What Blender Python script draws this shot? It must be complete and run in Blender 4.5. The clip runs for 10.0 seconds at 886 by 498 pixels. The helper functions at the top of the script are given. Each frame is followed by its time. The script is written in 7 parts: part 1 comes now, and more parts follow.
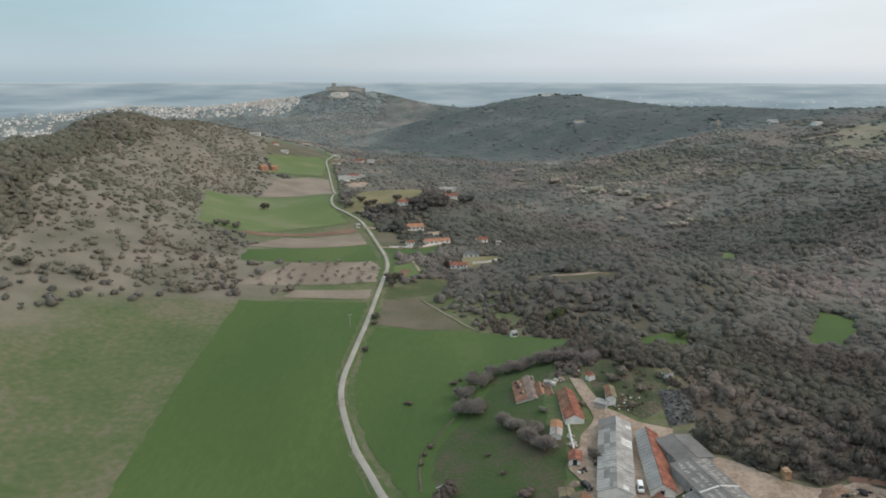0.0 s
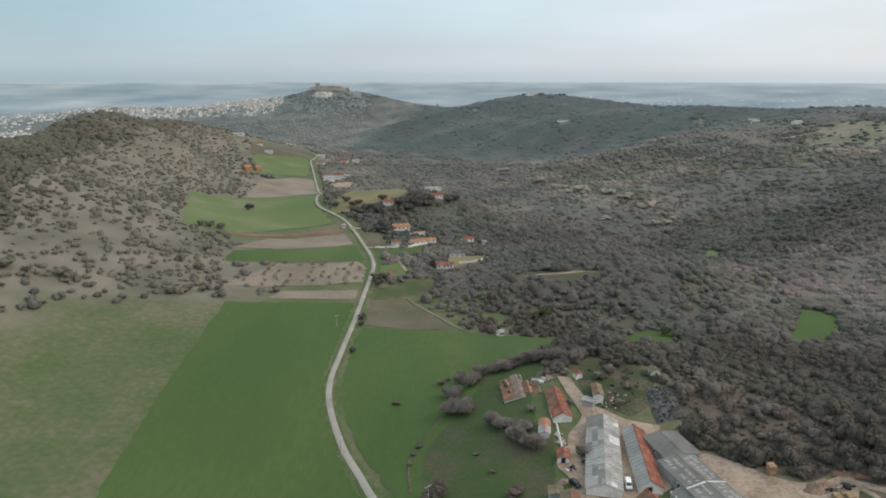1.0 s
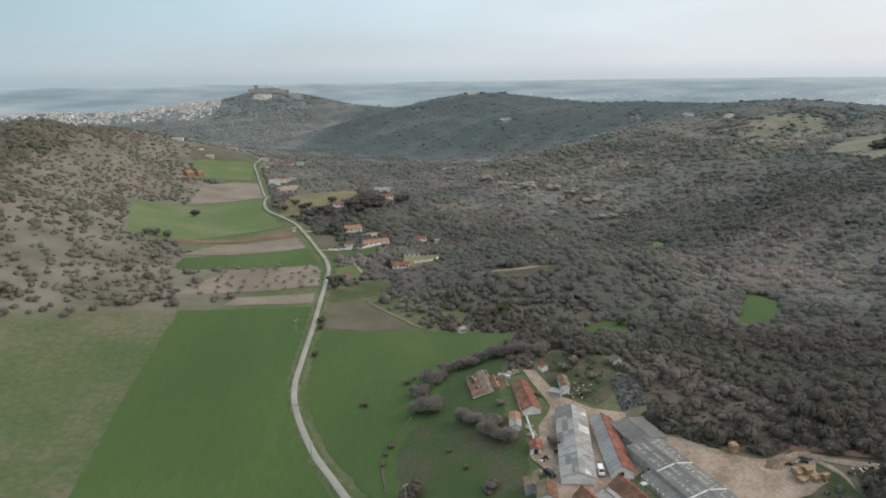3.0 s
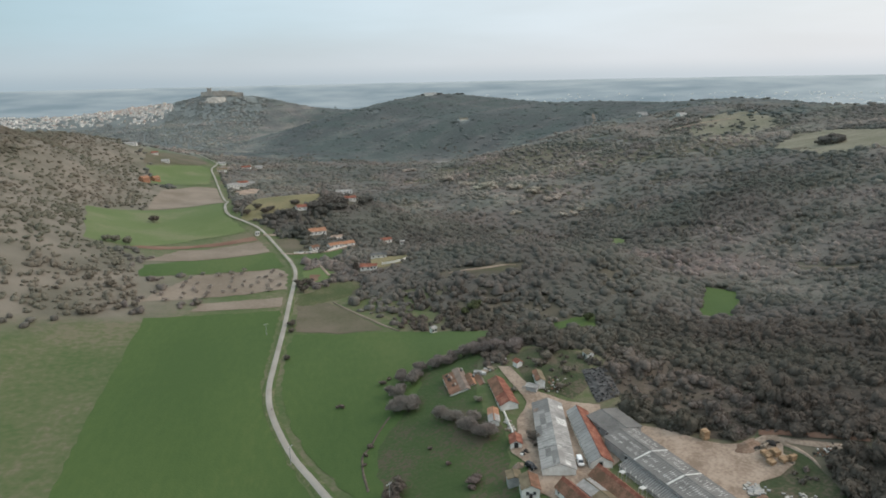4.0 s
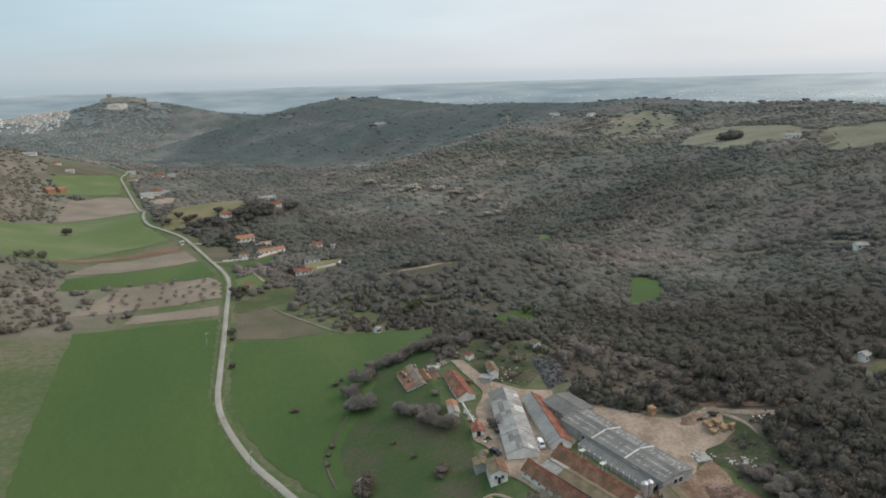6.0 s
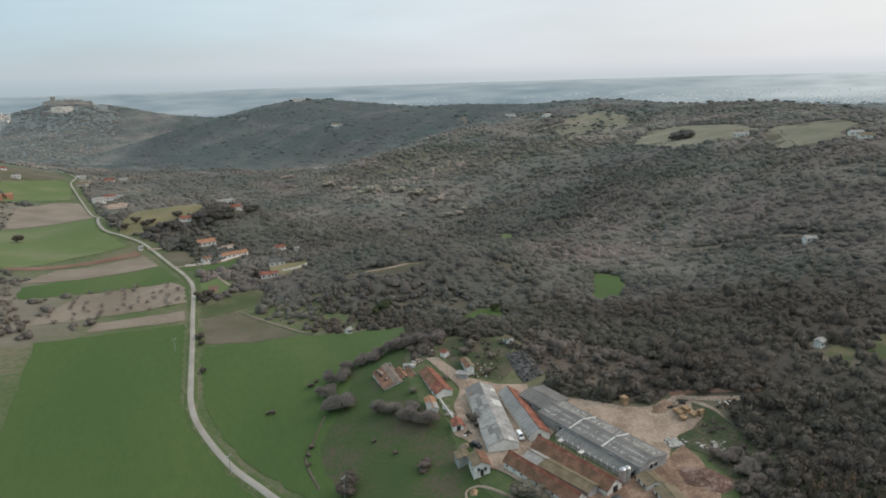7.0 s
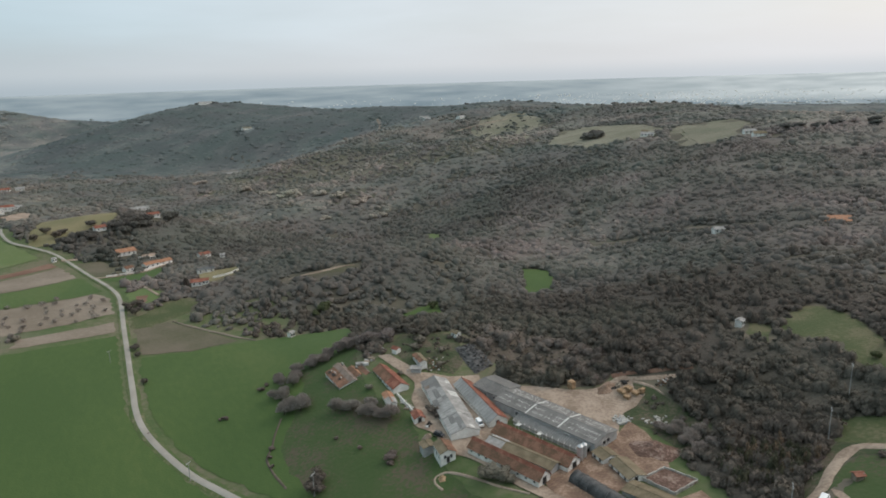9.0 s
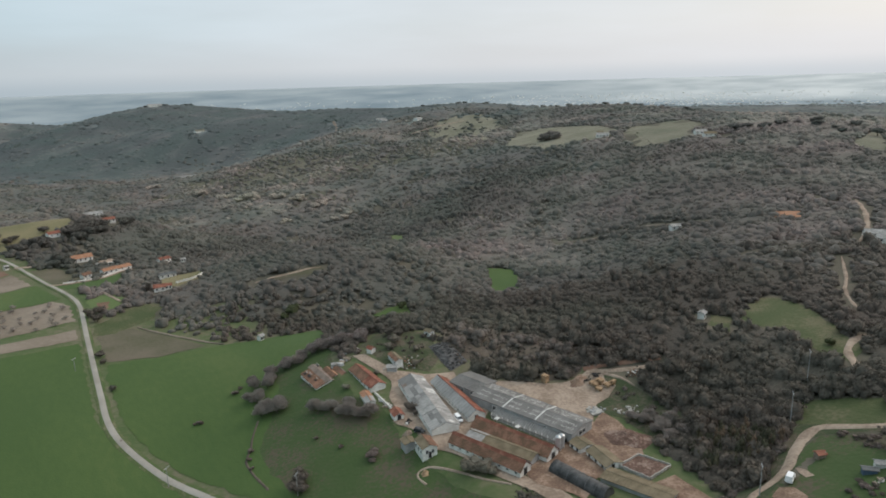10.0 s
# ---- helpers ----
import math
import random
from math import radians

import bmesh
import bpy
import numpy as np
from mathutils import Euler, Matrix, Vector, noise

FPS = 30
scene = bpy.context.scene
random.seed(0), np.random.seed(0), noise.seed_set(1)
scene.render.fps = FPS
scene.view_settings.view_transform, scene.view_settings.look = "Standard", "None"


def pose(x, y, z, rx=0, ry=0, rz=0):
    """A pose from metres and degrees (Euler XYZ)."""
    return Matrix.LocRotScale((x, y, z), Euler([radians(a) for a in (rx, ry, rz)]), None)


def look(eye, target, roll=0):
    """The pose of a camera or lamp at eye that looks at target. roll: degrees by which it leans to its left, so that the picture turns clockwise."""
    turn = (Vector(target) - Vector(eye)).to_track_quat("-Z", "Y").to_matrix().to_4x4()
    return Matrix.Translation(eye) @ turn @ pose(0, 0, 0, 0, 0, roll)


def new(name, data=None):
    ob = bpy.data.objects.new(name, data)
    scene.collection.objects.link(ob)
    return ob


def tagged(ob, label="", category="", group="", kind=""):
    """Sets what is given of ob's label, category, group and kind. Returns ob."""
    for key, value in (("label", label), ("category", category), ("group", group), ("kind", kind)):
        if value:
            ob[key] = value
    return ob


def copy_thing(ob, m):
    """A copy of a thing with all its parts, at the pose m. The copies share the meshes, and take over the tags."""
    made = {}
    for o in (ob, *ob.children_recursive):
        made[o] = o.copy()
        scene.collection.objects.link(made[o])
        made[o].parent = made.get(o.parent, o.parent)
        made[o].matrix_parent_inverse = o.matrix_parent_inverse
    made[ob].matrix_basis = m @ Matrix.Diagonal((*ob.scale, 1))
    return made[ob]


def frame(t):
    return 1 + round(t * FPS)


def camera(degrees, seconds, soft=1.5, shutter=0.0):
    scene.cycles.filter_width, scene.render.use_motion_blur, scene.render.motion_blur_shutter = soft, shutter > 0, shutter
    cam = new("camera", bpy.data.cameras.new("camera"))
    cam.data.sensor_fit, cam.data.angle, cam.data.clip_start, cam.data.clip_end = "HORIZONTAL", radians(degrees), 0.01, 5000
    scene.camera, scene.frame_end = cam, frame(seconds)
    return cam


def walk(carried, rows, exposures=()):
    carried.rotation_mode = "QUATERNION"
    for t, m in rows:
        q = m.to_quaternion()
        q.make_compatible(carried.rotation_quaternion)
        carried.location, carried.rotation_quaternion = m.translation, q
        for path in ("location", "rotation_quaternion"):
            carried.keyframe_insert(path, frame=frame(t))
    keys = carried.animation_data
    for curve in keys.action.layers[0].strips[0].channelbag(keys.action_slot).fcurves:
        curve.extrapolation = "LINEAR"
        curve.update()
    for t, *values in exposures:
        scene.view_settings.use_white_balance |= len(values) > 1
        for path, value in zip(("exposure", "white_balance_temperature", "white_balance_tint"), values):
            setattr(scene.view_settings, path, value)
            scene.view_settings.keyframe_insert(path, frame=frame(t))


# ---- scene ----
cam = camera(66.33, 10.0, soft=1.8)
# seconds, x, y, z, yaw, pitch, roll
PATH = [
    (0.0, 0.00, 0.00, 125.00, -0.000, -14.300, 0.109),
    (0.5, -0.29, -0.03, 125.10, -0.429, -14.325, 0.158),
    (1.0, -0.79, -0.13, 125.07, -1.304, -14.327, 0.072),
    (1.5, -1.81, -0.11, 125.19, -2.137, -14.344, -0.080),
    (2.0, -3.27, -0.20, 125.08, -3.113, -14.331, -0.293),
    (2.5, -5.11, -0.45, 125.11, -4.450, -14.361, -0.537),
    (4.0, -13.19, -2.62, 125.28, -9.659, -14.321, -1.130),
    (4.5, -16.31, -3.36, 125.31, -11.425, -14.299, -1.277),
    (5.0, -19.67, -4.10, 125.18, -13.301, -14.264, -1.350),
    (5.5, -23.12, -4.77, 125.17, -15.097, -14.236, -1.474),
    (7.0, -34.27, -6.93, 125.44, -20.767, -14.209, -1.662),
    (7.5, -38.18, -7.53, 125.63, -22.664, -14.209, -1.656),
    (8.0, -42.23, -8.07, 125.94, -24.617, -14.227, -1.668),
    (8.5, -46.30, -8.38, 126.24, -26.544, -14.235, -1.660),
    (9.0, -50.29, -8.56, 126.42, -28.380, -14.228, -1.647),
    (9.5, -54.24, -8.64, 126.61, -30.349, -14.217, -1.670),
    (10.0, -58.36, -8.70, 126.80, -32.246, -14.182, -1.622),
]
walk(cam, [(t, pose(x, y, z, 90 + pitch, 0, yaw) @ pose(0, 0, 0, 0, 0, roll)) for t, x, y, z, yaw, pitch, roll in PATH], exposures=[(0.0, 0.0, 6380, 14), (4.0, -0.02, 6380, 14), (10.0, -0.15, 6380, 14)])

# ---- world and sun ----
SUN_AZ, SUN_EL = 95.0, 38.0      # degrees right of the road's line, degrees up
world = bpy.data.worlds.new("sky")
scene.world = world
world.use_nodes = True
wn, wl = world.node_tree.nodes, world.node_tree.links
wn.clear()
w_out = wn.new("ShaderNodeOutputWorld")
w_bg = wn.new("ShaderNodeBackground")
sky = wn.new("ShaderNodeTexSky")
sky.sky_type, sky.sun_disc = "NISHITA", False
sky.sun_elevation, sky.sun_rotation = radians(SUN_EL), radians(SUN_AZ)
sky.air_density, sky.dust_density, sky.altitude = 1.2, 3.0, 200
w_co = wn.new("ShaderNodeTexCoord")
w_map = wn.new("ShaderNodeMapping")
w_map.inputs["Scale"].default_value = (1.0, 1.0, 6.0)
w_noise = wn.new("ShaderNodeTexNoise")
w_noise.inputs["Scale"].default_value, w_noise.inputs["Detail"].default_value = 1.3, 5.0
w_ramp = wn.new("ShaderNodeValToRGB")
w_ramp.color_ramp.elements[0].position, w_ramp.color_ramp.elements[0].color = 0.35, (0.55, 0.55, 0.55, 1)
w_ramp.color_ramp.elements[1].position, w_ramp.color_ramp.elements[1].color = 0.7, (0.95, 0.95, 0.95, 1)
w_scale = wn.new("ShaderNodeVectorMath")
w_scale.operation = "SCALE"
w_scale.inputs["Scale"].default_value = 0.1
# thin cloud: whiter towards the hidden sun
sun_side = Vector((math.sin(radians(SUN_AZ)), math.cos(radians(SUN_AZ)), 0.35)).normalized()
w_dot = wn.new("ShaderNodeVectorMath")
w_dot.operation = "DOT_PRODUCT"
w_dot.inputs[1].default_value = sun_side
w_glow = wn.new("ShaderNodeMapRange")
w_glow.inputs["From Min"].default_value, w_glow.inputs["From Max"].default_value = -0.5, 1.0
# the lowest sky is never darker than the horizon
w_parts, w_floor, w_dir = wn.new("ShaderNodeSeparateXYZ"), wn.new("ShaderNodeMath"), wn.new("ShaderNodeCombineXYZ")
w_floor.operation = "MAXIMUM"
w_floor.inputs[1].default_value = 0.012
wl.new(w_co.outputs["Generated"], w_parts.inputs["Vector"])
wl.new(w_parts.outputs["Z"], w_floor.inputs[0])
for axis, socket in (("X", w_parts.outputs["X"]), ("Y", w_parts.outputs["Y"]), ("Z", w_floor.outputs[0])):
    wl.new(socket, w_dir.inputs[axis])
wl.new(w_dir.outputs["Vector"], sky.inputs["Vector"])
w_cloud = wn.new("ShaderNodeMix")
w_cloud.data_type = "RGBA"
w_cloud.inputs["A"].default_value = (0.46, 0.68, 0.755, 1)
w_cloud.inputs["B"].default_value = (1.08, 1.075, 1.055, 1)
w_mix = wn.new("ShaderNodeMix")
w_mix.data_type = "RGBA"
w_bg.inputs["Strength"].default_value = 1.0
wl.new(w_co.outputs["Generated"], w_map.inputs["Vector"])
wl.new(w_map.outputs["Vector"], w_noise.inputs["Vector"])
wl.new(w_noise.outputs["Fac"], w_ramp.inputs["Fac"])
wl.new(sky.outputs["Color"], w_scale.inputs[0])
wl.new(w_co.outputs["Generated"], w_dot.inputs[0])
wl.new(w_dot.outputs["Value"], w_glow.inputs["Value"])
wl.new(w_glow.outputs["Result"], w_cloud.inputs["Factor"])
wl.new(w_ramp.outputs["Color"], w_mix.inputs["Factor"])
wl.new(w_scale.outputs["Vector"], w_mix.inputs["A"])
wl.new(w_cloud.outputs["Result"], w_mix.inputs["B"])
# the cloud is thinner and brighter overhead
w_sep = wn.new("ShaderNodeSeparateXYZ")
w_up = wn.new("ShaderNodeMapRange")
w_up.inputs["From Min"].default_value, w_up.inputs["From Max"].default_value = 0.2, 0.8
w_up.inputs["To Min"].default_value, w_up.inputs["To Max"].default_value = 0.0, 1.0
w_over = wn.new("ShaderNodeMix")
w_over.data_type, w_over.blend_type = "RGBA", "MULTIPLY"
w_over.inputs["B"].default_value = (1.65, 1.58, 1.47, 1)
wl.new(w_co.outputs["Generated"], w_sep.inputs["Vector"])
wl.new(w_sep.outputs["Z"], w_up.inputs["Value"])
wl.new(w_up.outputs["Result"], w_over.inputs["Factor"])
wl.new(w_mix.outputs["Result"], w_over.inputs["A"])
# pale mist lies along the horizon, brighter towards the sun
w_mist = wn.new("ShaderNodeMapRange")
w_mist.interpolation_type = "SMOOTHSTEP"
w_mist.inputs["From Min"].default_value, w_mist.inputs["From Max"].default_value = 0.0, 0.085
w_mist.inputs["To Min"].default_value, w_mist.inputs["To Max"].default_value = 0.8, 0.0
w_pale = wn.new("ShaderNodeMix")
w_pale.data_type = "RGBA"
w_pale.inputs["A"].default_value = (0.51, 0.585, 0.605, 1)
w_pale.inputs["B"].default_value = (0.9, 0.905, 0.885, 1)
w_band = wn.new("ShaderNodeMix")
w_band.data_type = "RGBA"
wl.new(w_glow.outputs["Result"], w_pale.inputs["Factor"])
wl.new(w_pale.outputs["Result"], w_band.inputs["B"])
wl.new(w_sep.outputs["Z"], w_mist.inputs["Value"])
wl.new(w_mist.outputs["Result"], w_band.inputs["Factor"])
wl.new(w_over.outputs["Result"], w_band.inputs["A"])
# a thin bluish layer where the plain meets the sky
w_low = wn.new("ShaderNodeMapRange")
w_low.interpolation_type = "SMOOTHSTEP"
w_low.inputs["From Min"].default_value, w_low.inputs["From Max"].default_value = -0.008, 0.02
w_low.inputs["To Min"].default_value, w_low.inputs["To Max"].default_value = 1.0, 0.0
w_line = wn.new("ShaderNodeMix")
w_line.data_type, w_line.blend_type = "RGBA", "MULTIPLY"
w_line.inputs["B"].default_value = (0.8, 0.85, 0.88, 1)
wl.new(w_sep.outputs["Z"], w_low.inputs["Value"])
wl.new(w_low.outputs["Result"], w_line.inputs["Factor"])
wl.new(w_band.outputs["Result"], w_line.inputs["A"])
wl.new(w_line.outputs["Result"], w_bg.inputs["Color"])
wl.new(w_bg.outputs["Background"], w_out.inputs["Surface"])
sun_data = bpy.data.lights.new("sun", "SUN")
sun_data.energy, sun_data.angle, sun_data.color = 1.0, radians(20), (1.0, 0.9, 0.74)
sun = new("sun", sun_data)
sun_way = Vector((math.sin(radians(SUN_AZ)) * math.cos(radians(SUN_EL)), math.cos(radians(SUN_AZ)) * math.cos(radians(SUN_EL)), math.sin(radians(SUN_EL))))
sun.matrix_world = look(sun_way * 900, (0, 0, 0))

# ---- materials ----


def material(name, a, b, scale=0.2, rough=0.9, c=None, fine=3.0, fine_amount=0.35, bump=0.0, bump_scale=4.0, metal=0.0, stretch=(1, 1, 1), spec=0.2, random_amount=0.0):
    """A surface of two or three colours, mixed by a broad and a fine noise in metres."""
    m = bpy.data.materials.new(name)
    m.use_nodes = True
    n, l = m.node_tree.nodes, m.node_tree.links
    p = n["Principled BSDF"]
    p.inputs["Roughness"].default_value, p.inputs["Metallic"].default_value = rough, metal
    p.inputs["Specular IOR Level"].default_value = spec
    geo = n.new("ShaderNodeNewGeometry")
    mp = n.new("ShaderNodeMapping")
    mp.inputs["Scale"].default_value = stretch
    l.new(geo.outputs["Position"], mp.inputs["Vector"])
    big = n.new("ShaderNodeTexNoise")
    big.inputs["Scale"].default_value, big.inputs["Detail"].default_value = scale, 5
    small = n.new("ShaderNodeTexNoise")
    small.inputs["Scale"].default_value, small.inputs["Detail"].default_value = fine, 4
    for t in (big, small):
        l.new(mp.outputs["Vector"], t.inputs["Vector"])
    ramp = n.new("ShaderNodeValToRGB")
    e = ramp.color_ramp.elements
    e[0].position, e[0].color = 0.36, (*a, 1)
    e[1].position, e[1].color = 0.64, (*b, 1)
    if c:
        k = e.new(0.52)
        k.color = (*c, 1)
    add = n.new("ShaderNodeMath")
    add.operation = "MULTIPLY_ADD"
    l.new(small.outputs["Fac"], add.inputs[0])
    add.inputs[1].default_value = fine_amount
    shift = n.new("ShaderNodeMath")
    shift.operation = "SUBTRACT"
    l.new(big.outputs["Fac"], shift.inputs[0])
    shift.inputs[1].default_value = fine_amount / 2
    l.new(shift.outputs[0], add.inputs[2])
    l.new(add.outputs[0], ramp.inputs["Fac"])
    colour = ramp.outputs["Color"]
    if random_amount:
        info = n.new("ShaderNodeObjectInfo")
        hsv = n.new("ShaderNodeHueSaturation")
        rng = n.new("ShaderNodeMapRange")
        rng.inputs["To Min"].default_value, rng.inputs["To Max"].default_value = 1 - random_amount, 1 + random_amount
        l.new(info.outputs["Random"], rng.inputs["Value"])
        l.new(rng.outputs["Result"], hsv.inputs["Value"])
        l.new(colour, hsv.inputs["Color"])
        colour = hsv.outputs["Color"]
    l.new(colour, p.inputs["Base Color"])
    if bump:
        bn = n.new("ShaderNodeTexNoise")
        bn.inputs["Scale"].default_value, bn.inputs["Detail"].default_value = bump_scale, 5
        l.new(geo.outputs["Position"], bn.inputs["Vector"])
        bp = n.new("ShaderNodeBump")
        bp.inputs["Strength"].default_value, bp.inputs["Distance"].default_value = 0.8, bump
        l.new(bn.outputs["Fac"], bp.inputs["Height"])
        l.new(bp.outputs["Normal"], p.inputs["Normal"])
    return m


def leaf_material(name, stops, rough=0.75, grain=1.3, mottle=1.0):
    """Foliage: each tree's own tint along a ramp, each clump a little lighter or darker."""
    m = bpy.data.materials.new(name)
    m.use_nodes = True
    n, l = m.node_tree.nodes, m.node_tree.links
    p = n["Principled BSDF"]
    p.inputs["Roughness"].default_value, p.inputs["Specular IOR Level"].default_value = rough, 0.25
    at = n.new("ShaderNodeAttribute")
    at.attribute_name = "tint"
    ramp = n.new("ShaderNodeValToRGB")
    e = ramp.color_ramp.elements
    e[0].position, e[0].color = stops[0][0], (*stops[0][1], 1)
    e[1].position, e[1].color = stops[-1][0], (*stops[-1][1], 1)
    for pos, col in stops[1:-1]:
        e.new(pos).color = (*col, 1)
    l.new(at.outputs["Fac"], ramp.inputs["Fac"])
    geo = n.new("ShaderNodeNewGeometry")
    rng = n.new("ShaderNodeMapRange")
    rng.inputs["To Min"].default_value, rng.inputs["To Max"].default_value = 1 - 0.15 * mottle, 1 + 0.15 * mottle
    l.new(geo.outputs["Random Per Island"], rng.inputs["Value"])
    fleck = n.new("ShaderNodeTexNoise")
    fleck.inputs["Scale"].default_value, fleck.inputs["Detail"].default_value, fleck.inputs["Roughness"].default_value = grain * 0.9, 3, 0.65
    l.new(geo.outputs["Position"], fleck.inputs["Vector"])
    fleck_range = n.new("ShaderNodeMapRange")
    fleck_range.inputs["From Min"].default_value, fleck_range.inputs["From Max"].default_value = 0.33, 0.67
    fleck_range.inputs["To Min"].default_value, fleck_range.inputs["To Max"].default_value = 1 - 0.22 * mottle, 1 + 0.24 * mottle
    l.new(fleck.outputs["Fac"], fleck_range.inputs["Value"])
    both_values = n.new("ShaderNodeMath")
    both_values.operation = "MULTIPLY"
    l.new(rng.outputs["Result"], both_values.inputs[0])
    l.new(fleck_range.outputs["Result"], both_values.inputs[1])
    # brownish and greener kinds of bush grow in broad patches
    broad = n.new("ShaderNodeTexNoise")
    broad.inputs["Scale"].default_value, broad.inputs["Detail"].default_value = 0.013, 4
    l.new(geo.outputs["Position"], broad.inputs["Vector"])
    kinds = n.new("ShaderNodeValToRGB")
    kinds.color_ramp.elements[0].position, kinds.color_ramp.elements[0].color = 0.38, (1.0, 0.9, 0.865, 1)
    kinds.color_ramp.elements[1].position, kinds.color_ramp.elements[1].color = 0.62, (0.94, 0.95, 0.87, 1)
    l.new(broad.outputs["Fac"], kinds.inputs["Fac"])
    tinted = n.new("ShaderNodeMix")
    tinted.data_type, tinted.blend_type = "RGBA", "MULTIPLY"
    tinted.inputs["Factor"].default_value = 1.0
    l.new(ramp.outputs["Color"], tinted.inputs["A"])
    l.new(kinds.outputs["Color"], tinted.inputs["B"])
    hsv = n.new("ShaderNodeHueSaturation")
    l.new(both_values.outputs[0], hsv.inputs["Value"])
    l.new(tinted.outputs["Result"], hsv.inputs["Color"])
    l.new(hsv.outputs["Color"], p.inputs["Base Color"])
    rough_n = n.new("ShaderNodeTexNoise")
    rough_n.inputs["Scale"].default_value, rough_n.inputs["Detail"].default_value = grain, 4
    l.new(geo.outputs["Position"], rough_n.inputs["Vector"])
    bump = n.new("ShaderNodeBump")
    bump.inputs["Strength"].default_value, bump.inputs["Distance"].default_value = 0.7 * mottle, 0.6 / grain
    l.new(rough_n.outputs["Fac"], bump.inputs["Height"])
    l.new(bump.outputs["Normal"], p.inputs["Normal"])
    thin = n.new("ShaderNodeBsdfTranslucent")
    l.new(hsv.outputs["Color"], thin.inputs["Color"])
    both = n.new("ShaderNodeMixShader")
    both.inputs["Fac"].default_value = 0.35
    l.new(p.outputs["BSDF"], both.inputs[1])
    l.new(thin.outputs["BSDF"], both.inputs[2])
    l.new(both.outputs["Shader"], n["Material Output"].inputs["Surface"])
    return m


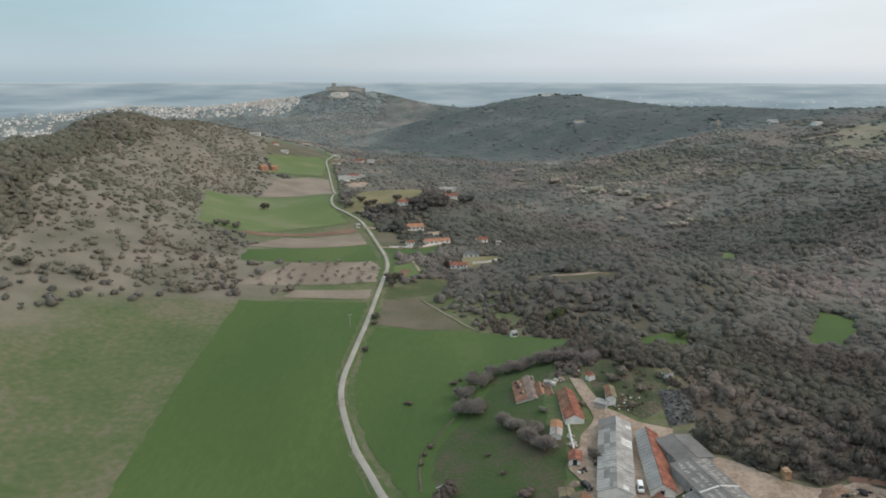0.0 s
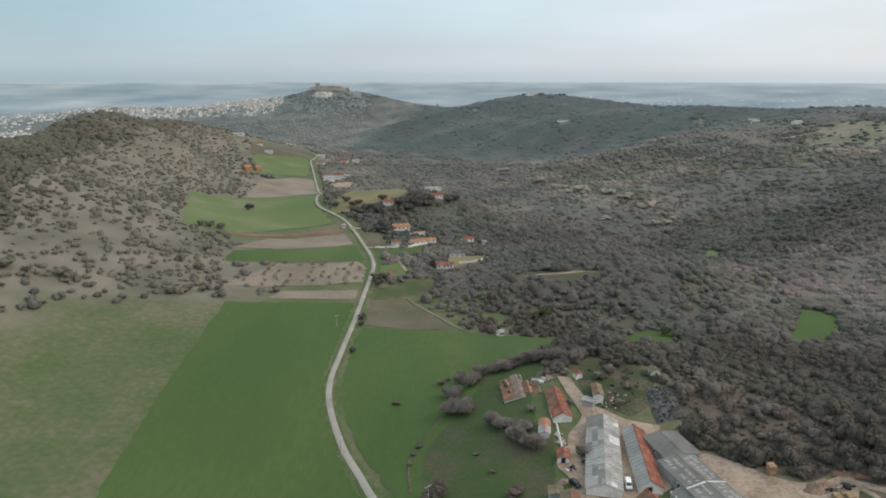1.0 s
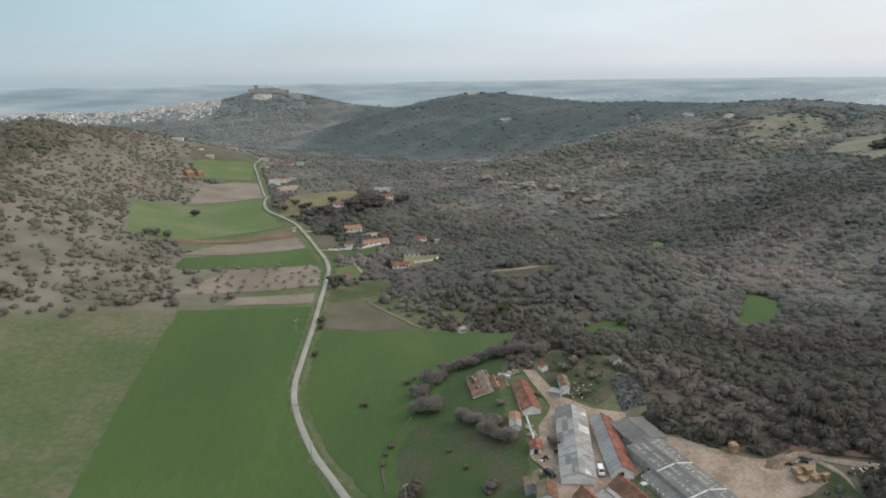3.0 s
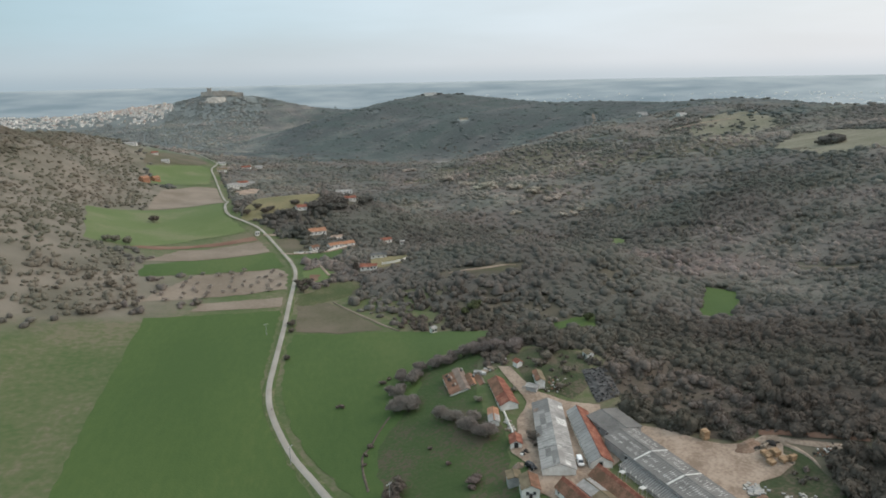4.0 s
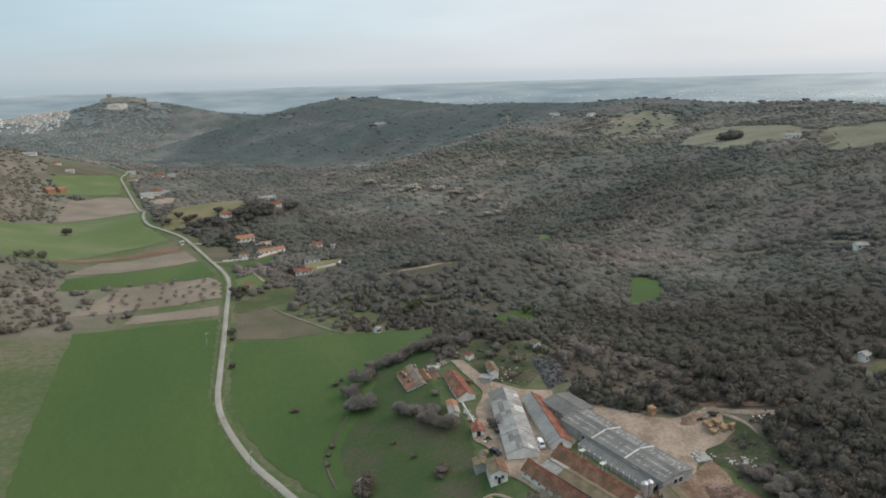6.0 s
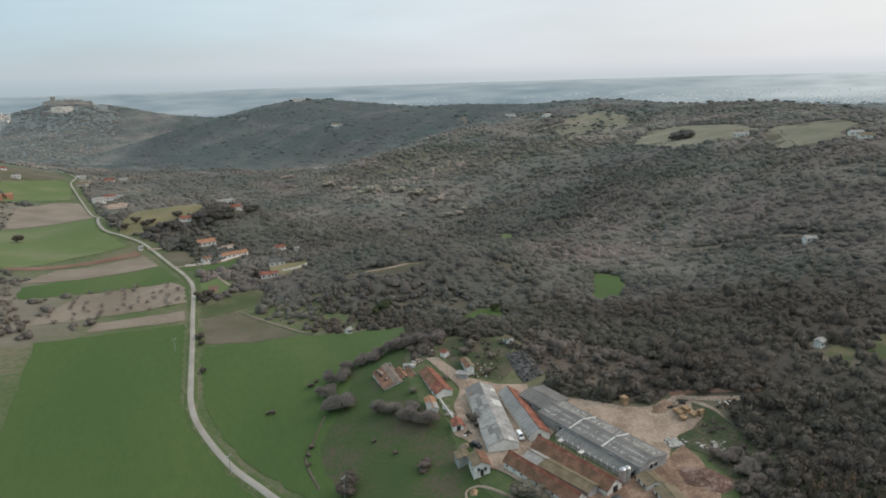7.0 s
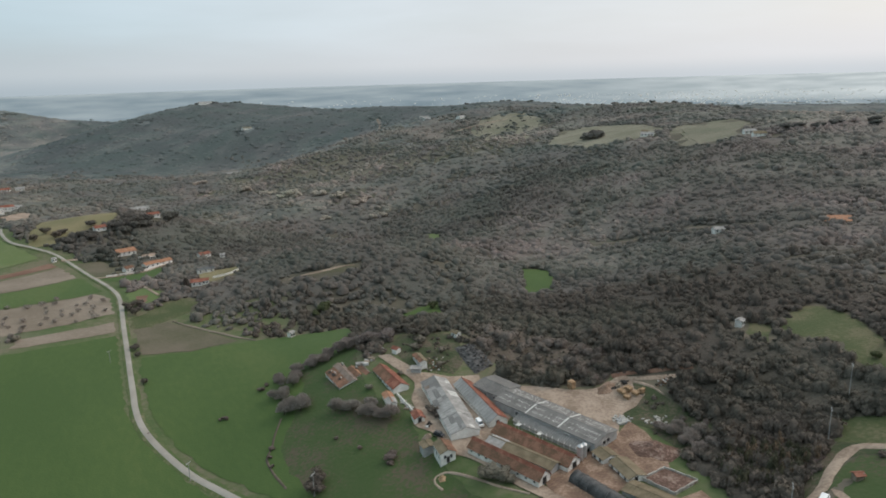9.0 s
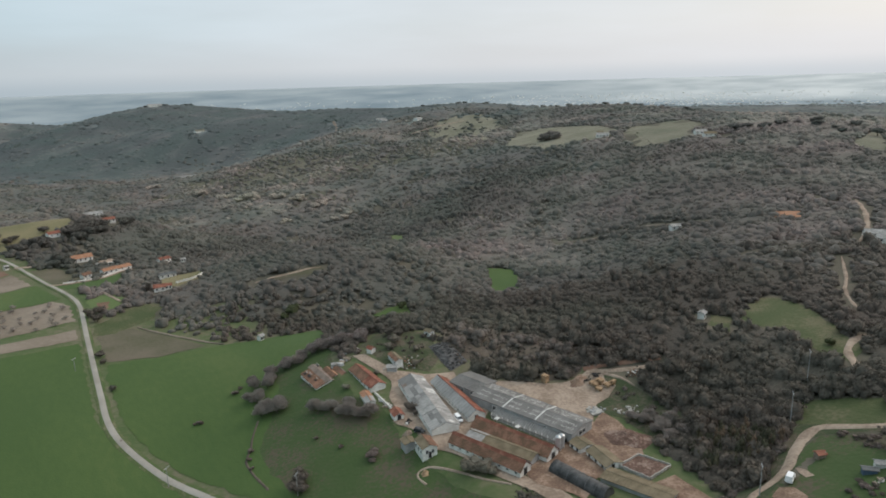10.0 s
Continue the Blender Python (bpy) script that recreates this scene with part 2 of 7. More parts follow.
M = {
    "wheat": material("young_wheat", (0.052, 0.09, 0.027), (0.08, 0.114, 0.037), 0.014, c=(0.063, 0.102, 0.031), fine=0.5, fine_amount=0.3, bump=0.15, bump_scale=1.2, stretch=(1, 0.35, 1)),
    "meadow": material("meadow_grass", (0.098, 0.138, 0.05), (0.15, 0.165, 0.085), 0.02, c=(0.115, 0.15, 0.06), fine=0.5, bump=0.2, bump_scale=0.8),
    "paddock": material("paddock_grass", (0.046, 0.076, 0.026), (0.088, 0.076, 0.052), 0.055, c=(0.055, 0.08, 0.031), fine=0.9, fine_amount=0.6, bump=0.25, bump_scale=0.7),
    "weeds": material("rough_weeds", (0.042, 0.058, 0.027), (0.105, 0.088, 0.064), 0.14, c=(0.062, 0.07, 0.038), fine=1.0, fine_amount=0.7, bump=0.3, bump_scale=0.8),
    "fallow": material("fallow_ground", (0.09, 0.088, 0.054), (0.135, 0.115, 0.084), 0.04, fine=0.7, bump=0.2, bump_scale=0.8),
    "soil": material("tilled_soil", (0.165, 0.136, 0.104), (0.24, 0.2, 0.16), 0.03, fine=0.5, fine_amount=0.4, bump=0.2, bump_scale=0.8),
    "red_soil": material("red_soil", (0.15, 0.085, 0.06), (0.21, 0.135, 0.1), 0.04, fine=0.5, bump=0.2, bump_scale=0.8),
    "dry_field": material("dry_grass_field", (0.15, 0.14, 0.07), (0.21, 0.18, 0.1), 0.03, fine=0.5, bump=0.2),
    "hill_field": material("hill_pasture", (0.15, 0.148, 0.104), (0.225, 0.21, 0.158), 0.02, fine=0.2, bump=0.2),
    "hill_fallow": material("hill_fallow", (0.13, 0.132, 0.093), (0.195, 0.183, 0.137), 0.02, fine=0.2, bump=0.2),
    "sand": material("sandy_track", (0.21, 0.158, 0.12), (0.36, 0.285, 0.225), 0.12, c=(0.295, 0.228, 0.178), fine=1.1, fine_amount=0.6, bump=0.05, bump_scale=2),
    "red_dirt": material("red_brown_dirt", (0.15, 0.098, 0.072), (0.29, 0.205, 0.155), 0.2, c=(0.21, 0.14, 0.1), fine=1.4, fine_amount=0.7, bump=0.3, bump_scale=1.4),
    "dung": material("dark_red_dung", (0.1, 0.062, 0.048), (0.24, 0.175, 0.145), 0.25, c=(0.15, 0.094, 0.074), fine=1.3, fine_amount=0.8, bump=0.5, bump_scale=1.2),
    "road": material("worn_asphalt", (0.25, 0.232, 0.205), (0.33, 0.31, 0.278), 0.06, fine=1.0, fine_amount=0.3, bump=0.01, bump_scale=6),
    "verge": material("verge_grass", (0.066, 0.1, 0.034), (0.145, 0.14, 0.08), 0.11, c=(0.08, 0.106, 0.042), fine=1.0, fine_amount=0.6, bump=0.1),
    "litter": material("brown_leaf_litter", (0.085, 0.069, 0.055), (0.15, 0.118, 0.096), 0.07, c=(0.105, 0.086, 0.066), fine=0.9, fine_amount=0.5, bump=0.3, bump_scale=1.0),
    "bark": material("bark", (0.07, 0.055, 0.045), (0.13, 0.11, 0.09), 1.5, fine=8),
    "white_wall": material("limewash", (0.62, 0.6, 0.56), (0.78, 0.77, 0.74), 0.5, fine=3, bump=0.01),
    "grey_wall": material("grey_blockwork", (0.26, 0.26, 0.26), (0.38, 0.38, 0.37), 0.4, fine=3, bump=0.01),
    "tile": material("red_clay_tile", (0.17, 0.068, 0.048), (0.29, 0.135, 0.094), 0.5, c=(0.225, 0.09, 0.062), fine=4, bump=0.03, bump_scale=7),
    "old_tile": material("mossy_brown_tile", (0.125, 0.078, 0.05), (0.235, 0.125, 0.085), 0.4, c=(0.175, 0.098, 0.066), fine=2, fine_amount=0.6, bump=0.03, bump_scale=7),
    "olive_tile": material("lichen_covered_tile", (0.14, 0.115, 0.075), (0.21, 0.17, 0.115), 0.4, fine=3, bump=0.03, bump_scale=7),
    "dusty_tile": material("dusty_grey_brown_tile", (0.15, 0.118, 0.098), (0.235, 0.185, 0.155), 0.4, fine=2.5, fine_amount=0.5, bump=0.03, bump_scale=7),
    "orange_tile": material("orange_clay_tile", (0.27, 0.135, 0.08), (0.37, 0.205, 0.13), 0.6, fine=4, bump=0.03, bump_scale=7),
    "grey_sheet": material("weathered_fibre_cement", (0.225, 0.216, 0.206), (0.33, 0.318, 0.304), 0.15, fine=1.5, rough=0.75, spec=0.3),
    "light_sheet": material("pale_metal_sheet", (0.235, 0.228, 0.218), (0.35, 0.34, 0.325), 0.3, fine=1.2, fine_amount=0.5, rough=0.75, spec=0.25),
    "mid_sheet": material("grey_corrugated_sheet", (0.135, 0.13, 0.124), (0.2, 0.194, 0.185), 0.2, fine=1.5, rough=0.75, spec=0.3),
    "dark_sheet": material("dark_corrugated_sheet", (0.08, 0.085, 0.085), (0.15, 0.155, 0.155), 0.25, fine=1.2, rough=0.8),
    "dull_grass": material("dull_rough_grass", (0.06, 0.078, 0.032), (0.12, 0.112, 0.065), 0.06, c=(0.078, 0.09, 0.042), fine=0.8, fine_amount=0.6, bump=0.3, bump_scale=0.8),
    "clear_sheet": material("yellowed_rooflight", (0.45, 0.45, 0.43), (0.62, 0.61, 0.58), 0.6, fine=3, rough=0.5),
    "steel": material("galvanised_steel", (0.45, 0.46, 0.47), (0.58, 0.59, 0.6), 1.0, fine=4, rough=0.4, metal=0.6),
    # near black: paints the shade inside openings, also colours wheels and scrap
    "dark": material("opening_shade_black", (0.02, 0.02, 0.02), (0.045, 0.042, 0.04), 1.0, fine=4),
    "glass": material("window_glass", (0.03, 0.035, 0.04), (0.06, 0.07, 0.08), 1.0, rough=0.1, spec=0.5),
    "black_film": material("black_polythene", (0.035, 0.035, 0.035), (0.1, 0.098, 0.096), 0.5, fine=3, rough=0.5),
    "straw": material("straw", (0.23, 0.15, 0.088), (0.38, 0.265, 0.165), 0.8, fine=6, bump=0.05),
    "stone": material("limestone", (0.3, 0.29, 0.26), (0.45, 0.43, 0.4), 0.3, fine=3, bump=0.05),
    "castle_stone": material("castle_stone", (0.3, 0.28, 0.25), (0.42, 0.4, 0.36), 0.05, fine=0.5),
    "wood": material("weathered_timber", (0.2, 0.16, 0.12), (0.3, 0.25, 0.2), 1.0, fine=6),
}
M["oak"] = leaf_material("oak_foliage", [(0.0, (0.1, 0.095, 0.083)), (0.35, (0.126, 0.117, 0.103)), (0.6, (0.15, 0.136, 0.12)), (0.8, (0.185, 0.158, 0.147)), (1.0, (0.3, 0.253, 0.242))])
M["conifer"] = leaf_material("conifer_foliage", [(0.0, (0.075, 0.085, 0.06)), (0.4, (0.1, 0.108, 0.072)), (0.7, (0.14, 0.13, 0.085)), (1.0, (0.2, 0.155, 0.115))])
M["scrub"] = leaf_material("scrub_foliage", [(0.0, (0.155, 0.157, 0.125)), (0.6, (0.215, 0.21, 0.175)), (1.0, (0.26, 0.245, 0.21))], mottle=0.6)
# paler, bluer and flatter with each distance zone: haze put into the foliage colour
M["valley"] = leaf_material("hazed_oak_foliage", [(0.0, (0.118, 0.122, 0.112)), (0.35, (0.158, 0.156, 0.145)), (0.6, (0.197, 0.188, 0.174)), (0.8, (0.236, 0.217, 0.206)), (1.0, (0.365, 0.323, 0.31))], grain=1.0, mottle=0.65)
M["slope"] = leaf_material("hazed_slope_foliage", [(0.0, (0.132, 0.142, 0.137)), (0.35, (0.175, 0.181, 0.171)), (0.6, (0.222, 0.22, 0.204)), (0.8, (0.292, 0.274, 0.252)), (1.0, (0.43, 0.395, 0.365))], grain=0.55, mottle=0.4)
M["hazed_far"] = leaf_material("hazed_hill_foliage", [(0.0, (0.108, 0.137, 0.143)), (0.4, (0.17, 0.196, 0.2)), (0.7, (0.26, 0.275, 0.268)), (1.0, (0.35, 0.345, 0.32))], grain=0.22, mottle=0.35)


# ---- land ----
# swells and hills of the land: x, y, radius, height
BROAD_RISES = [
    (-900, 700, 900, -19.2), (0, 900, 900, -6.5), (900, 600, 900, 10.8), (-900, 2500, 900, -36.4),
    (0, 2500, 900, 0.1), (900, 2300, 900, 21.5), (0, -300, 900, 37.1), (1300, 1500, 900, 2.7),
    (-800, -300, 900, 29.9), (900, -300, 900, 26.4),
]
RIDGES = [
    (-400, 500, 320, 62.4), (-400, 870, 190, 13.0), (-420, 900, 320, -29.0), (-450, 1250, 320, 36.8), (200, 1200, 320, -14.9),
    (850, 900, 320, 71.0), (780, 450, 320, 50.2), (450, 750, 320, 40.7), (500, 250, 320, 23.4),
    (250, 600, 320, -44.2), (-100, 650, 320, -20.8), (-250, 200, 320, -42.2), (-520, 820, 260, -113.7),
    (-424, 884, 260, 154.9), (-700, 900, 260, 78.6), (-424, 1015, 260, 138.1), (-510, 1060, 260, -76.4),
    (505, 1272, 260, 45.0), (-500, 950, 260, -62.6), (-437, 1171, 260, 47.7), (536, 934, 260, -44.8),
    (-229, 1229, 260, -6.3), (-300, 1100, 260, -44.5), (785, 1109, 260, -22.8), (-189, 1084, 260, 11.7),
]
FAR_HILLS = [
    (-150, 1400, 320, -5.3), (500, 1500, 320, -7.1), (750, 1300, 320, 112.9), (350, 2250, 320, 63.0),
    (50, 2050, 320, 34.2), (600, 1950, 320, 31.2), (-400, 2780, 320, 46.6), (-150, 2790, 320, 31.8),
    (-700, 2850, 320, 51.0), (-1200, 2700, 320, 54.4), (-500, 2300, 320, 17.2), (-150, 1900, 320, -67.0),
    (698, 1659, 260, 38.1), (-1382, 2319, 260, -21.8), (-74, 1891, 260, 36.9), (-132, 1895, 260, 8.0),
    (-1000, 1700, 260, -13.3), (634, 1335, 260, -69.3), (-500, 3100, 260, 18.1), (-810, 2576, 260, 21.8),
    (-437, 1539, 260, 13.8),
]
SPURS_WEST = [
    (-260, 420, 140, 19.0), (-200, 650, 140, -11.1), (-100, 400, 140, 8.4), (-430, 2790, 140, 28.5),
    (-250, 2790, 140, 20.7), (-60, 250, 140, 17.5), (-330, 720, 140, 34.9), (-330, 520, 140, 9.1),
    (-300, 980, 140, -48.4), (-240, 120, 110, 48.7), (-270, 250, 110, 40.0), (-400, 0, 110, 34.6),
    (-120, 700, 160, 38.1), (-280, 800, 160, -37.3), (-600, 600, 160, 36.1), (-380, 480, 160, -25.1),
    (-407, 780, 160, 66.1), (-469, 724, 160, -35.5), (-4, 356, 110, -3.4), (-300, 400, 160, 26.7),
    (-243, 678, 160, -24.5), (-353, 581, 160, 49.3),
]
SPURS = [
    (0, 450, 140, 17.7), (0, 650, 140, 32.0), (150, 450, 140, 26.2), (250, 380, 140, -31.0),
    (210, 800, 140, 11.1), (100, 350, 140, -16.9), (60, 150, 140, -17.7), (120, 180, 140, 11.1),
    (180, 150, 140, -1.3), (100, 60, 140, 22.1), (122, 392, 110, 30.7),
]
SPURS_EAST = [
    (330, 560, 140, 19.5), (420, 420, 140, 18.3), (560, 620, 140, 11.1), (600, 760, 140, 3.8),
    (500, 930, 140, 25.4), (280, 270, 140, 15.3), (600, 0, 160, 15.2),
]
HOLLOWS = [
    (45, 200, 60, 6.2), (10, 235, 60, -0.5), (20, 160, 60, 4.5), (60, 130, 60, 1.9),
    (90, 190, 60, 2.5), (120, 170, 60, 7.1), (75, 250, 60, 18.0), (110, 110, 60, -10.1),
    (40, 290, 60, 6.7), (90, 310, 60, -4.7), (-20, 195, 60, -3.5), (60, 370, 60, -0.1),
    (144, 155, 60, 2.6), (91, 168, 60, -5.3), (25, 180, 60, 2.8),
]
KNOLLS = [
    (14, 690, 75, 9.0), (257, 428, 100, 13.0), (317, 1640, 250, 34.0), (455, 905, 175, 20.0),
    (315, 1140, 150, 15.0), (70, 1995, 240, 13.0), (-68, 1250, 175, 11.0), (618, 1144, 150, 8.0),
    (-255, 599, 130, 10.0), (320, 1385, 170, -34.0), (-40, 2330, 210, -44.0), (120, 1480, 190, -16.0),
    (560, 1010, 90, -9.0), (620, 420, 130, 6.0), (34, 219, 42, 2.6), (5, 775, 32, 13.5),
]
HILLS = np.array(BROAD_RISES + RIDGES + FAR_HILLS + SPURS_WEST + SPURS + SPURS_EAST + HOLLOWS + KNOLLS)


def smooth(a, b, v):
    k = np.clip((np.asarray(v, float) - a) / (b - a), 0, 1)
    return k * k * (3 - 2 * k)


def wave(x, y, size, seed=0):
    """A cheap, even noise from -1 to 1 with blotches of that size in metres."""
    r = np.random.RandomState(100 + seed)
    v = np.zeros(np.broadcast(x, y).shape)
    for k in range(7):
        a, f, p = r.uniform(0, 6.28), r.uniform(0.6, 2.2) * 6.28 / size / 2, r.uniform(0, 6.28)
        v = v + np.sin((x * math.cos(a) + y * math.sin(a)) * f + p)
    return np.clip(v / 3.5, -1, 1)


def land(x, y):
    """The height of the ground."""
    x, y = np.asarray(x, float), np.asarray(y, float)
    z = np.full(np.broadcast(x, y).shape, -20.0)
    for cx, cy, r, h in HILLS:
        z = z + h * np.exp(-((x - cx) ** 2 + (y - cy) ** 2) / (2 * (0.62 * r) ** 2))
    r = np.hypot(x, y)
    plain = 125 - r * np.tan(np.radians(3.0 - 2.52 * smooth(2700, 4900, r)))
    k = smooth(2950, 3350, r)
    z = z * (1 - k) + plain * k
    # the farm stands on a levelled terrace
    t = smooth(30, 41, x) * (1 - smooth(94, 112, x)) * smooth(74, 90, y) * (1 - smooth(194, 216, y))
    return z * (1 - t) + (16.0 + 0.02 * (x - 60)) * t


# stands of lighter scrub (+) and darker forest (-): x, y, half-lengths, change
STANDS = [
    (222, 1010, 130, 110, 0.24), (368, 1054, 130, 140, 0.26), (257, 784, 60, 45, 0.22), (436, 647, 70, 40, 0.18),
    (520, 850, 90, 80, 0.3), (344, 879, 90, 50, 0.2), (371, 541, 120, 75, -0.22), (295, 648, 70, 45, -0.2),
    (408, 333, 120, 50, -0.06), (118, 384, 40, 28, -0.22), (200, 195, 45, 45, -0.2), (293, 385, 34, 20, 0.4),
    (256, 335, 18, 34, 0.42), (380, 383, 14, 10, 0.42), (480, 400, 90, 60, -0.12), (60, 365, 30, 26, -0.12),
]


def stands(x, y):
    v = 0.0
    for cx, cy, a, b_, d in STANDS:
        v = v + d * np.exp(-(((x - cx) / a) ** 2 + ((y - cy) / b_) ** 2))
    return v


def ground_at(x, y):
    return float(land(np.array([x]), np.array([y]))[0])


def link_mesh(name, verts, faces, mats, smooth_faces=False, floats=None, face_mat=None):
    """A mesh object from arrays of places and of faces with three or four corners."""
    verts, faces = np.asarray(verts, np.float32), np.asarray(faces, np.int32)
    n, k = faces.shape
    me = bpy.data.meshes.new(name)
    me.vertices.add(len(verts))
    me.vertices.foreach_set("co", verts.ravel())
    me.loops.add(n * k)
    me.loops.foreach_set("vertex_index", faces.ravel())
    me.polygons.add(n)
    me.polygons.foreach_set("loop_start", np.arange(n, dtype=np.int32) * k)
    if face_mat is not None:
        me.polygons.foreach_set("material_index", np.asarray(face_mat, np.int32))
    me.polygons.foreach_set("use_smooth", np.full(n, smooth_faces))
    for key, values in (floats or {}).items():
        at = me.attributes.new(key, "FLOAT", "POINT")
        at.data.foreach_set("value", np.asarray(values, np.float32))
    me.update(calc_edges=True)
    for m in mats if isinstance(mats, (list, tuple)) else [mats]:
        me.materials.append(m)
    return new(name, me)


def part(name, bm, mat, parent=None, label=""):
    me = bpy.data.meshes.new(name)
    bmesh.ops.recalc_face_normals(bm, faces=bm.faces)
    bm.to_mesh(me)
    bm.free()
    me.materials.append(mat)
    ob = new(name, me)
    ob.parent = parent
    return tagged(ob, label)


def inside(px, py, poly):
    """Which of the places lie in the polygon."""
    px, py = np.asarray(px, float), np.asarray(py, float)
    res = np.zeros(px.shape, bool)
    for (x0, y0), (x1, y1) in zip(poly, poly[1:] + poly[:1]):
        if y0 != y1:
            res ^= ((y0 > py) != (y1 > py)) & (px < (x1 - x0) * (py - y0) / (y1 - y0) + x0)
    return res


def spline(pts, step=4.0):
    """A smooth line through the points, with a point about every step metres."""
    p = np.array([pts[0], *pts, pts[-1]], float)
    p[0], p[-1] = 2 * p[1] - p[2], 2 * p[-2] - p[-3]
    out = []
    for i in range(1, len(p) - 2):
        n = max(2, int(np.linalg.norm(p[i + 1] - p[i]) / step))
        for t in np.arange(n) / n:
            out.append(0.5 * (2 * p[i] + (p[i + 1] - p[i - 1]) * t + (2 * p[i - 1] - 5 * p[i] + 4 * p[i + 1] - p[i + 2]) * t * t + (3 * p[i] - p[i - 1] - 3 * p[i + 1] + p[i + 2]) * t ** 3))
    out.append(p[-2])
    return np.array(out)


# ---- the ground: one sheet to the horizon ----
def ground_material():
    m = material("open_land", (0.066, 0.1, 0.036), (0.142, 0.13, 0.084), 0.018, c=(0.096, 0.114, 0.054), fine=0.35, fine_amount=0.5, bump=0.3, bump_scale=0.5)
    n, l = m.node_tree.nodes, m.node_tree.links
    p = n["Principled BSDF"]
    base = p.inputs["Base Color"].links[0].from_socket
    geo = n.new("ShaderNodeNewGeometry")

    def blend(colour, attribute, lo, hi, scale, cut=(0.35, 0.65)):
        at = n.new("ShaderNodeAttribute")
        at.attribute_name = attribute
        t = n.new("ShaderNodeTexNoise")
        t.inputs["Scale"].default_value, t.inputs["Detail"].default_value = scale, 6
        l.new(geo.outputs["Position"], t.inputs["Vector"])
        r = n.new("ShaderNodeValToRGB")
        r.color_ramp.elements[0].position, r.color_ramp.elements[0].color = cut[0], (*lo, 1)
        r.color_ramp.elements[1].position, r.color_ramp.elements[1].color = cut[1], (*hi, 1)
        l.new(t.outputs["Fac"], r.inputs["Fac"])
        mx = n.new("ShaderNodeMix")
        mx.data_type = "RGBA"
        l.new(at.outputs["Fac"], mx.inputs["Factor"])
        l.new(colour, mx.inputs["A"])
        l.new(r.outputs["Color"], mx.inputs["B"])
        return mx.outputs["Result"]

    base = blend(base, "hillside", (0.122, 0.114, 0.088), (0.198, 0.175, 0.143), 0.03)
    base = blend(base, "woodland", (0.078, 0.074, 0.054), (0.13, 0.113, 0.088), 0.05)
    # far ground and plain turn blue-grey with distance: haze put into the colour
    base = blend(base, "hazy_farwood", (0.13, 0.15, 0.15), (0.17, 0.19, 0.185), 0.01)
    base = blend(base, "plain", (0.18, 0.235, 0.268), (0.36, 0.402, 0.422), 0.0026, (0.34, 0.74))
    # far rim and sunward side paler still: haze and bright water painted in
    base = blend(base, "pale_haze", (0.42, 0.455, 0.465), (0.58, 0.6, 0.6), 0.0035, (0.38, 0.62))
    l.new(base, p.inputs["Base Color"])
    return m


ROAD = [(12, 95), (0, 130), (-11, 163), (-19, 183), (-23.5, 195), (-30.5, 212), (-36.5, 231), (-40.2, 246), (-41.8, 258), (-42.2, 271), (-41.6, 288), (-40.8, 315), (-39.8, 343), (-38.8, 376), (-37, 430), (-40, 462), (-48, 502), (-59, 545), (-72, 582), (-88, 608), (-104, 635), (-113, 679), (-121, 761), (-137, 838), (-172, 1014), (-187, 1088), (-189, 1158), (-219, 1232), (-250, 1320)]
road_line = spline(ROAD)
HILL_FOOT = np.array([(-260, -300), (-245, 200), (-215, 314), (-175, 343), (-135, 351), (-120, 378), (-133, 428), (-166, 481), (-182, 487), (-233, 652), (-201, 763), (-215, 849), (-299, 1078), (-321, 1128), (-360, 1300)], float)


def road_x(y):
    return np.interp(y, road_line[:, 1], road_line[:, 0])


def foot_x(y):
    return np.interp(y, HILL_FOOT[:, 1], HILL_FOOT[:, 0])


az = np.radians(np.concatenate([np.arange(-180, -46, 3.0), np.arange(-46, 80, 0.36), np.arange(80, 180, 3.0)]))
rad = np.concatenate([[0.5, 20, 40, 60], np.geomspace(80, 4950, 290)])
A, R = np.meshgrid(az, rad)
gx, gy = -20 + R * np.sin(A), R * np.cos(A)
gz = land(gx, gy)
na, nr = len(az), len(rad)
idx = np.arange(na * nr).reshape(nr, na)
nxt = np.roll(idx, -1, axis=1)
quads = np.stack([idx[:-1], nxt[:-1], nxt[1:], idx[1:]], -1).reshape(-1, 4)
gr = np.hypot(gx, gy)
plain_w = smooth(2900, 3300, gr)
left = smooth(-62, 6, foot_x(gy) - gx + 8 * wave(gx, gy, 40, 1))
right = np.where(gy > 0, smooth(0, 30, gx - np.where(gy > 385, road_x(gy) + 6, np.maximum(road_x(gy) + 60, 30))), 1.0)
right = right * smooth(0.85, 1.15, np.hypot((gx - 66) / 48, (gy - 160) / 82) + 0.12 * wave(gx, gy, 20, 8))
pale = np.clip(stands(gx, gy) * 4, 0, 1) + 1.4 * np.exp(-(((gx - 102) / 15) ** 2 + ((gy - 192) / 24) ** 2) ** 2)
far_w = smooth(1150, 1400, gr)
ground = link_mesh("ground", np.stack([gx, gy, gz], -1).reshape(-1, 3), quads[:, ::-1], ground_material(), True, {"hillside": np.maximum(left, np.clip(0.7 * pale, 0, 1)).ravel(), "woodland": (right * (1 - left) * (1 - far_w) * np.clip(1 - 0.6 * pale, 0, 1)).ravel(), "hazy_farwood": far_w.ravel(), "plain": plain_w.ravel(), "pale_haze": (smooth(3300, 3700, gr) * np.maximum(smooth(4300, 4900, gr) * 0.45, smooth(30, 60, np.degrees(np.arctan2(gx, gy))) * (gy > 0))).ravel()})
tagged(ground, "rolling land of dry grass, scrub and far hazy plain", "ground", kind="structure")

# ---- fields, yards and roads laid on the ground ----
OPEN = []


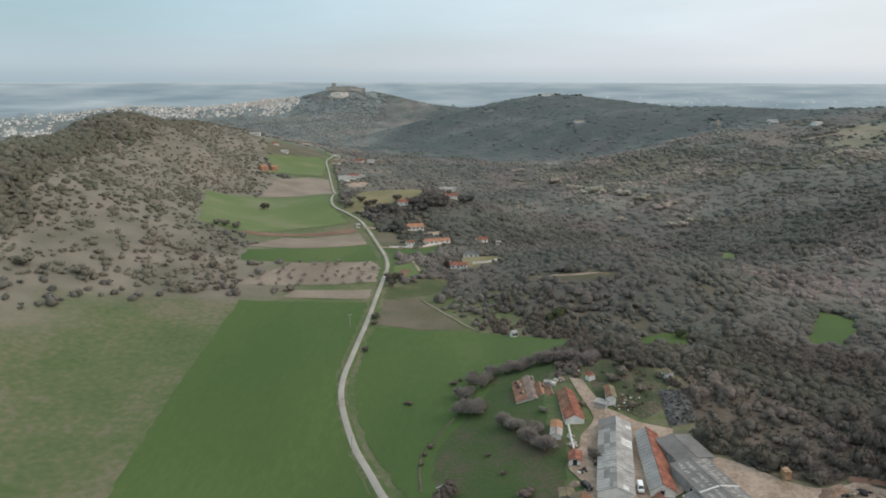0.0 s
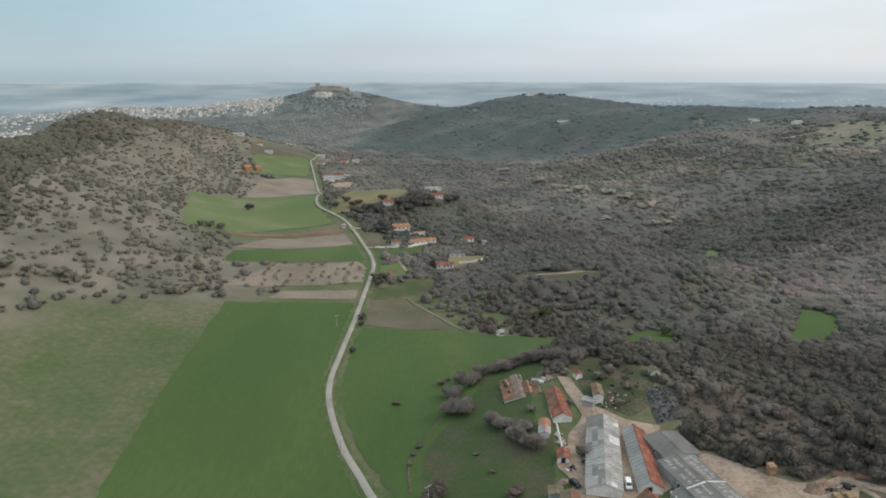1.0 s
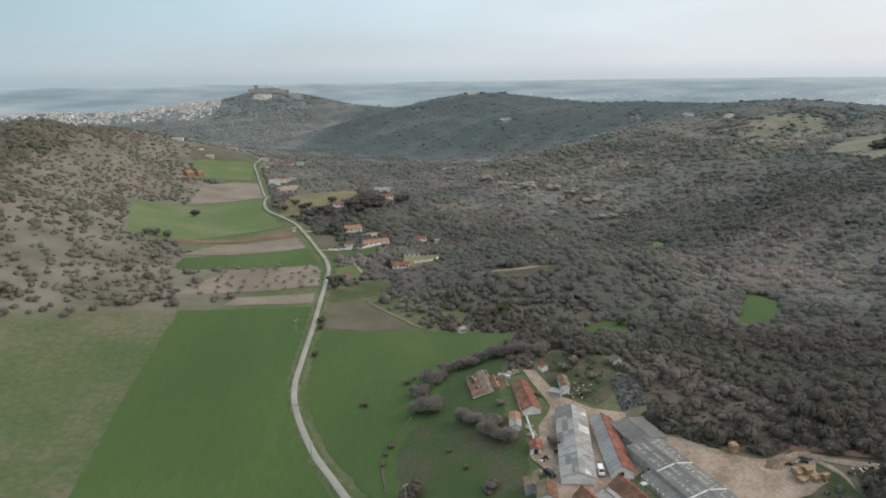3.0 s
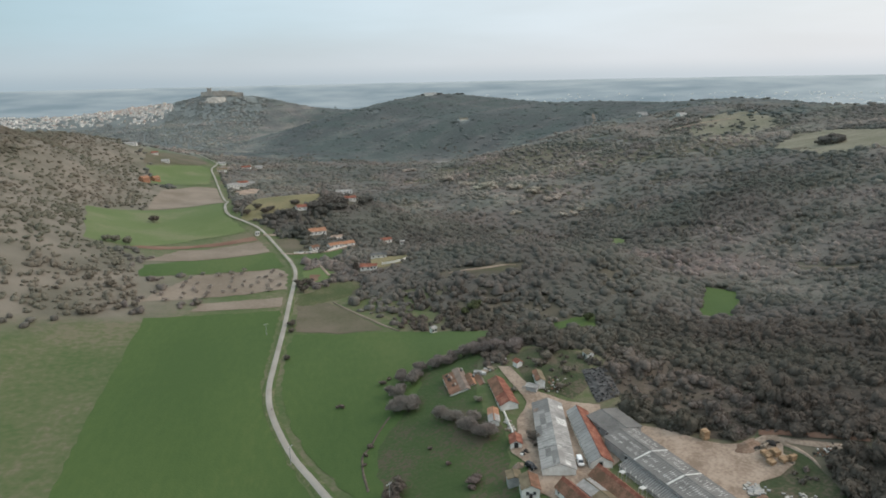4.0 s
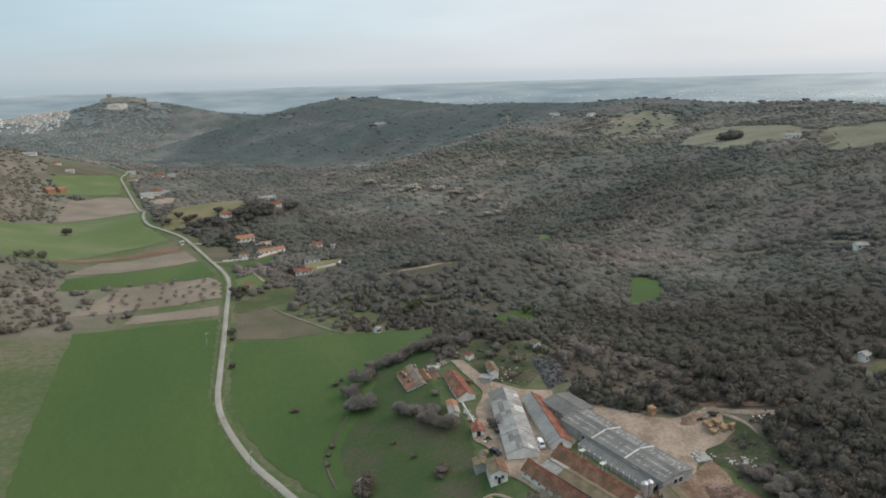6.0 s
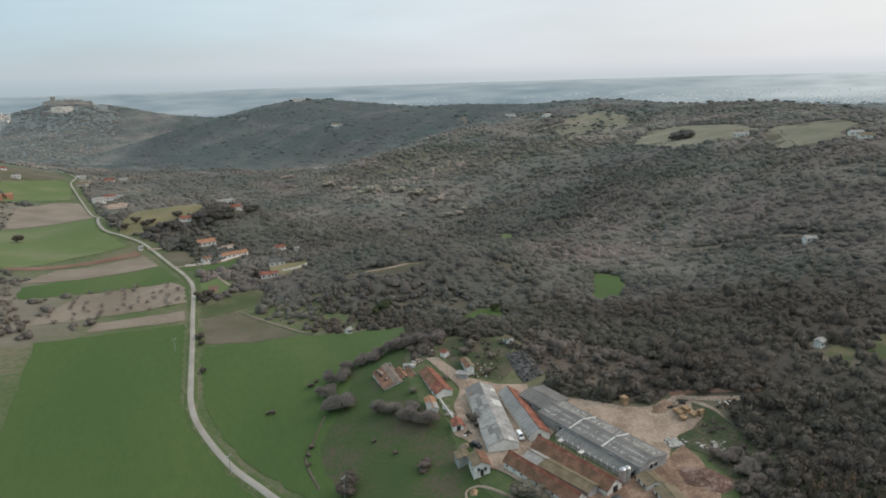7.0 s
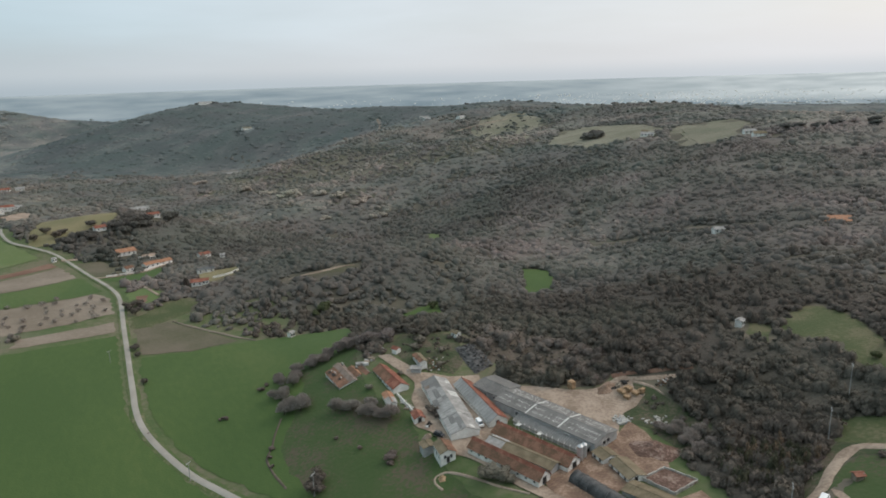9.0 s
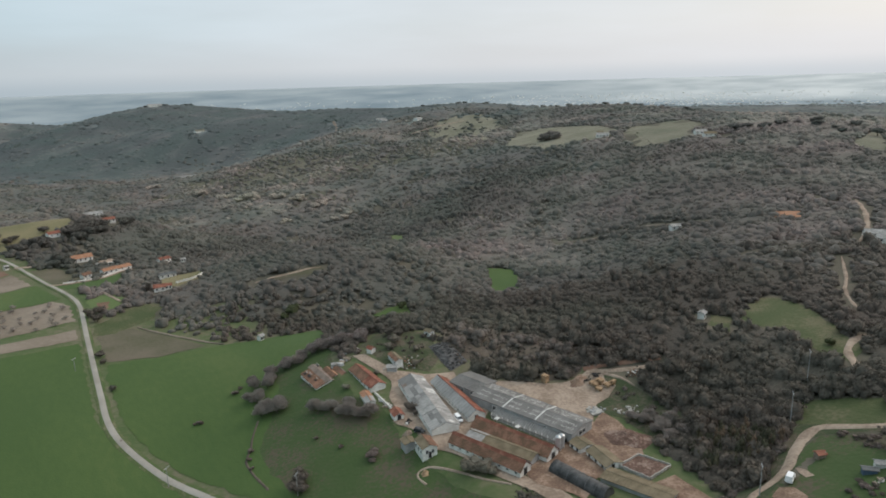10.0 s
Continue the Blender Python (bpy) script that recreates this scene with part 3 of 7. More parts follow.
def sheet(name, poly, mat, label, category="field", lift=0.06, cell=8.0, trees=False, ragged=0.5):
    """A field or yard: a polygon draped over the ground."""
    if not trees:
        OPEN.append(poly)
    bm = bmesh.new()
    edge = []
    for (x0, y0), (x1, y1) in zip(poly, poly[1:] + poly[:1]):
        d = math.hypot(x1 - x0, y1 - y0)
        n = max(1, min(14, int(d / 3)))
        for k in range(n):
            x, y = x0 + (x1 - x0) * k / n, y0 + (y1 - y0) * k / n
            size = 7 if ragged < 1 else 18
            q = ragged * (1 + 0.002 * math.hypot(x, y))
            edge.append((x + q * float(wave(x, y, size, 31)), y + q * float(wave(x, y, size, 32))))
    f = bm.faces.new([bm.verts.new((x, y, 0)) for x, y in edge])
    xs, ys = [p[0] for p in poly], [p[1] for p in poly]
    big = max(max(xs) - min(xs), max(ys) - min(ys))
    step = max(cell, big / 28)
    bmesh.ops.triangulate(bm, faces=[f])
    for lo, hi, axis in ((min(xs), max(xs), (1, 0, 0)), (min(ys), max(ys), (0, 1, 0))):
        for v in np.arange(math.ceil(lo / step) * step, hi, step):
            bmesh.ops.bisect_plane(bm, geom=bm.verts[:] + bm.edges[:] + bm.faces[:], plane_co=(v * axis[0], v * axis[1], 0), plane_no=axis)
    co = np.array([v.co[:] for v in bm.verts])
    z = land(co[:, 0], co[:, 1]) + lift + 0.0003 * np.hypot(co[:, 0], co[:, 1])
    for v, h in zip(bm.verts, z):
        v.co.z = h
    for f in bm.faces:
        f.smooth = True
    return tagged(part(name, bm, mat), label, category, kind="structure")


def ribbon(name, line, width, mat, label, category, lift=0.3, rough_edge=0.0):
    """A road or track: a strip draped along a line."""
    p = np.asarray(line)
    t = np.gradient(p, axis=0)
    t /= np.linalg.norm(t, axis=1)[:, None]
    nrm = np.stack([t[:, 1], -t[:, 0]], -1)
    rows = []
    for k in (-0.5, -0.25, 0, 0.25, 0.5):
        ends = np.clip(np.minimum(np.arange(len(p)), np.arange(len(p))[::-1]) / 4 + 0.2, 0, 1) if rough_edge > 0.28 else 1.0
        w = width * ends * (1 + (rough_edge * wave(p[:, 0], p[:, 1], 9, int(k * 4) + 9) if abs(k) == 0.5 else 0))
        q = p + nrm * (k * w if np.isscalar(w) else (k * w)[:, None])
        z = land(q[:, 0], q[:, 1]) + lift + 0.0007 * np.hypot(q[:, 0], q[:, 1]) + (0.05 if k == 0 else 0) - (0.3 if abs(k) == 0.5 else 0)
        rows.append(np.column_stack([q, z]))
    v = np.concatenate(rows)
    n = len(p)
    f = [(r * n + i, r * n + i + 1, (r + 1) * n + i + 1, (r + 1) * n + i) for r in range(4) for i in range(n - 1)]
    return tagged(link_mesh(name, v, np.array(f)[:, ::-1], mat, True), label, category, kind="structure")


sheet("wheat_field", [(-104, 190), (-108, 251), (-111, 351), (-43, 368), (-44, 340), (-45, 296), (-46, 269), (-43, 246), (-38, 228), (-30, 203), (-22, 182), (-8, 145), (-90, 130)], M["wheat"], "smooth dark green field of young wheat beside the road")
sheet("soil_strip", [(-90, 363), (-87, 376), (-43, 389), (-43, 373)], M["soil"], "bare pale soil strip at the wheat's edge")
sheet("orchard_ground", [(-119, 374), (-107, 406), (-98, 431), (-50, 453), (-42, 437), (-42, 404), (-76, 389)], M["soil"], "pale brown tilled soil under young orchard trees", trees=False)
sheet("green_strip", [(-131, 423), (-132, 445), (-115, 469), (-57, 512), (-45, 456), (-85, 440), (-128, 417)], M["wheat"], "green strip field of young crop")
sheet("beige_strip", [(-135, 456), (-124, 512), (-70, 550), (-59, 515), (-115, 470)], M["soil"], "pale brown harrowed strip field")
sheet("red_strip", [(-154, 497), (-150, 512), (-116, 538), (-77, 564), (-71, 554), (-112, 530), (-140, 504)], M["red_soil"], "narrow strip of freshly turned red soil")
sheet("far_wheat_field", [(-181, 491), (-232, 658), (-205, 708), (-126, 756), (-117, 690), (-109, 640), (-83, 580), (-121, 558), (-155, 500)], M["meadow"], "green field of young crop with one lone tree")
sheet("far_beige_field", [(-206, 780), (-213, 864), (-185, 930), (-157, 927), (-137, 840), (-124, 776), (-196, 722)], M["soil"], "pale fallow field beyond the green one")
sheet("far_green_field", [(-234, 905), (-254, 1001), (-271, 1039), (-206, 1103), (-185, 1088), (-178, 1009), (-172, 960), (-200, 940)], M["meadow"], "distant green field by the road")
sheet("far_fallow_field", [(-275, 1050), (-284, 1110), (-258, 1190), (-236, 1225), (-200, 1150), (-208, 1108)], M["fallow"], "grey-green fallow field far down the valley")
sheet("roadside_meadow", [(-37, 314), (-34, 331), (11, 326), (42, 314), (66, 307), (52, 268), (37, 265), (16, 268), (7, 259), (4, 235), (-5, 208), (-3, 187), (0, 150), (-4, 158), (-16, 190), (-26, 213), (-33, 237), (-37, 262)], M["wheat"], "smooth green meadow between the road and hedge")
sheet("hedge_meadow", [(-5, 187), (-7, 208), (2, 236), (5, 260), (16, 269), (40, 266), (44, 250), (24, 254), (20, 238), (11, 219), (0, 202), (-1, 187)], M["wheat"], "green strip of grass under the hedge", lift=0.04)
sheet("fallow_field", [(-34, 335), (-34, 375), (-16, 378), (-3, 359), (12, 331), (-13, 330)], M["fallow"], "brownish fallow field beside the road")
sheet("paddock", [(20, 256), (32, 256), (45, 247), (36, 225), (34, 201), (38, 186), (34, 164), (34, 135), (45, 100), (10, 110), (0, 150), (-3, 187), (-2, 203), (9, 220), (18, 237)], M["paddock"], "green and brown rough paddock below the farm")
sheet("dry_field", [(-90, 608), (-92, 640), (-86, 690), (-80, 760), (-22, 760), (-20, 690), (-23, 655), (-37, 634), (-52, 630), (-69, 608)], M["dry_field"], "yellowish dry grass field near the village")
sheet("sandy_plot", [(-134, 914), (-115, 950), (-97, 941), (-108, 896), (-125, 886)], M["sand"], "bare sandy plot beside white houses")
sheet("glade", [(100, 320), (113, 325), (127, 323), (115, 309), (98, 306)], M["wheat"], "small bright green glade in the woods", ragged=1.5)
sheet("glade", [(218, 371), (234, 357), (196, 308), (178, 312)], M["wheat"], "bright green grass patch among oak woods")
sheet("glade", [(231, 556), (237, 530), (217, 478), (211, 492)], M["meadow"], "narrow green glade between the wooded slopes", ragged=1.5)
sheet("glade", [(178, 145), (206, 158), (217, 152), (210, 135), (196, 118), (182, 101), (167, 97), (168, 107), (180, 124), (179, 135)], M["dull_grass"], "long green clearing with a few trees in the oak woods", ragged=1.5)
sheet("glade", [(165, 152), (177, 157), (179, 148), (167, 140)], M["dull_grass"], "small green clearing in the oak woods", ragged=1.5)
sheet("clay_court", [(343, 234), (358, 242), (363, 229), (349, 220)], M["orange_tile"], "orange clay court among the trees", "court", lift=1.0, ragged=0.1)
sheet("glade", [(131, 94), (138, 94), (150, 74), (134, 66), (126, 85), (124, 89)], M["dull_grass"], "grass clearing above the dirt track")
sheet("garden_meadow", [(84.5, 73), (92.5, 75.2), (97, 76.3), (104, 77.5), (110, 79), (117, 80.6), (121, 80), (128, 64), (104, 48), (86, 58)], M["paddock"], "green garden plot beside the dirt track")
sheet("track_verge", [(80, 84), (92, 81.5), (102, 82.5), (111, 85), (119, 87.5), (125, 88), (131, 81), (137, 67), (131, 64), (122, 79), (118, 82), (110, 78.2), (101, 76), (91, 74.5), (84, 73), (78, 74)], M["weeds"], "weedy grass verge along the dirt track", lift=0.03, ragged=0.6, cell=3.0)
sheet("garden_bed", [(85.5, 72.2), (90.5, 73.6), (92.2, 70.4), (90, 66), (86, 64)], M["red_dirt"], "bare red corner of the garden plot", lift=0.16, ragged=0.4, cell=2.0)
sheet("bare_patch", [(102, 76.2), (101.6, 73), (99.9, 70.3), (98, 71), (99.8, 73.6)], M["sand"], "worn sandy patch in the garden grass", lift=0.16, ragged=0.4, cell=2.0)
sheet("hill_pasture", [(524, 744), (640, 858), (668, 806), (640, 690), (590, 600), (540, 592), (510, 640)], M["hill_field"], "pale yellow-green pasture on the hilltop", ragged=8.0)
sheet("hill_fallow", [(562, 568), (608, 592), (680, 568), (624, 492), (527, 473), (513, 503)], M["hill_fallow"], "grey-green field on the hilltop", ragged=8.0)
sheet("hill_fallow", [(578, 313), (650, 329), (660, 320), (564, 274)], M["hill_fallow"], "small grey-green field on the ridge")
sheet("brown_bank", [(80, 214), (94, 242), (114, 228), (122, 190), (128, 166), (120, 158), (104, 166), (94, 176), (85, 184), (80, 196)], M["litter"], "brown bank of leaf litter and thin scrub above the farm", trees=True, ragged=3.0, cell=4.0)
CLEARING = [(500, 860), (560, 985), (600, 1075), (655, 1120), (722, 1116), (728, 1040), (685, 960), (640, 965), (560, 820)]
sheet("bare_clearing", CLEARING, M["hill_field"], "pale bare hillside clearing with scattered shrubs", trees=True, ragged=3.5)
sheet("bare_patch", [(240, 408), (258, 413), (256, 390), (253, 366), (236, 367), (230, 384)], M["litter"], "rusty bare ground beside the green glade", trees=True, ragged=2.0)
sheet("bare_patch", [(68, 397), (80, 394), (98, 391), (102, 386), (88, 385), (70, 390)], M["fallow"], "strip of bare reddish ground in the woods", ragged=1.5)
sheet("village_plot", [(-62, 556), (-40, 552), (-32, 517), (-41, 509), (-52, 511)], M["fallow"], "brownish fallow plot by the village lane")
sheet("village_meadow", [(-46, 500), (-31, 501), (-17, 506), (-4, 520), (0, 519), (-10, 488), (-18, 480), (-40, 486)], M["wheat"], "green village meadow beside the lane")
sheet("village_garden", [(-31, 412), (-18, 418), (-12, 434), (-19, 453), (-33, 443)], M["meadow"], "green garden with a bare reddish corner")
sheet("garden_bed", [(-28, 415), (-23, 420), (-21, 432), (-28, 433)], M["red_soil"], "bare reddish bed in the village garden", lift=0.2)
sheet("village_garden", [(11, 463), (24, 470), (42, 466), (38, 441), (20, 434), (11, 440)], M["dry_field"], "pale lawn beside a white house")
sheet("villa_terrace", [(-16, 554), (-12, 561), (-4, 566), (2, 560), (-6, 552)], M["sand"], "pale paved terrace below the villa", "terrace", lift=0.3)
sheet("open_slope", [(-34, 393), (-8, 413), (5, 407), (-1, 391), (-13, 381), (-25, 374), (-35, 379)], M["dull_grass"], "rough dull green slope below the village trees", ragged=1.5)
sheet("overgrown_garden", [(52, 209), (54, 226), (52, 234), (64, 240), (82, 230), (78, 216), (72, 206), (66, 200)], M["weeds"], "overgrown weedy garden between the farm and woods", ragged=1.5, cell=4.0)
sheet("weedy_bank", [(108, 158), (114, 150), (116, 138), (112, 122), (102, 112), (97, 118), (98, 130), (92, 139), (96, 146), (106, 146)], M["weeds"], "rough weedy bank beside the upper yard", ragged=1.5, cell=4.0)
sheet("farm_yard", [(47, 228), (51, 225), (53, 207), (64, 199), (74, 194), (66, 165), (58, 157), (52, 150), (49, 135), (55, 118), (54, 108), (58, 100), (50, 100), (49, 116), (44, 133), (40, 150), (37, 157), (38, 177), (44, 193), (48, 203)], M["sand"], "sandy farm yard and lane between the barns", "yard", lift=0.25, ragged=1.2)
sheet("upper_yard", [(75, 178), (80, 177), (88, 171), (97, 164), (106, 160), (114, 160), (113, 155), (110, 151), (111, 146), (105, 143), (98, 143), (92, 138), (86, 132), (80, 150)], M["sand"], "sandy upper yard above the large barn", "yard", lift=0.25, ragged=1.2)
sheet("lower_yard", [(55, 132), (70, 134), (79, 133), (86, 133), (95, 137), (95, 129), (92, 117), (86, 112), (66, 112), (56, 108), (53, 120)], M["red_dirt"], "reddish dirt yard around the silos", "yard", lift=0.28, ragged=1.4)
sheet("slurry_yard", [(76, 101), (85, 101), (83, 82), (79, 78), (69, 90)], M["red_dirt"], "wet red-brown slurry yard", "yard", lift=0.25, ragged=1.2)
road = ribbon("road", road_line, 3.6, M["road"], "narrow pale asphalt country road winding through fields", "road", 0.32)
ribbon("verge", road_line, 5.0, M["verge"], "grassy road verges", "verge", 0.22, 0.14)
TRACKS = [spline(t, 3) for t in (
    [(78, 62), (83, 76), (91, 77), (101, 78), (111, 81), (119, 83), (124, 83), (127, 79), (134, 66), (150, 50)],
    [(160, 88), (164, 92), (173, 100), (183, 104), (192, 104), (205, 97)],
    [(220, 120), (239, 135), (262, 147), (290, 164)],
    [(319, 170), (347, 180), (384, 200), (410, 219)],
    [(-14, 378), (1, 355), (8, 344), (19, 324)],
    [(290, 389), (306, 357), (321, 342), (330, 319), (330, 286), (336, 273)],
    [(493, 1253), (563, 1404), (603, 1513)],
    [(103, 159.8), (108.7, 159.9), (111.4, 158.6), (117, 153.7), (122, 149.5), (126.5, 146), (130, 143)],
    [(111, 158), (113.1, 154.6), (115.3, 148.5), (115, 142)],
    [(58, 396), (69, 395), (80, 392), (90, 391), (99, 388)],
    [(285, 1155), (310, 1150), (339, 1156)],
    [(573, 1097), (633, 1094), (688, 1081)],
)]
for k, (line, w) in enumerate(zip(TRACKS, (3.0, 2.8, 1.6, 3.0, 1.7, 2.6, 6.0, 2.4, 1.8, 2.2, 4.0, 4.0))):
    ribbon("dirt_track", line, w, M["soil"] if k in (4, 5, 6) else M["sand"], "pale sandy dirt track through grass and woods", "track", 0.3, 0.3)

ribbon("ditch", spline([(4, 222), (-1, 213), (-4, 206), (-7, 201), (-7.5, 191), (-6.5, 179)], 2), 1.0, M["litter"], "dark brown overgrown ditch across the meadow", "ditch", 0.2, 0.28)
ribbon("dirt_track", spline([(29, 142), (28.5, 146), (30, 148.5), (33, 148), (35.5, 144), (38, 138), (41, 131), (46, 124)], 2), 0.9, M["sand"], "narrow worn path looping through the paddock", "track", 0.25, 0.28)
# houses of the village and the hills: x, y, length, depth, storeys, turn, roof, label
VILLAGE = [
    (-24, 567, 14, 9, 1, 0.2, "orange_tile", "white villa with broad orange tile roof"),
    (-10, 525, 11, 6.0, 1, 0.42, "orange_tile", "long white house with orange tile roof"),
    (0, 530.5, 10, 6.4, 1, 0.42, "orange_tile", "white house joined to its longer neighbour"),
    (32, 550, 9, 6, 1, 0.4, "tile", "small white house with red roof among trees"),
    (9, 435, 7, 6, 1, -0.2, "tile", "white house with red roof beside tall cypresses"),
    (14, 434, 4, 4, 1, -0.2, "tile", "low red-roofed wing of the white house"),
    (8, 664, 11, 7, 1, 0.2, "tile", "white house with red roof on a wooded rise"),
    (5, 770, 18, 8, 1, 0.15, "light_sheet", "long pale flat house above the trees"),
    (-38, 627, 9, 7, 1, 0.3, "tile", "small white house among bushes"),
    (-26, 517, 6, 5, 1, 0.5, "old_tile", "brown-roofed outhouse among bushes by the lane"),
    (20, 469, 11, 4, 1, 0.0, "dark_sheet", "low dark-roofed shed behind the lawn"),
    (46, 548, 3.5, 3, 1, 0.1, "light_sheet", "tiny white hut among the trees"),
    (-73, 567, 3, 2.5, 1, 0.4, "light_sheet", "small white roadside hut"),
    (-138, 938, 15, 9, 2, 0.3, "light_sheet", "white house beside the road"),
    (-128, 965, 14, 9, 2, 0.1, "tile", "white house with a red roof behind the first"),
    (-120, 985, 12, 8, 1, 0.1, "light_sheet", "low white house behind the others"),
    (211, 1278, 32, 11, 1, 0.1, "light_sheet", "long low white house on the wooded slope"),
    (-241, 905, 10, 9, 2, 0.9, "orange_tile", "brick-coloured house at the hill foot"),
    (-236, 940, 9, 8, 2, 0.9, "orange_tile", "brick-coloured house near its twin"),
    (-252, 1082, 11, 8, 1, 0.1, "light_sheet", "small white house in a green field"),
    (-172, 1086, 15, 10, 1, 0.2, "olive_tile", "grey-roofed farmhouse by the road"),
    (-142, 1146, 14, 10, 1, 0.0, "tile", "white farmhouse behind hedges"),
    (-124, 1166, 12, 9, 1, 0.1, "light_sheet", "white house beyond the farmhouse"),
    (-182, 1162, 12, 9, 1, 0.1, "light_sheet", "white cottage far along the road"),
    (-274, 1116, 10, 8, 1, 0.3, "tile", "small red-roofed house by the far field"),
]
HILL_HOUSES = [
    (35, 315, 2.6, 2.6, 1, 0.4, "light_sheet", "tiny white pump hut at the field edge"),
    (-314, 1142, 18, 9, 1, 0.1, "light_sheet", "long white house below the hill"),
    (322, 1640, 22, 11, 1, 0.2, "hill_fallow", "pale ruin on the wooded hillside"),
    (632, 1322, 20, 11, 1, -0.3, "light_sheet", "white house on the far slope"),
    (634, 1168, 17, 10, 1, 0.4, "light_sheet", "pale hillside house with a drive"),
    (330, 2200, 40, 14, 2, 0.1, "light_sheet", "white building on the highest hilltop"),
    (556, 592, 15, 9, 1, -0.9, "light_sheet", "white villa at the edge of hilltop fields"),
    (566, 606, 8, 7, 1, -0.9, "olive_tile", "outbuilding beside the hilltop villa"),
    (579, 470, 12, 9, 1, -0.6, "light_sheet", "white house on the wooded ridge"),
    (568, 450, 13, 9, 1, -0.6, "olive_tile", "grey-roofed house on the wooded ridge"),
    (334, 170, 10, 7, 1, -0.9, "light_sheet", "large white house on the wooded slope"),
    (328, 162, 8, 6, 1, -0.9, "light_sheet", "white wing of the large house"),
    (319, 290, 7, 5, 1, -0.4, "light_sheet", "small pale shed among oaks"),
    (603, 1253, 16, 9, 1, 0.2, "light_sheet", "white house on the far wooded slope"),
    (171, 157, 3, 2.6, 1, 0.3, "light_sheet", "small white hut at the clearing's edge"),
]
HOUSES = VILLAGE + HILL_HOUSES

# ---- woods ----
ICO = bmesh.new()
bmesh.ops.create_icosphere(ICO, subdivisions=1, radius=1)
ICO_V = np.array([v.co[:] for v in ICO.verts])
ICO_F = np.array([[v.index for v in f.verts] for f in ICO.faces])
ICO.free()
ICO2 = bmesh.new()
bmesh.ops.create_icosphere(ICO2, subdivisions=2, radius=1)
ICO2_V = np.array([v.co[:] for v in ICO2.verts])
ICO2_F = np.array([[v.index for v in f.verts] for f in ICO2.faces])
ICO2.free()


def crown_shape(seed, lumps, leaves, leaf, tall=0.8, base=0.55, fine=False, sprays=0, solid_part=0.8, cut=-0.45):
    """A crown one metre in radius: rough lumps and loose clumps of leaves round them. Places and triangles."""
    r = np.random.RandomState(seed)
    v, f = [], []
    n = 0
    sv, sf = (ICO2_V, ICO2_F) if fine else (ICO_V, ICO_F)
    centres = []
    for k in range(lumps):
        a = r.uniform(0, 6.28)
        d = 0 if k == 0 else r.uniform(0.4, 0.62)
        s = 0.66 if k == 0 else r.uniform(0.3, 0.5)
        c = np.array([d * math.cos(a), d * math.sin(a), base + tall * (0.35 if k == 0 else r.uniform(0.05, 0.75))])
        centres.append((c, s))
        jit = (1 + r.uniform(-0.24, 0.2, (len(sv), 1))) * r.uniform(0.8, 1.2, 3)
        v.append(sv * jit * s * solid_part * np.array([1, 1, tall]) + c)
        f.append(sf[sv[sf].mean(axis=1)[:, 2] > (cut if lumps < 6 else -2)] + n)
        n += len(sv)
    for k in range(leaves):
        c, s = centres[r.randint(lumps)]
        d = r.normal(size=3)
        d[2] = abs(d[2]) * 0.9 - 0.2
        d /= np.linalg.norm(d)
        q = c + d * s * r.uniform(0.85, 1.18) * np.array([1, 1, tall])
        t1 = np.cross(d + r.normal(size=3) * 0.6, [0.3, 0.5, 0.8])
        t1 /= np.linalg.norm(t1) + 1e-6
        t2 = np.cross(d, t1)
        h = leaf * r.uniform(0.6, 1.3)
        v.append(np.array([q - t1 * h - t2 * h * 0.5, q + t1 * h * 0.9 - t2 * h * 0.6, q + t1 * h * 0.3 + t2 * h, q - d * h * 0.7]))
        f.append(np.array([[0, 1, 2], [0, 3, 1]]) + n)
        n += 4
    for k in range(sprays):
        c, s = centres[r.randint(lumps)]
        d = r.normal(size=3)
        d[2] = abs(d[2]) - 0.15
        d /= np.linalg.norm(d)
        w = np.cross(d, r.normal(size=3))
        w *= 0.035 / (np.linalg.norm(w) + 1e-6)
        flat = np.array([1, 1, tall])
        a, b = c + d * s * 0.75 * flat, c + d * s * r.uniform(1.15, 1.5) * flat
        v.append(np.array([a - w * 1.5, a + w * 1.5, b + w * 0.4, b - w * 0.4]))
        f.append(np.array([[0, 1, 2], [0, 2, 3]]) + n)
        n += 4
    return np.concatenate(v), np.concatenate(f)


CLOSE = [crown_shape(70 + s, 5, 150, 0.13, solid_part=0.88) for s in range(8)]
SPIRES = [crown_shape(100 + s, 4, 110, 0.16, tall=1.5, solid_part=0.85) for s in range(5)]
NEAR = [crown_shape(s, 5, 40, 0.125, solid_part=0.95) for s in range(8)]
MIDDLE = [crown_shape(20 + s, 2 + s % 2, 5, 0.24, solid_part=1.0) for s in range(9)]
DISTANT = [crown_shape(40 + s, 1 + s % 3, 1, 0.3, solid_part=1.0, cut=-0.2) for s in range(9)]
FARTHEST = [crown_shape(60 + s, 1, 0, 0.34, solid_part=1.0, cut=0.0) for s in range(6)]


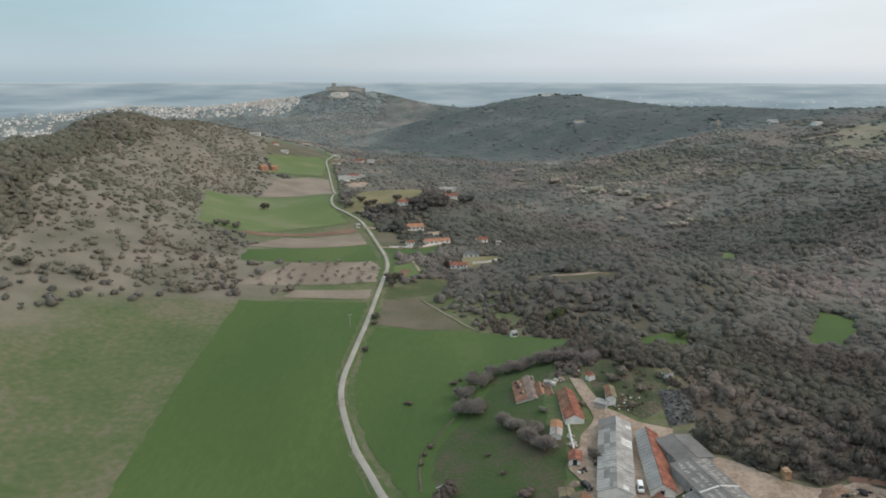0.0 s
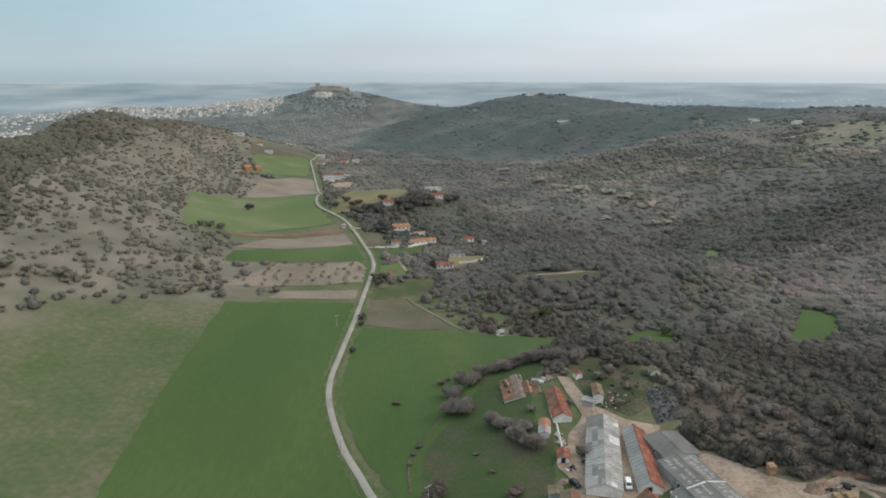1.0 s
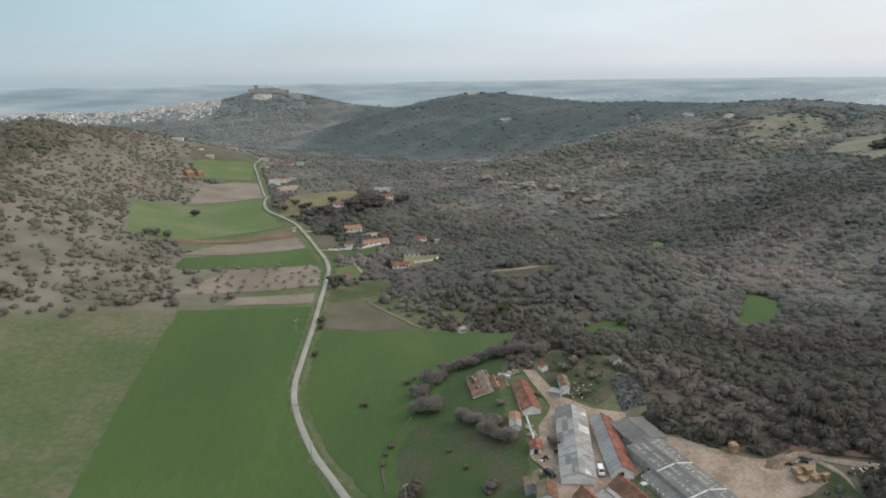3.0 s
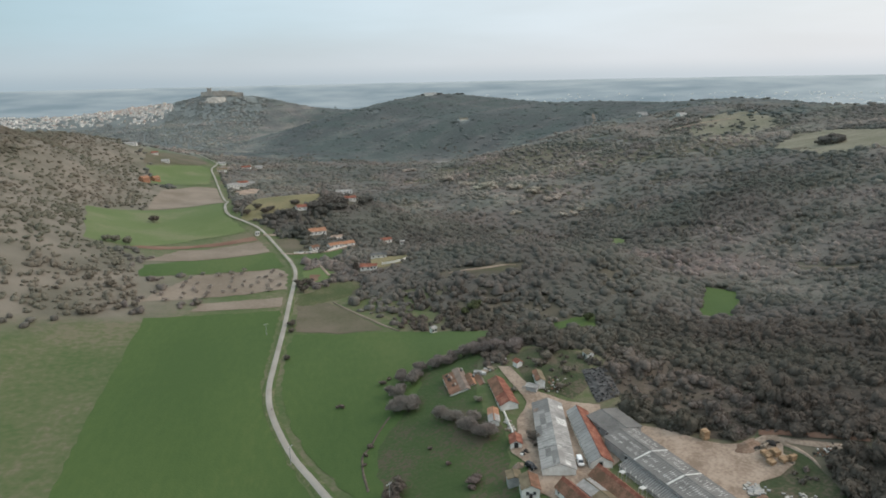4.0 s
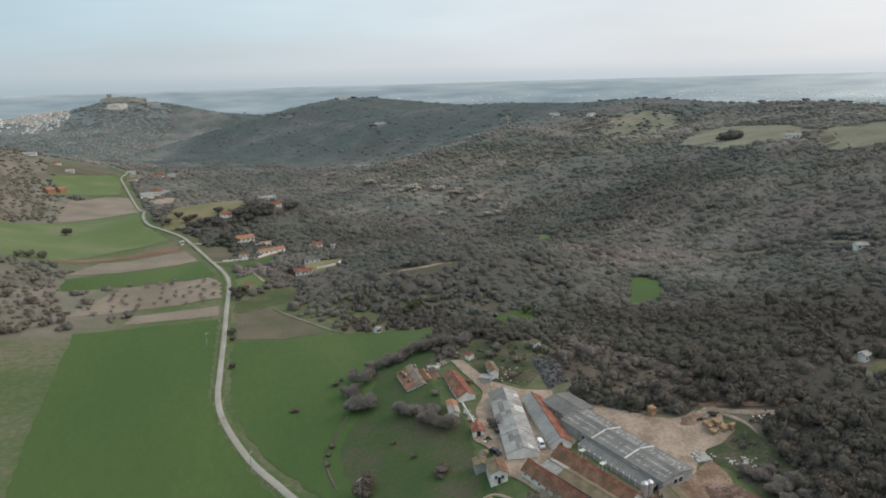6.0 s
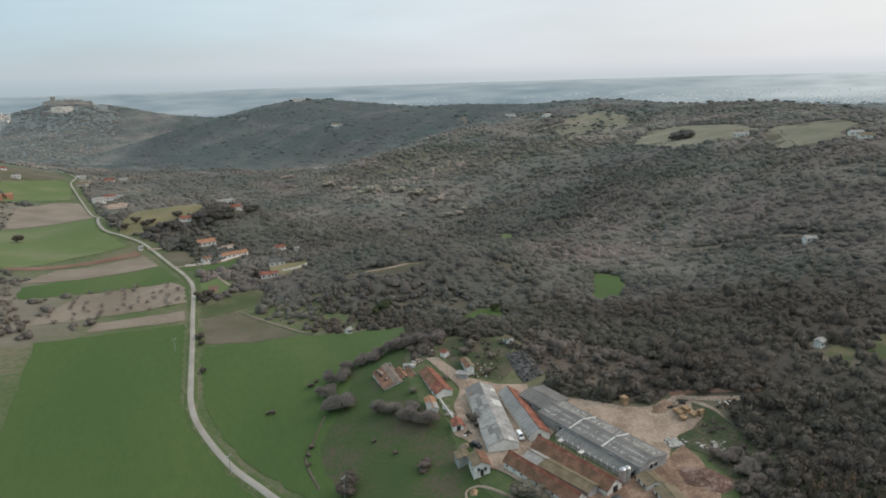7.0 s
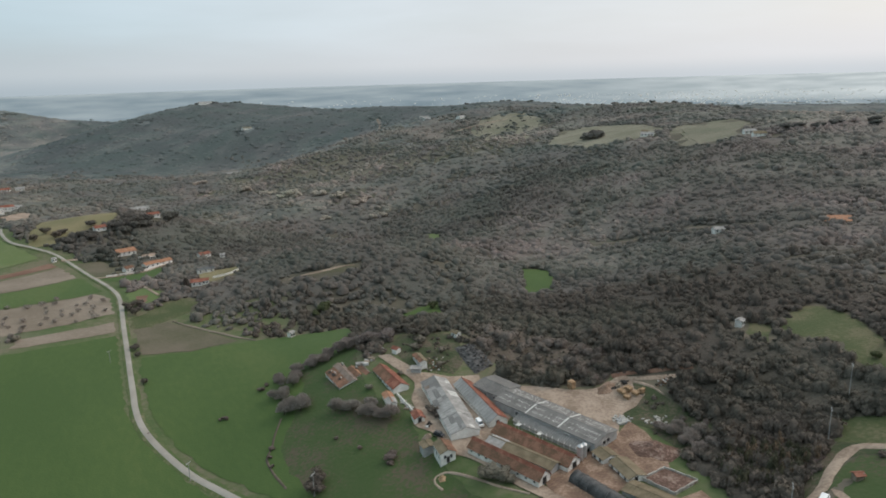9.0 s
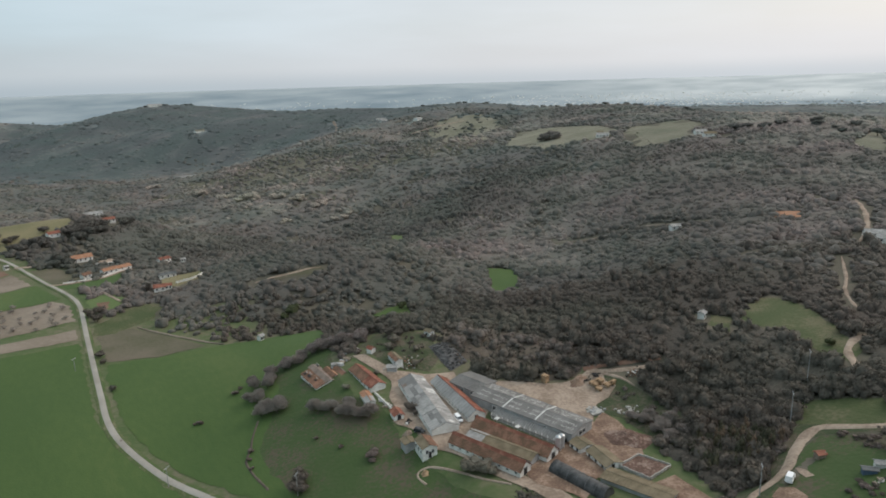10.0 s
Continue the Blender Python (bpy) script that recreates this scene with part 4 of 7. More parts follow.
def plant(name, label, x, y, radius, height, tint, shapes, mat, seed, sink=0.55):
    """Many trees joined into one mesh: a crown shape at each place."""
    r = np.random.RandomState(seed)
    z = land(x, y)
    kind = r.randint(len(shapes), size=len(x))
    turn = r.uniform(0, 6.28, len(x))
    vs, fs, ts = [], [], []
    n = 0
    for k, (sv, sf) in enumerate(shapes):
        sel = np.where(kind == k)[0]
        if not len(sel):
            continue
        c, s = np.cos(turn[sel])[:, None], np.sin(turn[sel])[:, None]
        px = (sv[:, 0] * c - sv[:, 1] * s) * radius[sel][:, None] + x[sel][:, None]
        py = (sv[:, 0] * s + sv[:, 1] * c) * radius[sel][:, None] + y[sel][:, None]
        pz = (sv[:, 2][None] - sink) * height[sel][:, None] + z[sel][:, None]
        vs.append(np.stack([px, py, pz], -1).reshape(-1, 3))
        fs.append((sf[None] + (np.arange(len(sel)) * len(sv))[:, None, None] + n).reshape(-1, 3))
        ts.append(np.repeat(tint[sel], len(sv)))
        n += len(sel) * len(sv)
    ob = link_mesh(name, np.concatenate(vs), np.concatenate(fs), mat, True, {"tint": np.concatenate(ts)})
    return tagged(ob, label, "woodland", kind="stuff")


FARM_CLEAR = [(20, 232), (34, 236), (52, 226), (66, 215), (74, 212), (80, 196), (78, 185), (84, 177), (95, 169), (108, 162), (116, 158), (113, 147), (107, 138), (99, 127), (95, 117), (90, 106), (86, 84), (66, 88), (50, 96), (28, 140), (30, 190)]
BROWN_BANK = [(84, 222), (98, 240), (112, 226), (118, 200), (121, 172), (104, 166), (94, 178), (86, 196)]
SILAGE_CLEAR = [(70, 192), (76, 220), (88, 210), (84, 192)]
BANK = [(78, 218), (94, 246), (116, 230), (124, 190), (130, 166), (120, 156), (104, 164), (94, 174), (85, 182), (79, 196)]
rs = np.random.RandomState(7)


def scatter(r0, r1, cell):
    """Places on an uneven grid between two distances."""
    g = np.arange(-r1, r1, cell)
    x, y = np.meshgrid(g, g)
    x = x.ravel() + rs.uniform(-0.5, 0.5, x.size) * cell
    y = y.ravel() + rs.uniform(-0.5, 0.5, y.size) * cell
    r = np.hypot(x, y)
    a = np.degrees(np.arctan2(x + 20, y))
    k = (r >= r0) & (r < r1) & ((a > -44) & (a < 74))
    return x[k], y[k]


# stands of slender, taller trees: x, y, half-lengths, how much taller
TALL = [(37, 370, 20, 24, 0.9), (350, 520, 110, 80, 0.7), (190, 190, 34, 40, 0.45), (285, 640, 60, 50, 0.5), (480, 420, 90, 50, 0.5), (64, 250, 10, 14, 0.4), (-30, 610, 26, 34, 0.6), (4, 640, 24, 30, 0.7)]


def tall(x, y):
    """Slender taller trees stand in clumps."""
    v = np.ones(x.shape)
    for cx, cy, a, b_, d in TALL:
        v = np.maximum(v, 1 + d * (np.exp(-(((x - cx) / a) ** 2 + ((y - cy) / b_) ** 2)) > rs.uniform(0.3, 0.9, x.size)))
    return v


def open_ground(x, y):
    """Where no tree may stand: fields, yards, roads and a strip along their near edges."""
    o = np.zeros(x.shape, bool)
    r = np.hypot(x + 20, y) + 1e-6
    for d in (0, 4):
        xx, yy = x + (x + 20) / r * d, y + y / r * d
        for p in OPEN + ([FARM_CLEAR, SILAGE_CLEAR] if d == 0 else []):
            o |= inside(xx, yy, p) & ((r < 520) | (d == 0))
        for h in HOUSES:
            o |= np.hypot(xx - h[0], yy - h[1]) < h[2] * 0.5 + 2.5
    o |= ((np.abs(x - road_x(y)) < 5 + 0.004 * y) & (y > 60) & (y < 1320)) | inside(x, y, MEADOW_STRIP)
    for k, line in enumerate(TRACKS):
        d = np.min(np.hypot(x[:, None] - line[None, :, 0], y[:, None] - line[None, :, 1]), axis=1)
        o |= d < (4.5 if k == 0 else 4)
    return o


CREST_WOOD = [(-238, 348), (-234, 380), (-265, 435), (-280, 490), (-290, 550), (-310, 640), (-319, 736), (-350, 900), (-366, 1012), (-400, 1120), (-560, 1120), (-560, 500), (-340, 330)]
# the strip of meadow between the road and the hedge
MEADOW_STRIP = [(-12, 150), (-9, 215), (2, 240), (4, 258), (8, 268), (24, 266), (24, 238), (12, 217), (0, 202), (2, 150)]


def wooded(x, y):
    """How likely a tree is: 1 in the woods, little on the open hillside and none in the valley fields."""
    west = x < foot_x(y)
    d = np.where(west, 0.26 + 0.4 * (wave(x, y, 60, 3) + 1) / 2 + 0.14 * smooth(600, 850, y) + 0.62 * inside(x + 9 * wave(x, y, 50, 4), y + 14 * wave(x, y, 40, 14), CREST_WOOD), 0.0)
    near_foot = ~west & (x < foot_x(y) + 34) & (y > 280)
    d = np.where(near_foot, 0.16, d)
    east = x > road_x(y) + 8
    gaps = smooth(-1.0, -0.7, wave(x, y, 70, 5) + 0.5 * wave(x, y, 24, 6))
    village = np.exp(-(((x + 20) / 70) ** 2 + ((y - 600) / 170) ** 2))
    d = np.where(east & ~west, np.clip(np.maximum(0.55 + 0.45 * gaps, 0.97 * (np.hypot(x, y) < 340)) - 0.2 * village - 1.5 * np.clip(stands(x, y), 0, 0.35) * (y > 600), 0, 1), d)
    d = np.where((y > 1250) & ~west & ~east, 0.7, d)
    d = np.where(np.hypot(x, y) > 1400, np.maximum(d, 0.9), d)
    d = np.where(inside(x, y, BROWN_BANK), 0.36 * d, d)
    d = np.where(inside(x, y, CLEARING), 0.12 + 0.2 * (wave(x, y, 60, 9) > 0.2), d)
    d = np.where(inside(x, y, [(-34, 375), (-20, 400), (20, 370), (60, 330), (75, 300), (40, 312), (12, 331), (-3, 359)]), 0.45, d)
    return d


def tints(x, y, seed):
    """Each tree's tint: the far hill is dark; haze is put in as paler tints on the castle's hill and the slope towards
    the sea.
    """
    r = np.hypot(x, y)
    far = smooth(1400, 1520, r + 40 * wave(x, y, 90, 51))
    castle_side = smooth(-10, 60, -143 + 0.12 * (y - 1647) - x)
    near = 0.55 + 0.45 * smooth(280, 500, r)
    broad = 0.24 * wave(x, y, 230, seed) + 0.22 * wave(x, y, 80, seed + 1) + 0.13 * wave(x, y, 31, seed + 2)
    broad = broad * np.where(far > 0.5, 0.8, 1.0) + 0.07 * rs.normal(size=x.size)
    east = 0.3 * smooth(36, 60, np.degrees(np.arctan2(x + 20, y))) * smooth(260, 420, r)
    dark_crest = 0.3 * inside(x, y, CREST_WOOD)
    return np.clip(0.42 - dark_crest + far * (-0.3 + 0.5 * castle_side) + near * broad + stands(x, y) + east, 0.02, 0.9)


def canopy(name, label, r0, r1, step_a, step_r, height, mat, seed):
    """The closed roof of the woods: an uneven leafy sheet below the tops of the single crowns, tinted darker as the
    shade between them.
    """
    r = np.random.RandomState(seed)
    aa = np.radians(np.arange(-44, 74, step_a))
    rr_ = np.exp(np.arange(math.log(r0), math.log(r1), step_r))
    a_, r_ = np.meshgrid(aa, rr_)
    r_ = r_ * (1 + r.uniform(-0.4, 0.4, r_.shape) * step_r)
    a_ = a_ + r.uniform(-0.4, 0.4, a_.shape) * radians(step_a)
    x, y = r_ * np.sin(a_), r_ * np.cos(a_)
    flat_x, flat_y = x.ravel(), y.ravel()
    ok = (wooded(flat_x, flat_y) > 0.62 + 0.1 * r.normal(size=flat_x.size)) & ~open_ground(flat_x, flat_y) & (flat_x > foot_x(flat_y)) & (flat_x > road_x(flat_y) + 10) & ~inside(flat_x, flat_y, BANK)
    if r0 > 1200:
        ok &= ~((flat_x < -560) & (flat_y > 2450)) & ~((flat_x < -900) & (flat_y > 1800))
    lift = height * (0.85 + 0.3 * r.uniform(-1, 1, flat_x.size) + 0.15 * wave(flat_x, flat_y, 14, seed))
    lift = lift * np.interp(np.hypot(flat_x, flat_y), [r0, r0 * 1.1], [0.15, 1.0])
    n_r, n_a = x.shape
    id_ = np.arange(n_r * n_a).reshape(n_r, n_a)
    q = np.stack([id_[:-1, :-1], id_[1:, :-1], id_[1:, 1:], id_[:-1, 1:]], -1).reshape(-1, 4)
    whole = ok[q].all(axis=1)
    rim = np.zeros(flat_x.size, bool)
    rim[q[~whole].ravel()] = True
    z = land(flat_x, flat_y) + np.where(rim, -0.6, lift)
    q = q[whole]
    used_v, inv = np.unique(q, return_inverse=True)
    v = np.stack([flat_x, flat_y, z], -1)[used_v]
    f = inv.reshape(-1, 4)
    f = np.concatenate([f[:, [0, 2, 1]], f[:, [0, 3, 2]]])
    # lowered tint paints the shade in the gaps between crowns
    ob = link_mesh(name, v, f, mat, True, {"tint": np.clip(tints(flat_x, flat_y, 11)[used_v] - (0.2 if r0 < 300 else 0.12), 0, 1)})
    return tagged(ob, label, "woodland", kind="stuff")


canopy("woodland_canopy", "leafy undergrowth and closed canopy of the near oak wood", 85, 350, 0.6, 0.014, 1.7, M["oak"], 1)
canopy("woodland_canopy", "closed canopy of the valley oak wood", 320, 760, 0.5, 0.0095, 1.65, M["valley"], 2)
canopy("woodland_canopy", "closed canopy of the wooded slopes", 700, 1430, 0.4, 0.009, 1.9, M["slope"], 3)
canopy("woodland_canopy", "closed canopy of the far wooded hills", 1330, 2950, 0.4, 0.01, 2.8, M["hazed_far"], 4)
for name, label, r0, r1, cell, size, shapes, kind in (
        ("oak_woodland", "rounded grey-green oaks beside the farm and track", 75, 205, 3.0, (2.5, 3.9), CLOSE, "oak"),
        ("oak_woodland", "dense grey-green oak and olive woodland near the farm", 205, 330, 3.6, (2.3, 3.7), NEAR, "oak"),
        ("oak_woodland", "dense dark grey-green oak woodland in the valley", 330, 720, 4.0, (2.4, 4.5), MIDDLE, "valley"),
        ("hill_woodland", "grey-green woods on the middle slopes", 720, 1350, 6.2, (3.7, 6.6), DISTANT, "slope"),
        ("far_woodland", "wooded far hills, tinted blue-green for haze", 1350, 3000, 11.5, (6.5, 11), FARTHEST, "hazed_far")):
    x, y = scatter(r0 * 0.82, r1 * 1.18, cell)
    ragged = np.hypot(x, y) / (1 + 0.12 * wave(x, y, 110, 21) + 0.06 * rs.uniform(-1, 1, x.size))
    x, y = x[(ragged >= r0) & (ragged < r1)], y[(ragged >= r0) & (ragged < r1)]
    keep = (rs.uniform(size=x.size) < wooded(x, y)) & ~open_ground(x, y)
    if r0 > 1300:
        keep &= (~((x < -560) & (y > 2450)) & ~((x < -900) & (y > 1800)) | (rs.uniform(size=x.size) < 0.3))
    x, y = x[keep], y[keep]
    west = x < foot_x(y)
    for part_name, sel, lab, mm, shrink in ((name, ~west, label, kind, 1.0), ("hillside_scrub", west, "scattered grey-green shrubs and olives on a dry hillside", "scrub" if r0 < 1300 else "hazed_far", 0.72 if r0 < 300 else 0.72 if r0 < 700 else 0.7 if r0 < 1300 else 0.9)):
        if sel.sum() < 4:
            continue
        xs, ys = x[sel], y[sel]
        rad_t = rs.uniform(*size, xs.size) * shrink * rs.choice([0.6, 0.85, 1.0, 1.3], xs.size)
        t = tints(xs, ys, 11)
        up = tall(xs, ys)
        rad_t = rad_t * np.where(inside(xs, ys, CREST_WOOD), 1.55, 1.0)
        rad_t = rad_t * (1 - 0.3 * (up > 1.05))
        if part_name == "hill_woodland" or part_name == "oak_woodland":
            pale = (0.5 * np.exp(-(((xs - 190) / 90) ** 2 + ((ys - 790) / 45) ** 2)) + 0.7 * np.exp(-(((xs - 262) / 40) ** 2 + ((ys - 400) / 40) ** 2))) > rs.uniform(0.25, 1.1, xs.size)
            t = np.where(pale, rs.uniform(0.86, 1.0, xs.size), t)
        if part_name == "hillside_scrub" and r0 < 300:
            use = MIDDLE
        else:
            use = shapes
        t = np.where(inside(xs, ys, BROWN_BANK), rs.uniform(0.72, 0.84, xs.size), t)
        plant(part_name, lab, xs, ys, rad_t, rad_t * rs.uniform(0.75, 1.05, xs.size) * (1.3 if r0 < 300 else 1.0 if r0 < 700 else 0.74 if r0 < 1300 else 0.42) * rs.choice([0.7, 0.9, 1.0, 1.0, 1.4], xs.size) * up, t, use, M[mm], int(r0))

# low scrub on the bank and in the neglected garden beside the farm
x, y = scatter(90, 300, 2.3)
bank = inside(x, y, BANK)
garden = inside(x, y, [(53, 208), (55, 226), (64, 236), (78, 226), (72, 214), (64, 201)])
slope_edge = inside(x, y, [(96, 128), (112, 150), (120, 140), (116, 120), (104, 112)])
keep = (bank & (rs.uniform(size=x.size) < 0.75)) | (garden & (rs.uniform(size=x.size) < 0.55)) | (slope_edge & (rs.uniform(size=x.size) < 0.4))
x, y = x[keep], y[keep]
size = rs.uniform(0.5, 1.3, x.size) * rs.choice([0.8, 1.0, 1.4], x.size)
plant("undergrowth", "low brown and grey-green scrub on the bank by the farm", x, y, size, size * rs.uniform(0.8, 1.5, x.size), np.where(x < 78, rs.uniform(0.2, 0.6, x.size), rs.uniform(0.4, 0.86, x.size)), [crown_shape(90 + k, 2, 16, 0.3) for k in range(6)], M["oak"], 77)

# young plantation, bare grey bushes and low brush round the garden plot
PLANTATION = [(93, 97), (98, 89), (107, 86.5), (117, 87), (114, 98), (105, 107), (97, 106)]
x, y = scatter(90, 200, 1.9)
k = inside(x, y, PLANTATION)
x, y = x[k], y[k]
size = rs.uniform(0.9, 1.35, x.size)
plant("plantation", "dense stand of slender dark green young conifers by the track", x, y, size, size * rs.uniform(1.8, 2.8, x.size), rs.choice([0.05, 0.25, 0.4, 0.6, 0.95], x.size), SPIRES, M["conifer"], 61, 0.4)
line = spline([(84, 82.5), (91, 83), (98, 84), (104, 84.2), (109, 84.8), (114, 86.6), (118, 87.5)], 0.8)
x, y = line[:, 0] + rs.uniform(-0.6, 1.0, len(line)), line[:, 1] + rs.uniform(0.0, 1.8, len(line))
size = rs.uniform(0.9, 1.7, x.size)
plant("roadside_bushes", "row of grey leafless bushes along the dirt track", x, y, size, size * rs.uniform(0.8, 1.2, x.size), rs.uniform(0.8, 0.95, x.size), CLOSE, M["oak"], 62, 0.5)
x, y = scatter(90, 170, 1.7)
brush = inside(x, y, [(121.5, 78.5), (131, 69), (126, 60), (116, 58), (119.5, 68), (122, 76)]) | inside(x, y, [(96, 62), (101, 60), (104, 54), (100, 50), (92, 56)])
k = brush & (rs.uniform(size=x.size) < 0.5)
x, y = x[k], y[k]
size = rs.uniform(0.6, 1.5, x.size)
plant("undergrowth", "dark brush and bare bushes at the garden's edge", x, y, size, size * rs.uniform(0.8, 1.2, x.size), rs.uniform(0.5, 0.93, x.size), CLOSE, M["oak"], 63, 0.5)

# ---- buildings ----


def root(name, x, y, label, category, group="", z=None, turn=0.0):
    ob = new(name)
    ob.empty_display_size = 0.5
    ob.location = (x, y, ground_at(x, y) if z is None else z)
    ob.rotation_euler = (0, 0, turn)
    return tagged(ob, label, category, group)


def add_box(bm, c, s, turn=0.0):
    """A box of size s round the place c in bm."""
    m = Matrix.Translation(c) @ Matrix.Rotation(turn, 4, "Z") @ Matrix.Diagonal((*s, 1))
    return bmesh.ops.create_cube(bm, size=1, matrix=m)["verts"]


def box_part(name, c, s, mat, parent, label="", bevel=0.0, turn=0.0):
    bm = bmesh.new()
    add_box(bm, c, s, turn)
    if bevel:
        bmesh.ops.bevel(bm, geom=bm.edges[:], offset=bevel, segments=1, affect="EDGES")
    return part(name, bm, mat, parent, label)


def solid(bm, pts, faces):
    v = [bm.verts.new(p) for p in pts]
    for f in faces:
        bm.faces.new([v[i] for i in f])


def slab(name, corners, thick, mat, parent, label="", ribs=0, rib_size=0.13, rib_mat=None):
    """A roof slope: four corners (eave start, eave end, ridge end, ridge start), with ribs that run from eave to ridge."""
    bm = bmesh.new()
    c = [Vector(p) for p in corners]
    n = (c[1] - c[0]).cross(c[3] - c[0]).normalized()
    if n.z < 0:
        n = -n
    low = [p - n * thick for p in c]
    solid(bm, c + low, [(0, 1, 2, 3), (7, 6, 5, 4), (0, 4, 5, 1), (1, 5, 6, 2), (2, 6, 7, 3), (3, 7, 4, 0)])
    ob = part(name, bm, mat, parent, label)
    if ribs:
        bm = bmesh.new()
        for k in range(ribs):
            t = (k + 0.5) / ribs
            a, b = c[0].lerp(c[1], t), c[3].lerp(c[2], t)
            u = (c[1] - c[0]).normalized() * rib_size
            h = n * rib_size * 0.8
            solid(bm, [a - u, a + u, a + h, b - u, b + u, b + h], [(0, 1, 2), (5, 4, 3), (0, 2, 5, 3), (2, 1, 4, 5), (1, 0, 3, 4)])
        part("rib", bm, rib_mat or mat, ob)
    return ob


def window(parent, at, along, out, w=0.9, h=1.1, mat=None, frame_mat=None):
    """A window: a frame that stands a little out of the wall, and its pane."""
    a = math.atan2(along[1], along[0])
    c = Vector(at) + Vector((out[0], out[1], 0)) * 0.03
    fr = box_part("window", c, (w + 0.24, 0.1, h + 0.24), frame_mat or M["white_wall"], parent, turn=a)
    box_part("pane", c + Vector((out[0], out[1], 0)) * 0.035, (w, 0.06, h), mat or M["glass"], fr, turn=a)
    return fr


def barn(name, label, p0, p1, wl, wr, eave_l, eave_r, ridge, wall, roof_l, roof_r, category="barn", sections=1, step=0.0, ribs=0, over=0.35, rib_mat=None, windows_l=0, windows_r=0, door=None, cap=None, roofs=None, base=None, group="", sunk=1.5, end_window=0, win=(0.9, 1.0), band=0.0, rib_size=0.13):
    """A building with a ridge from p0 to p1 in plan. wl, wr: from the ridge to the eaves at its sides; heights above its floor."""
    p0, p1 = Vector(p0), Vector(p1)
    mid = (p0 + p1) / 2
    u = (p1 - p0).normalized()
    s = Vector((-u.y, u.x))
    half = (p1 - p0).length / 2
    zb = base if base is not None else ground_at(mid.x, mid.y)
    rt = root(name, mid.x, mid.y, label, category, group, zb)

    def at(a, b, z):
        q = u * a + s * b
        return (q.x, q.y, z)

    drop = 0.12 + step * sections
    bm = bmesh.new()
    prof = [(-wl, -sunk), (wr, -sunk), (wr, eave_r), (0, ridge), (-wl, eave_l)]
    pts = [at(-half, b, z - (drop if z > 0 else 0)) for b, z in prof] + [at(half, b, z - (drop if z > 0 else 0)) for b, z in prof]
    solid(bm, pts, [(0, 1, 2, 3, 4), (9, 8, 7, 6, 5)] + [(i, i + 5, (i + 1) % 5 + 5, (i + 1) % 5) for i in range(5)])
    part("wall", bm, wall, rt)
    for k in range(sections):
        a0, a1 = -half + 2 * half * k / sections, -half + 2 * half * (k + 1) / sections
        a0 -= over if k == 0 else 0
        a1 += over if k == sections - 1 else 0.02
        dz = -step * k + (0.06 * ((k * 7) % 3) if step else 0.015 * k)
        rl, rr = (roofs[k] if roofs else (roof_l, roof_r))
        fall_l, fall_r = (ridge - eave_l) / max(wl, 0.1), (ridge - eave_r) / max(wr, 0.1)
        if wl > 0.3:
            slab("roof_slope", [at(a0, -wl - over, eave_l - over * fall_l + dz + 0.08), at(a1, -wl - over, eave_l - over * fall_l + dz + 0.08), at(a1, 0, ridge + dz + 0.08), at(a0, 0, ridge + dz + 0.08)], 0.14, rl, rt, ribs=ribs, rib_size=rib_size, rib_mat=rib_mat)
        if wr > 0.3:
            slab("roof_slope", [at(a0, wr + over, eave_r - over * fall_r + dz + 0.08), at(a1, wr + over, eave_r - over * fall_r + dz + 0.08), at(a1, 0, ridge + dz + 0.08), at(a0, 0, ridge + dz + 0.08)], 0.14, rr, rt, ribs=ribs, rib_size=rib_size, rib_mat=rib_mat)
    if wl > 0.3 and wr > 0.3:
        bm = bmesh.new()
        zc = ridge + 0.1 - (step * sections if step else 0)
        solid(bm, [at(-half - over, -0.22, zc - 0.05), at(-half - over, 0.22, zc - 0.05), at(-half - over, 0, zc + 0.12), at(half + over, -0.22, zc - 0.05), at(half + over, 0.22, zc - 0.05), at(half + over, 0, zc + 0.12)], [(0, 1, 2), (5, 4, 3), (0, 2, 5, 3), (2, 1, 4, 5), (1, 0, 3, 4)])
        part("ridge_cap", bm, cap or roof_r, rt)
    if band:
        f = (ridge - eave_l) / wl
        slab("ridge_band", [at(-half - over, -band, ridge - band * f + 0.12), at(half + over, -band, ridge - band * f + 0.12), at(half + over, 0, ridge + 0.12), at(-half - over, 0, ridge + 0.12)], 0.03, M["tile"], rt, "newer red tiles along the ridge")
    for n, side, w, ev in ((windows_l, -1, wl, eave_l), (windows_r, 1, wr, eave_r)):
        for k in range(n):
            a = -half + 2 * half * (k + 0.5) / n
            window(rt, at(a, side * w, ev * 0.56), (u.x, u.y), (s.x * side, s.y * side), *win)
    for k in range(end_window):
        window(rt, at(half, (k - (end_window - 1) / 2) * 1.9, eave_l * 0.6), (s.x, s.y), (u.x, u.y), *win)
    if door:
        dw, dh = door
        q = at(half + 0.04, 0, dh / 2)
        # near-black panel on the wall paints the shade of an open doorway
        d = box_part("door", q, (dw, 0.12, dh), M["dark"], rt, "dark panel painted as the shade of an open doorway", turn=math.atan2(s.y, s.x))
        q = at(half + 0.06, 0, dh + 0.1)
        box_part("lintel", q, (dw + 0.4, 0.2, 0.2), M["grey_wall"], rt, turn=math.atan2(s.y, s.x))
    return rt


FARM_Z = 16.1


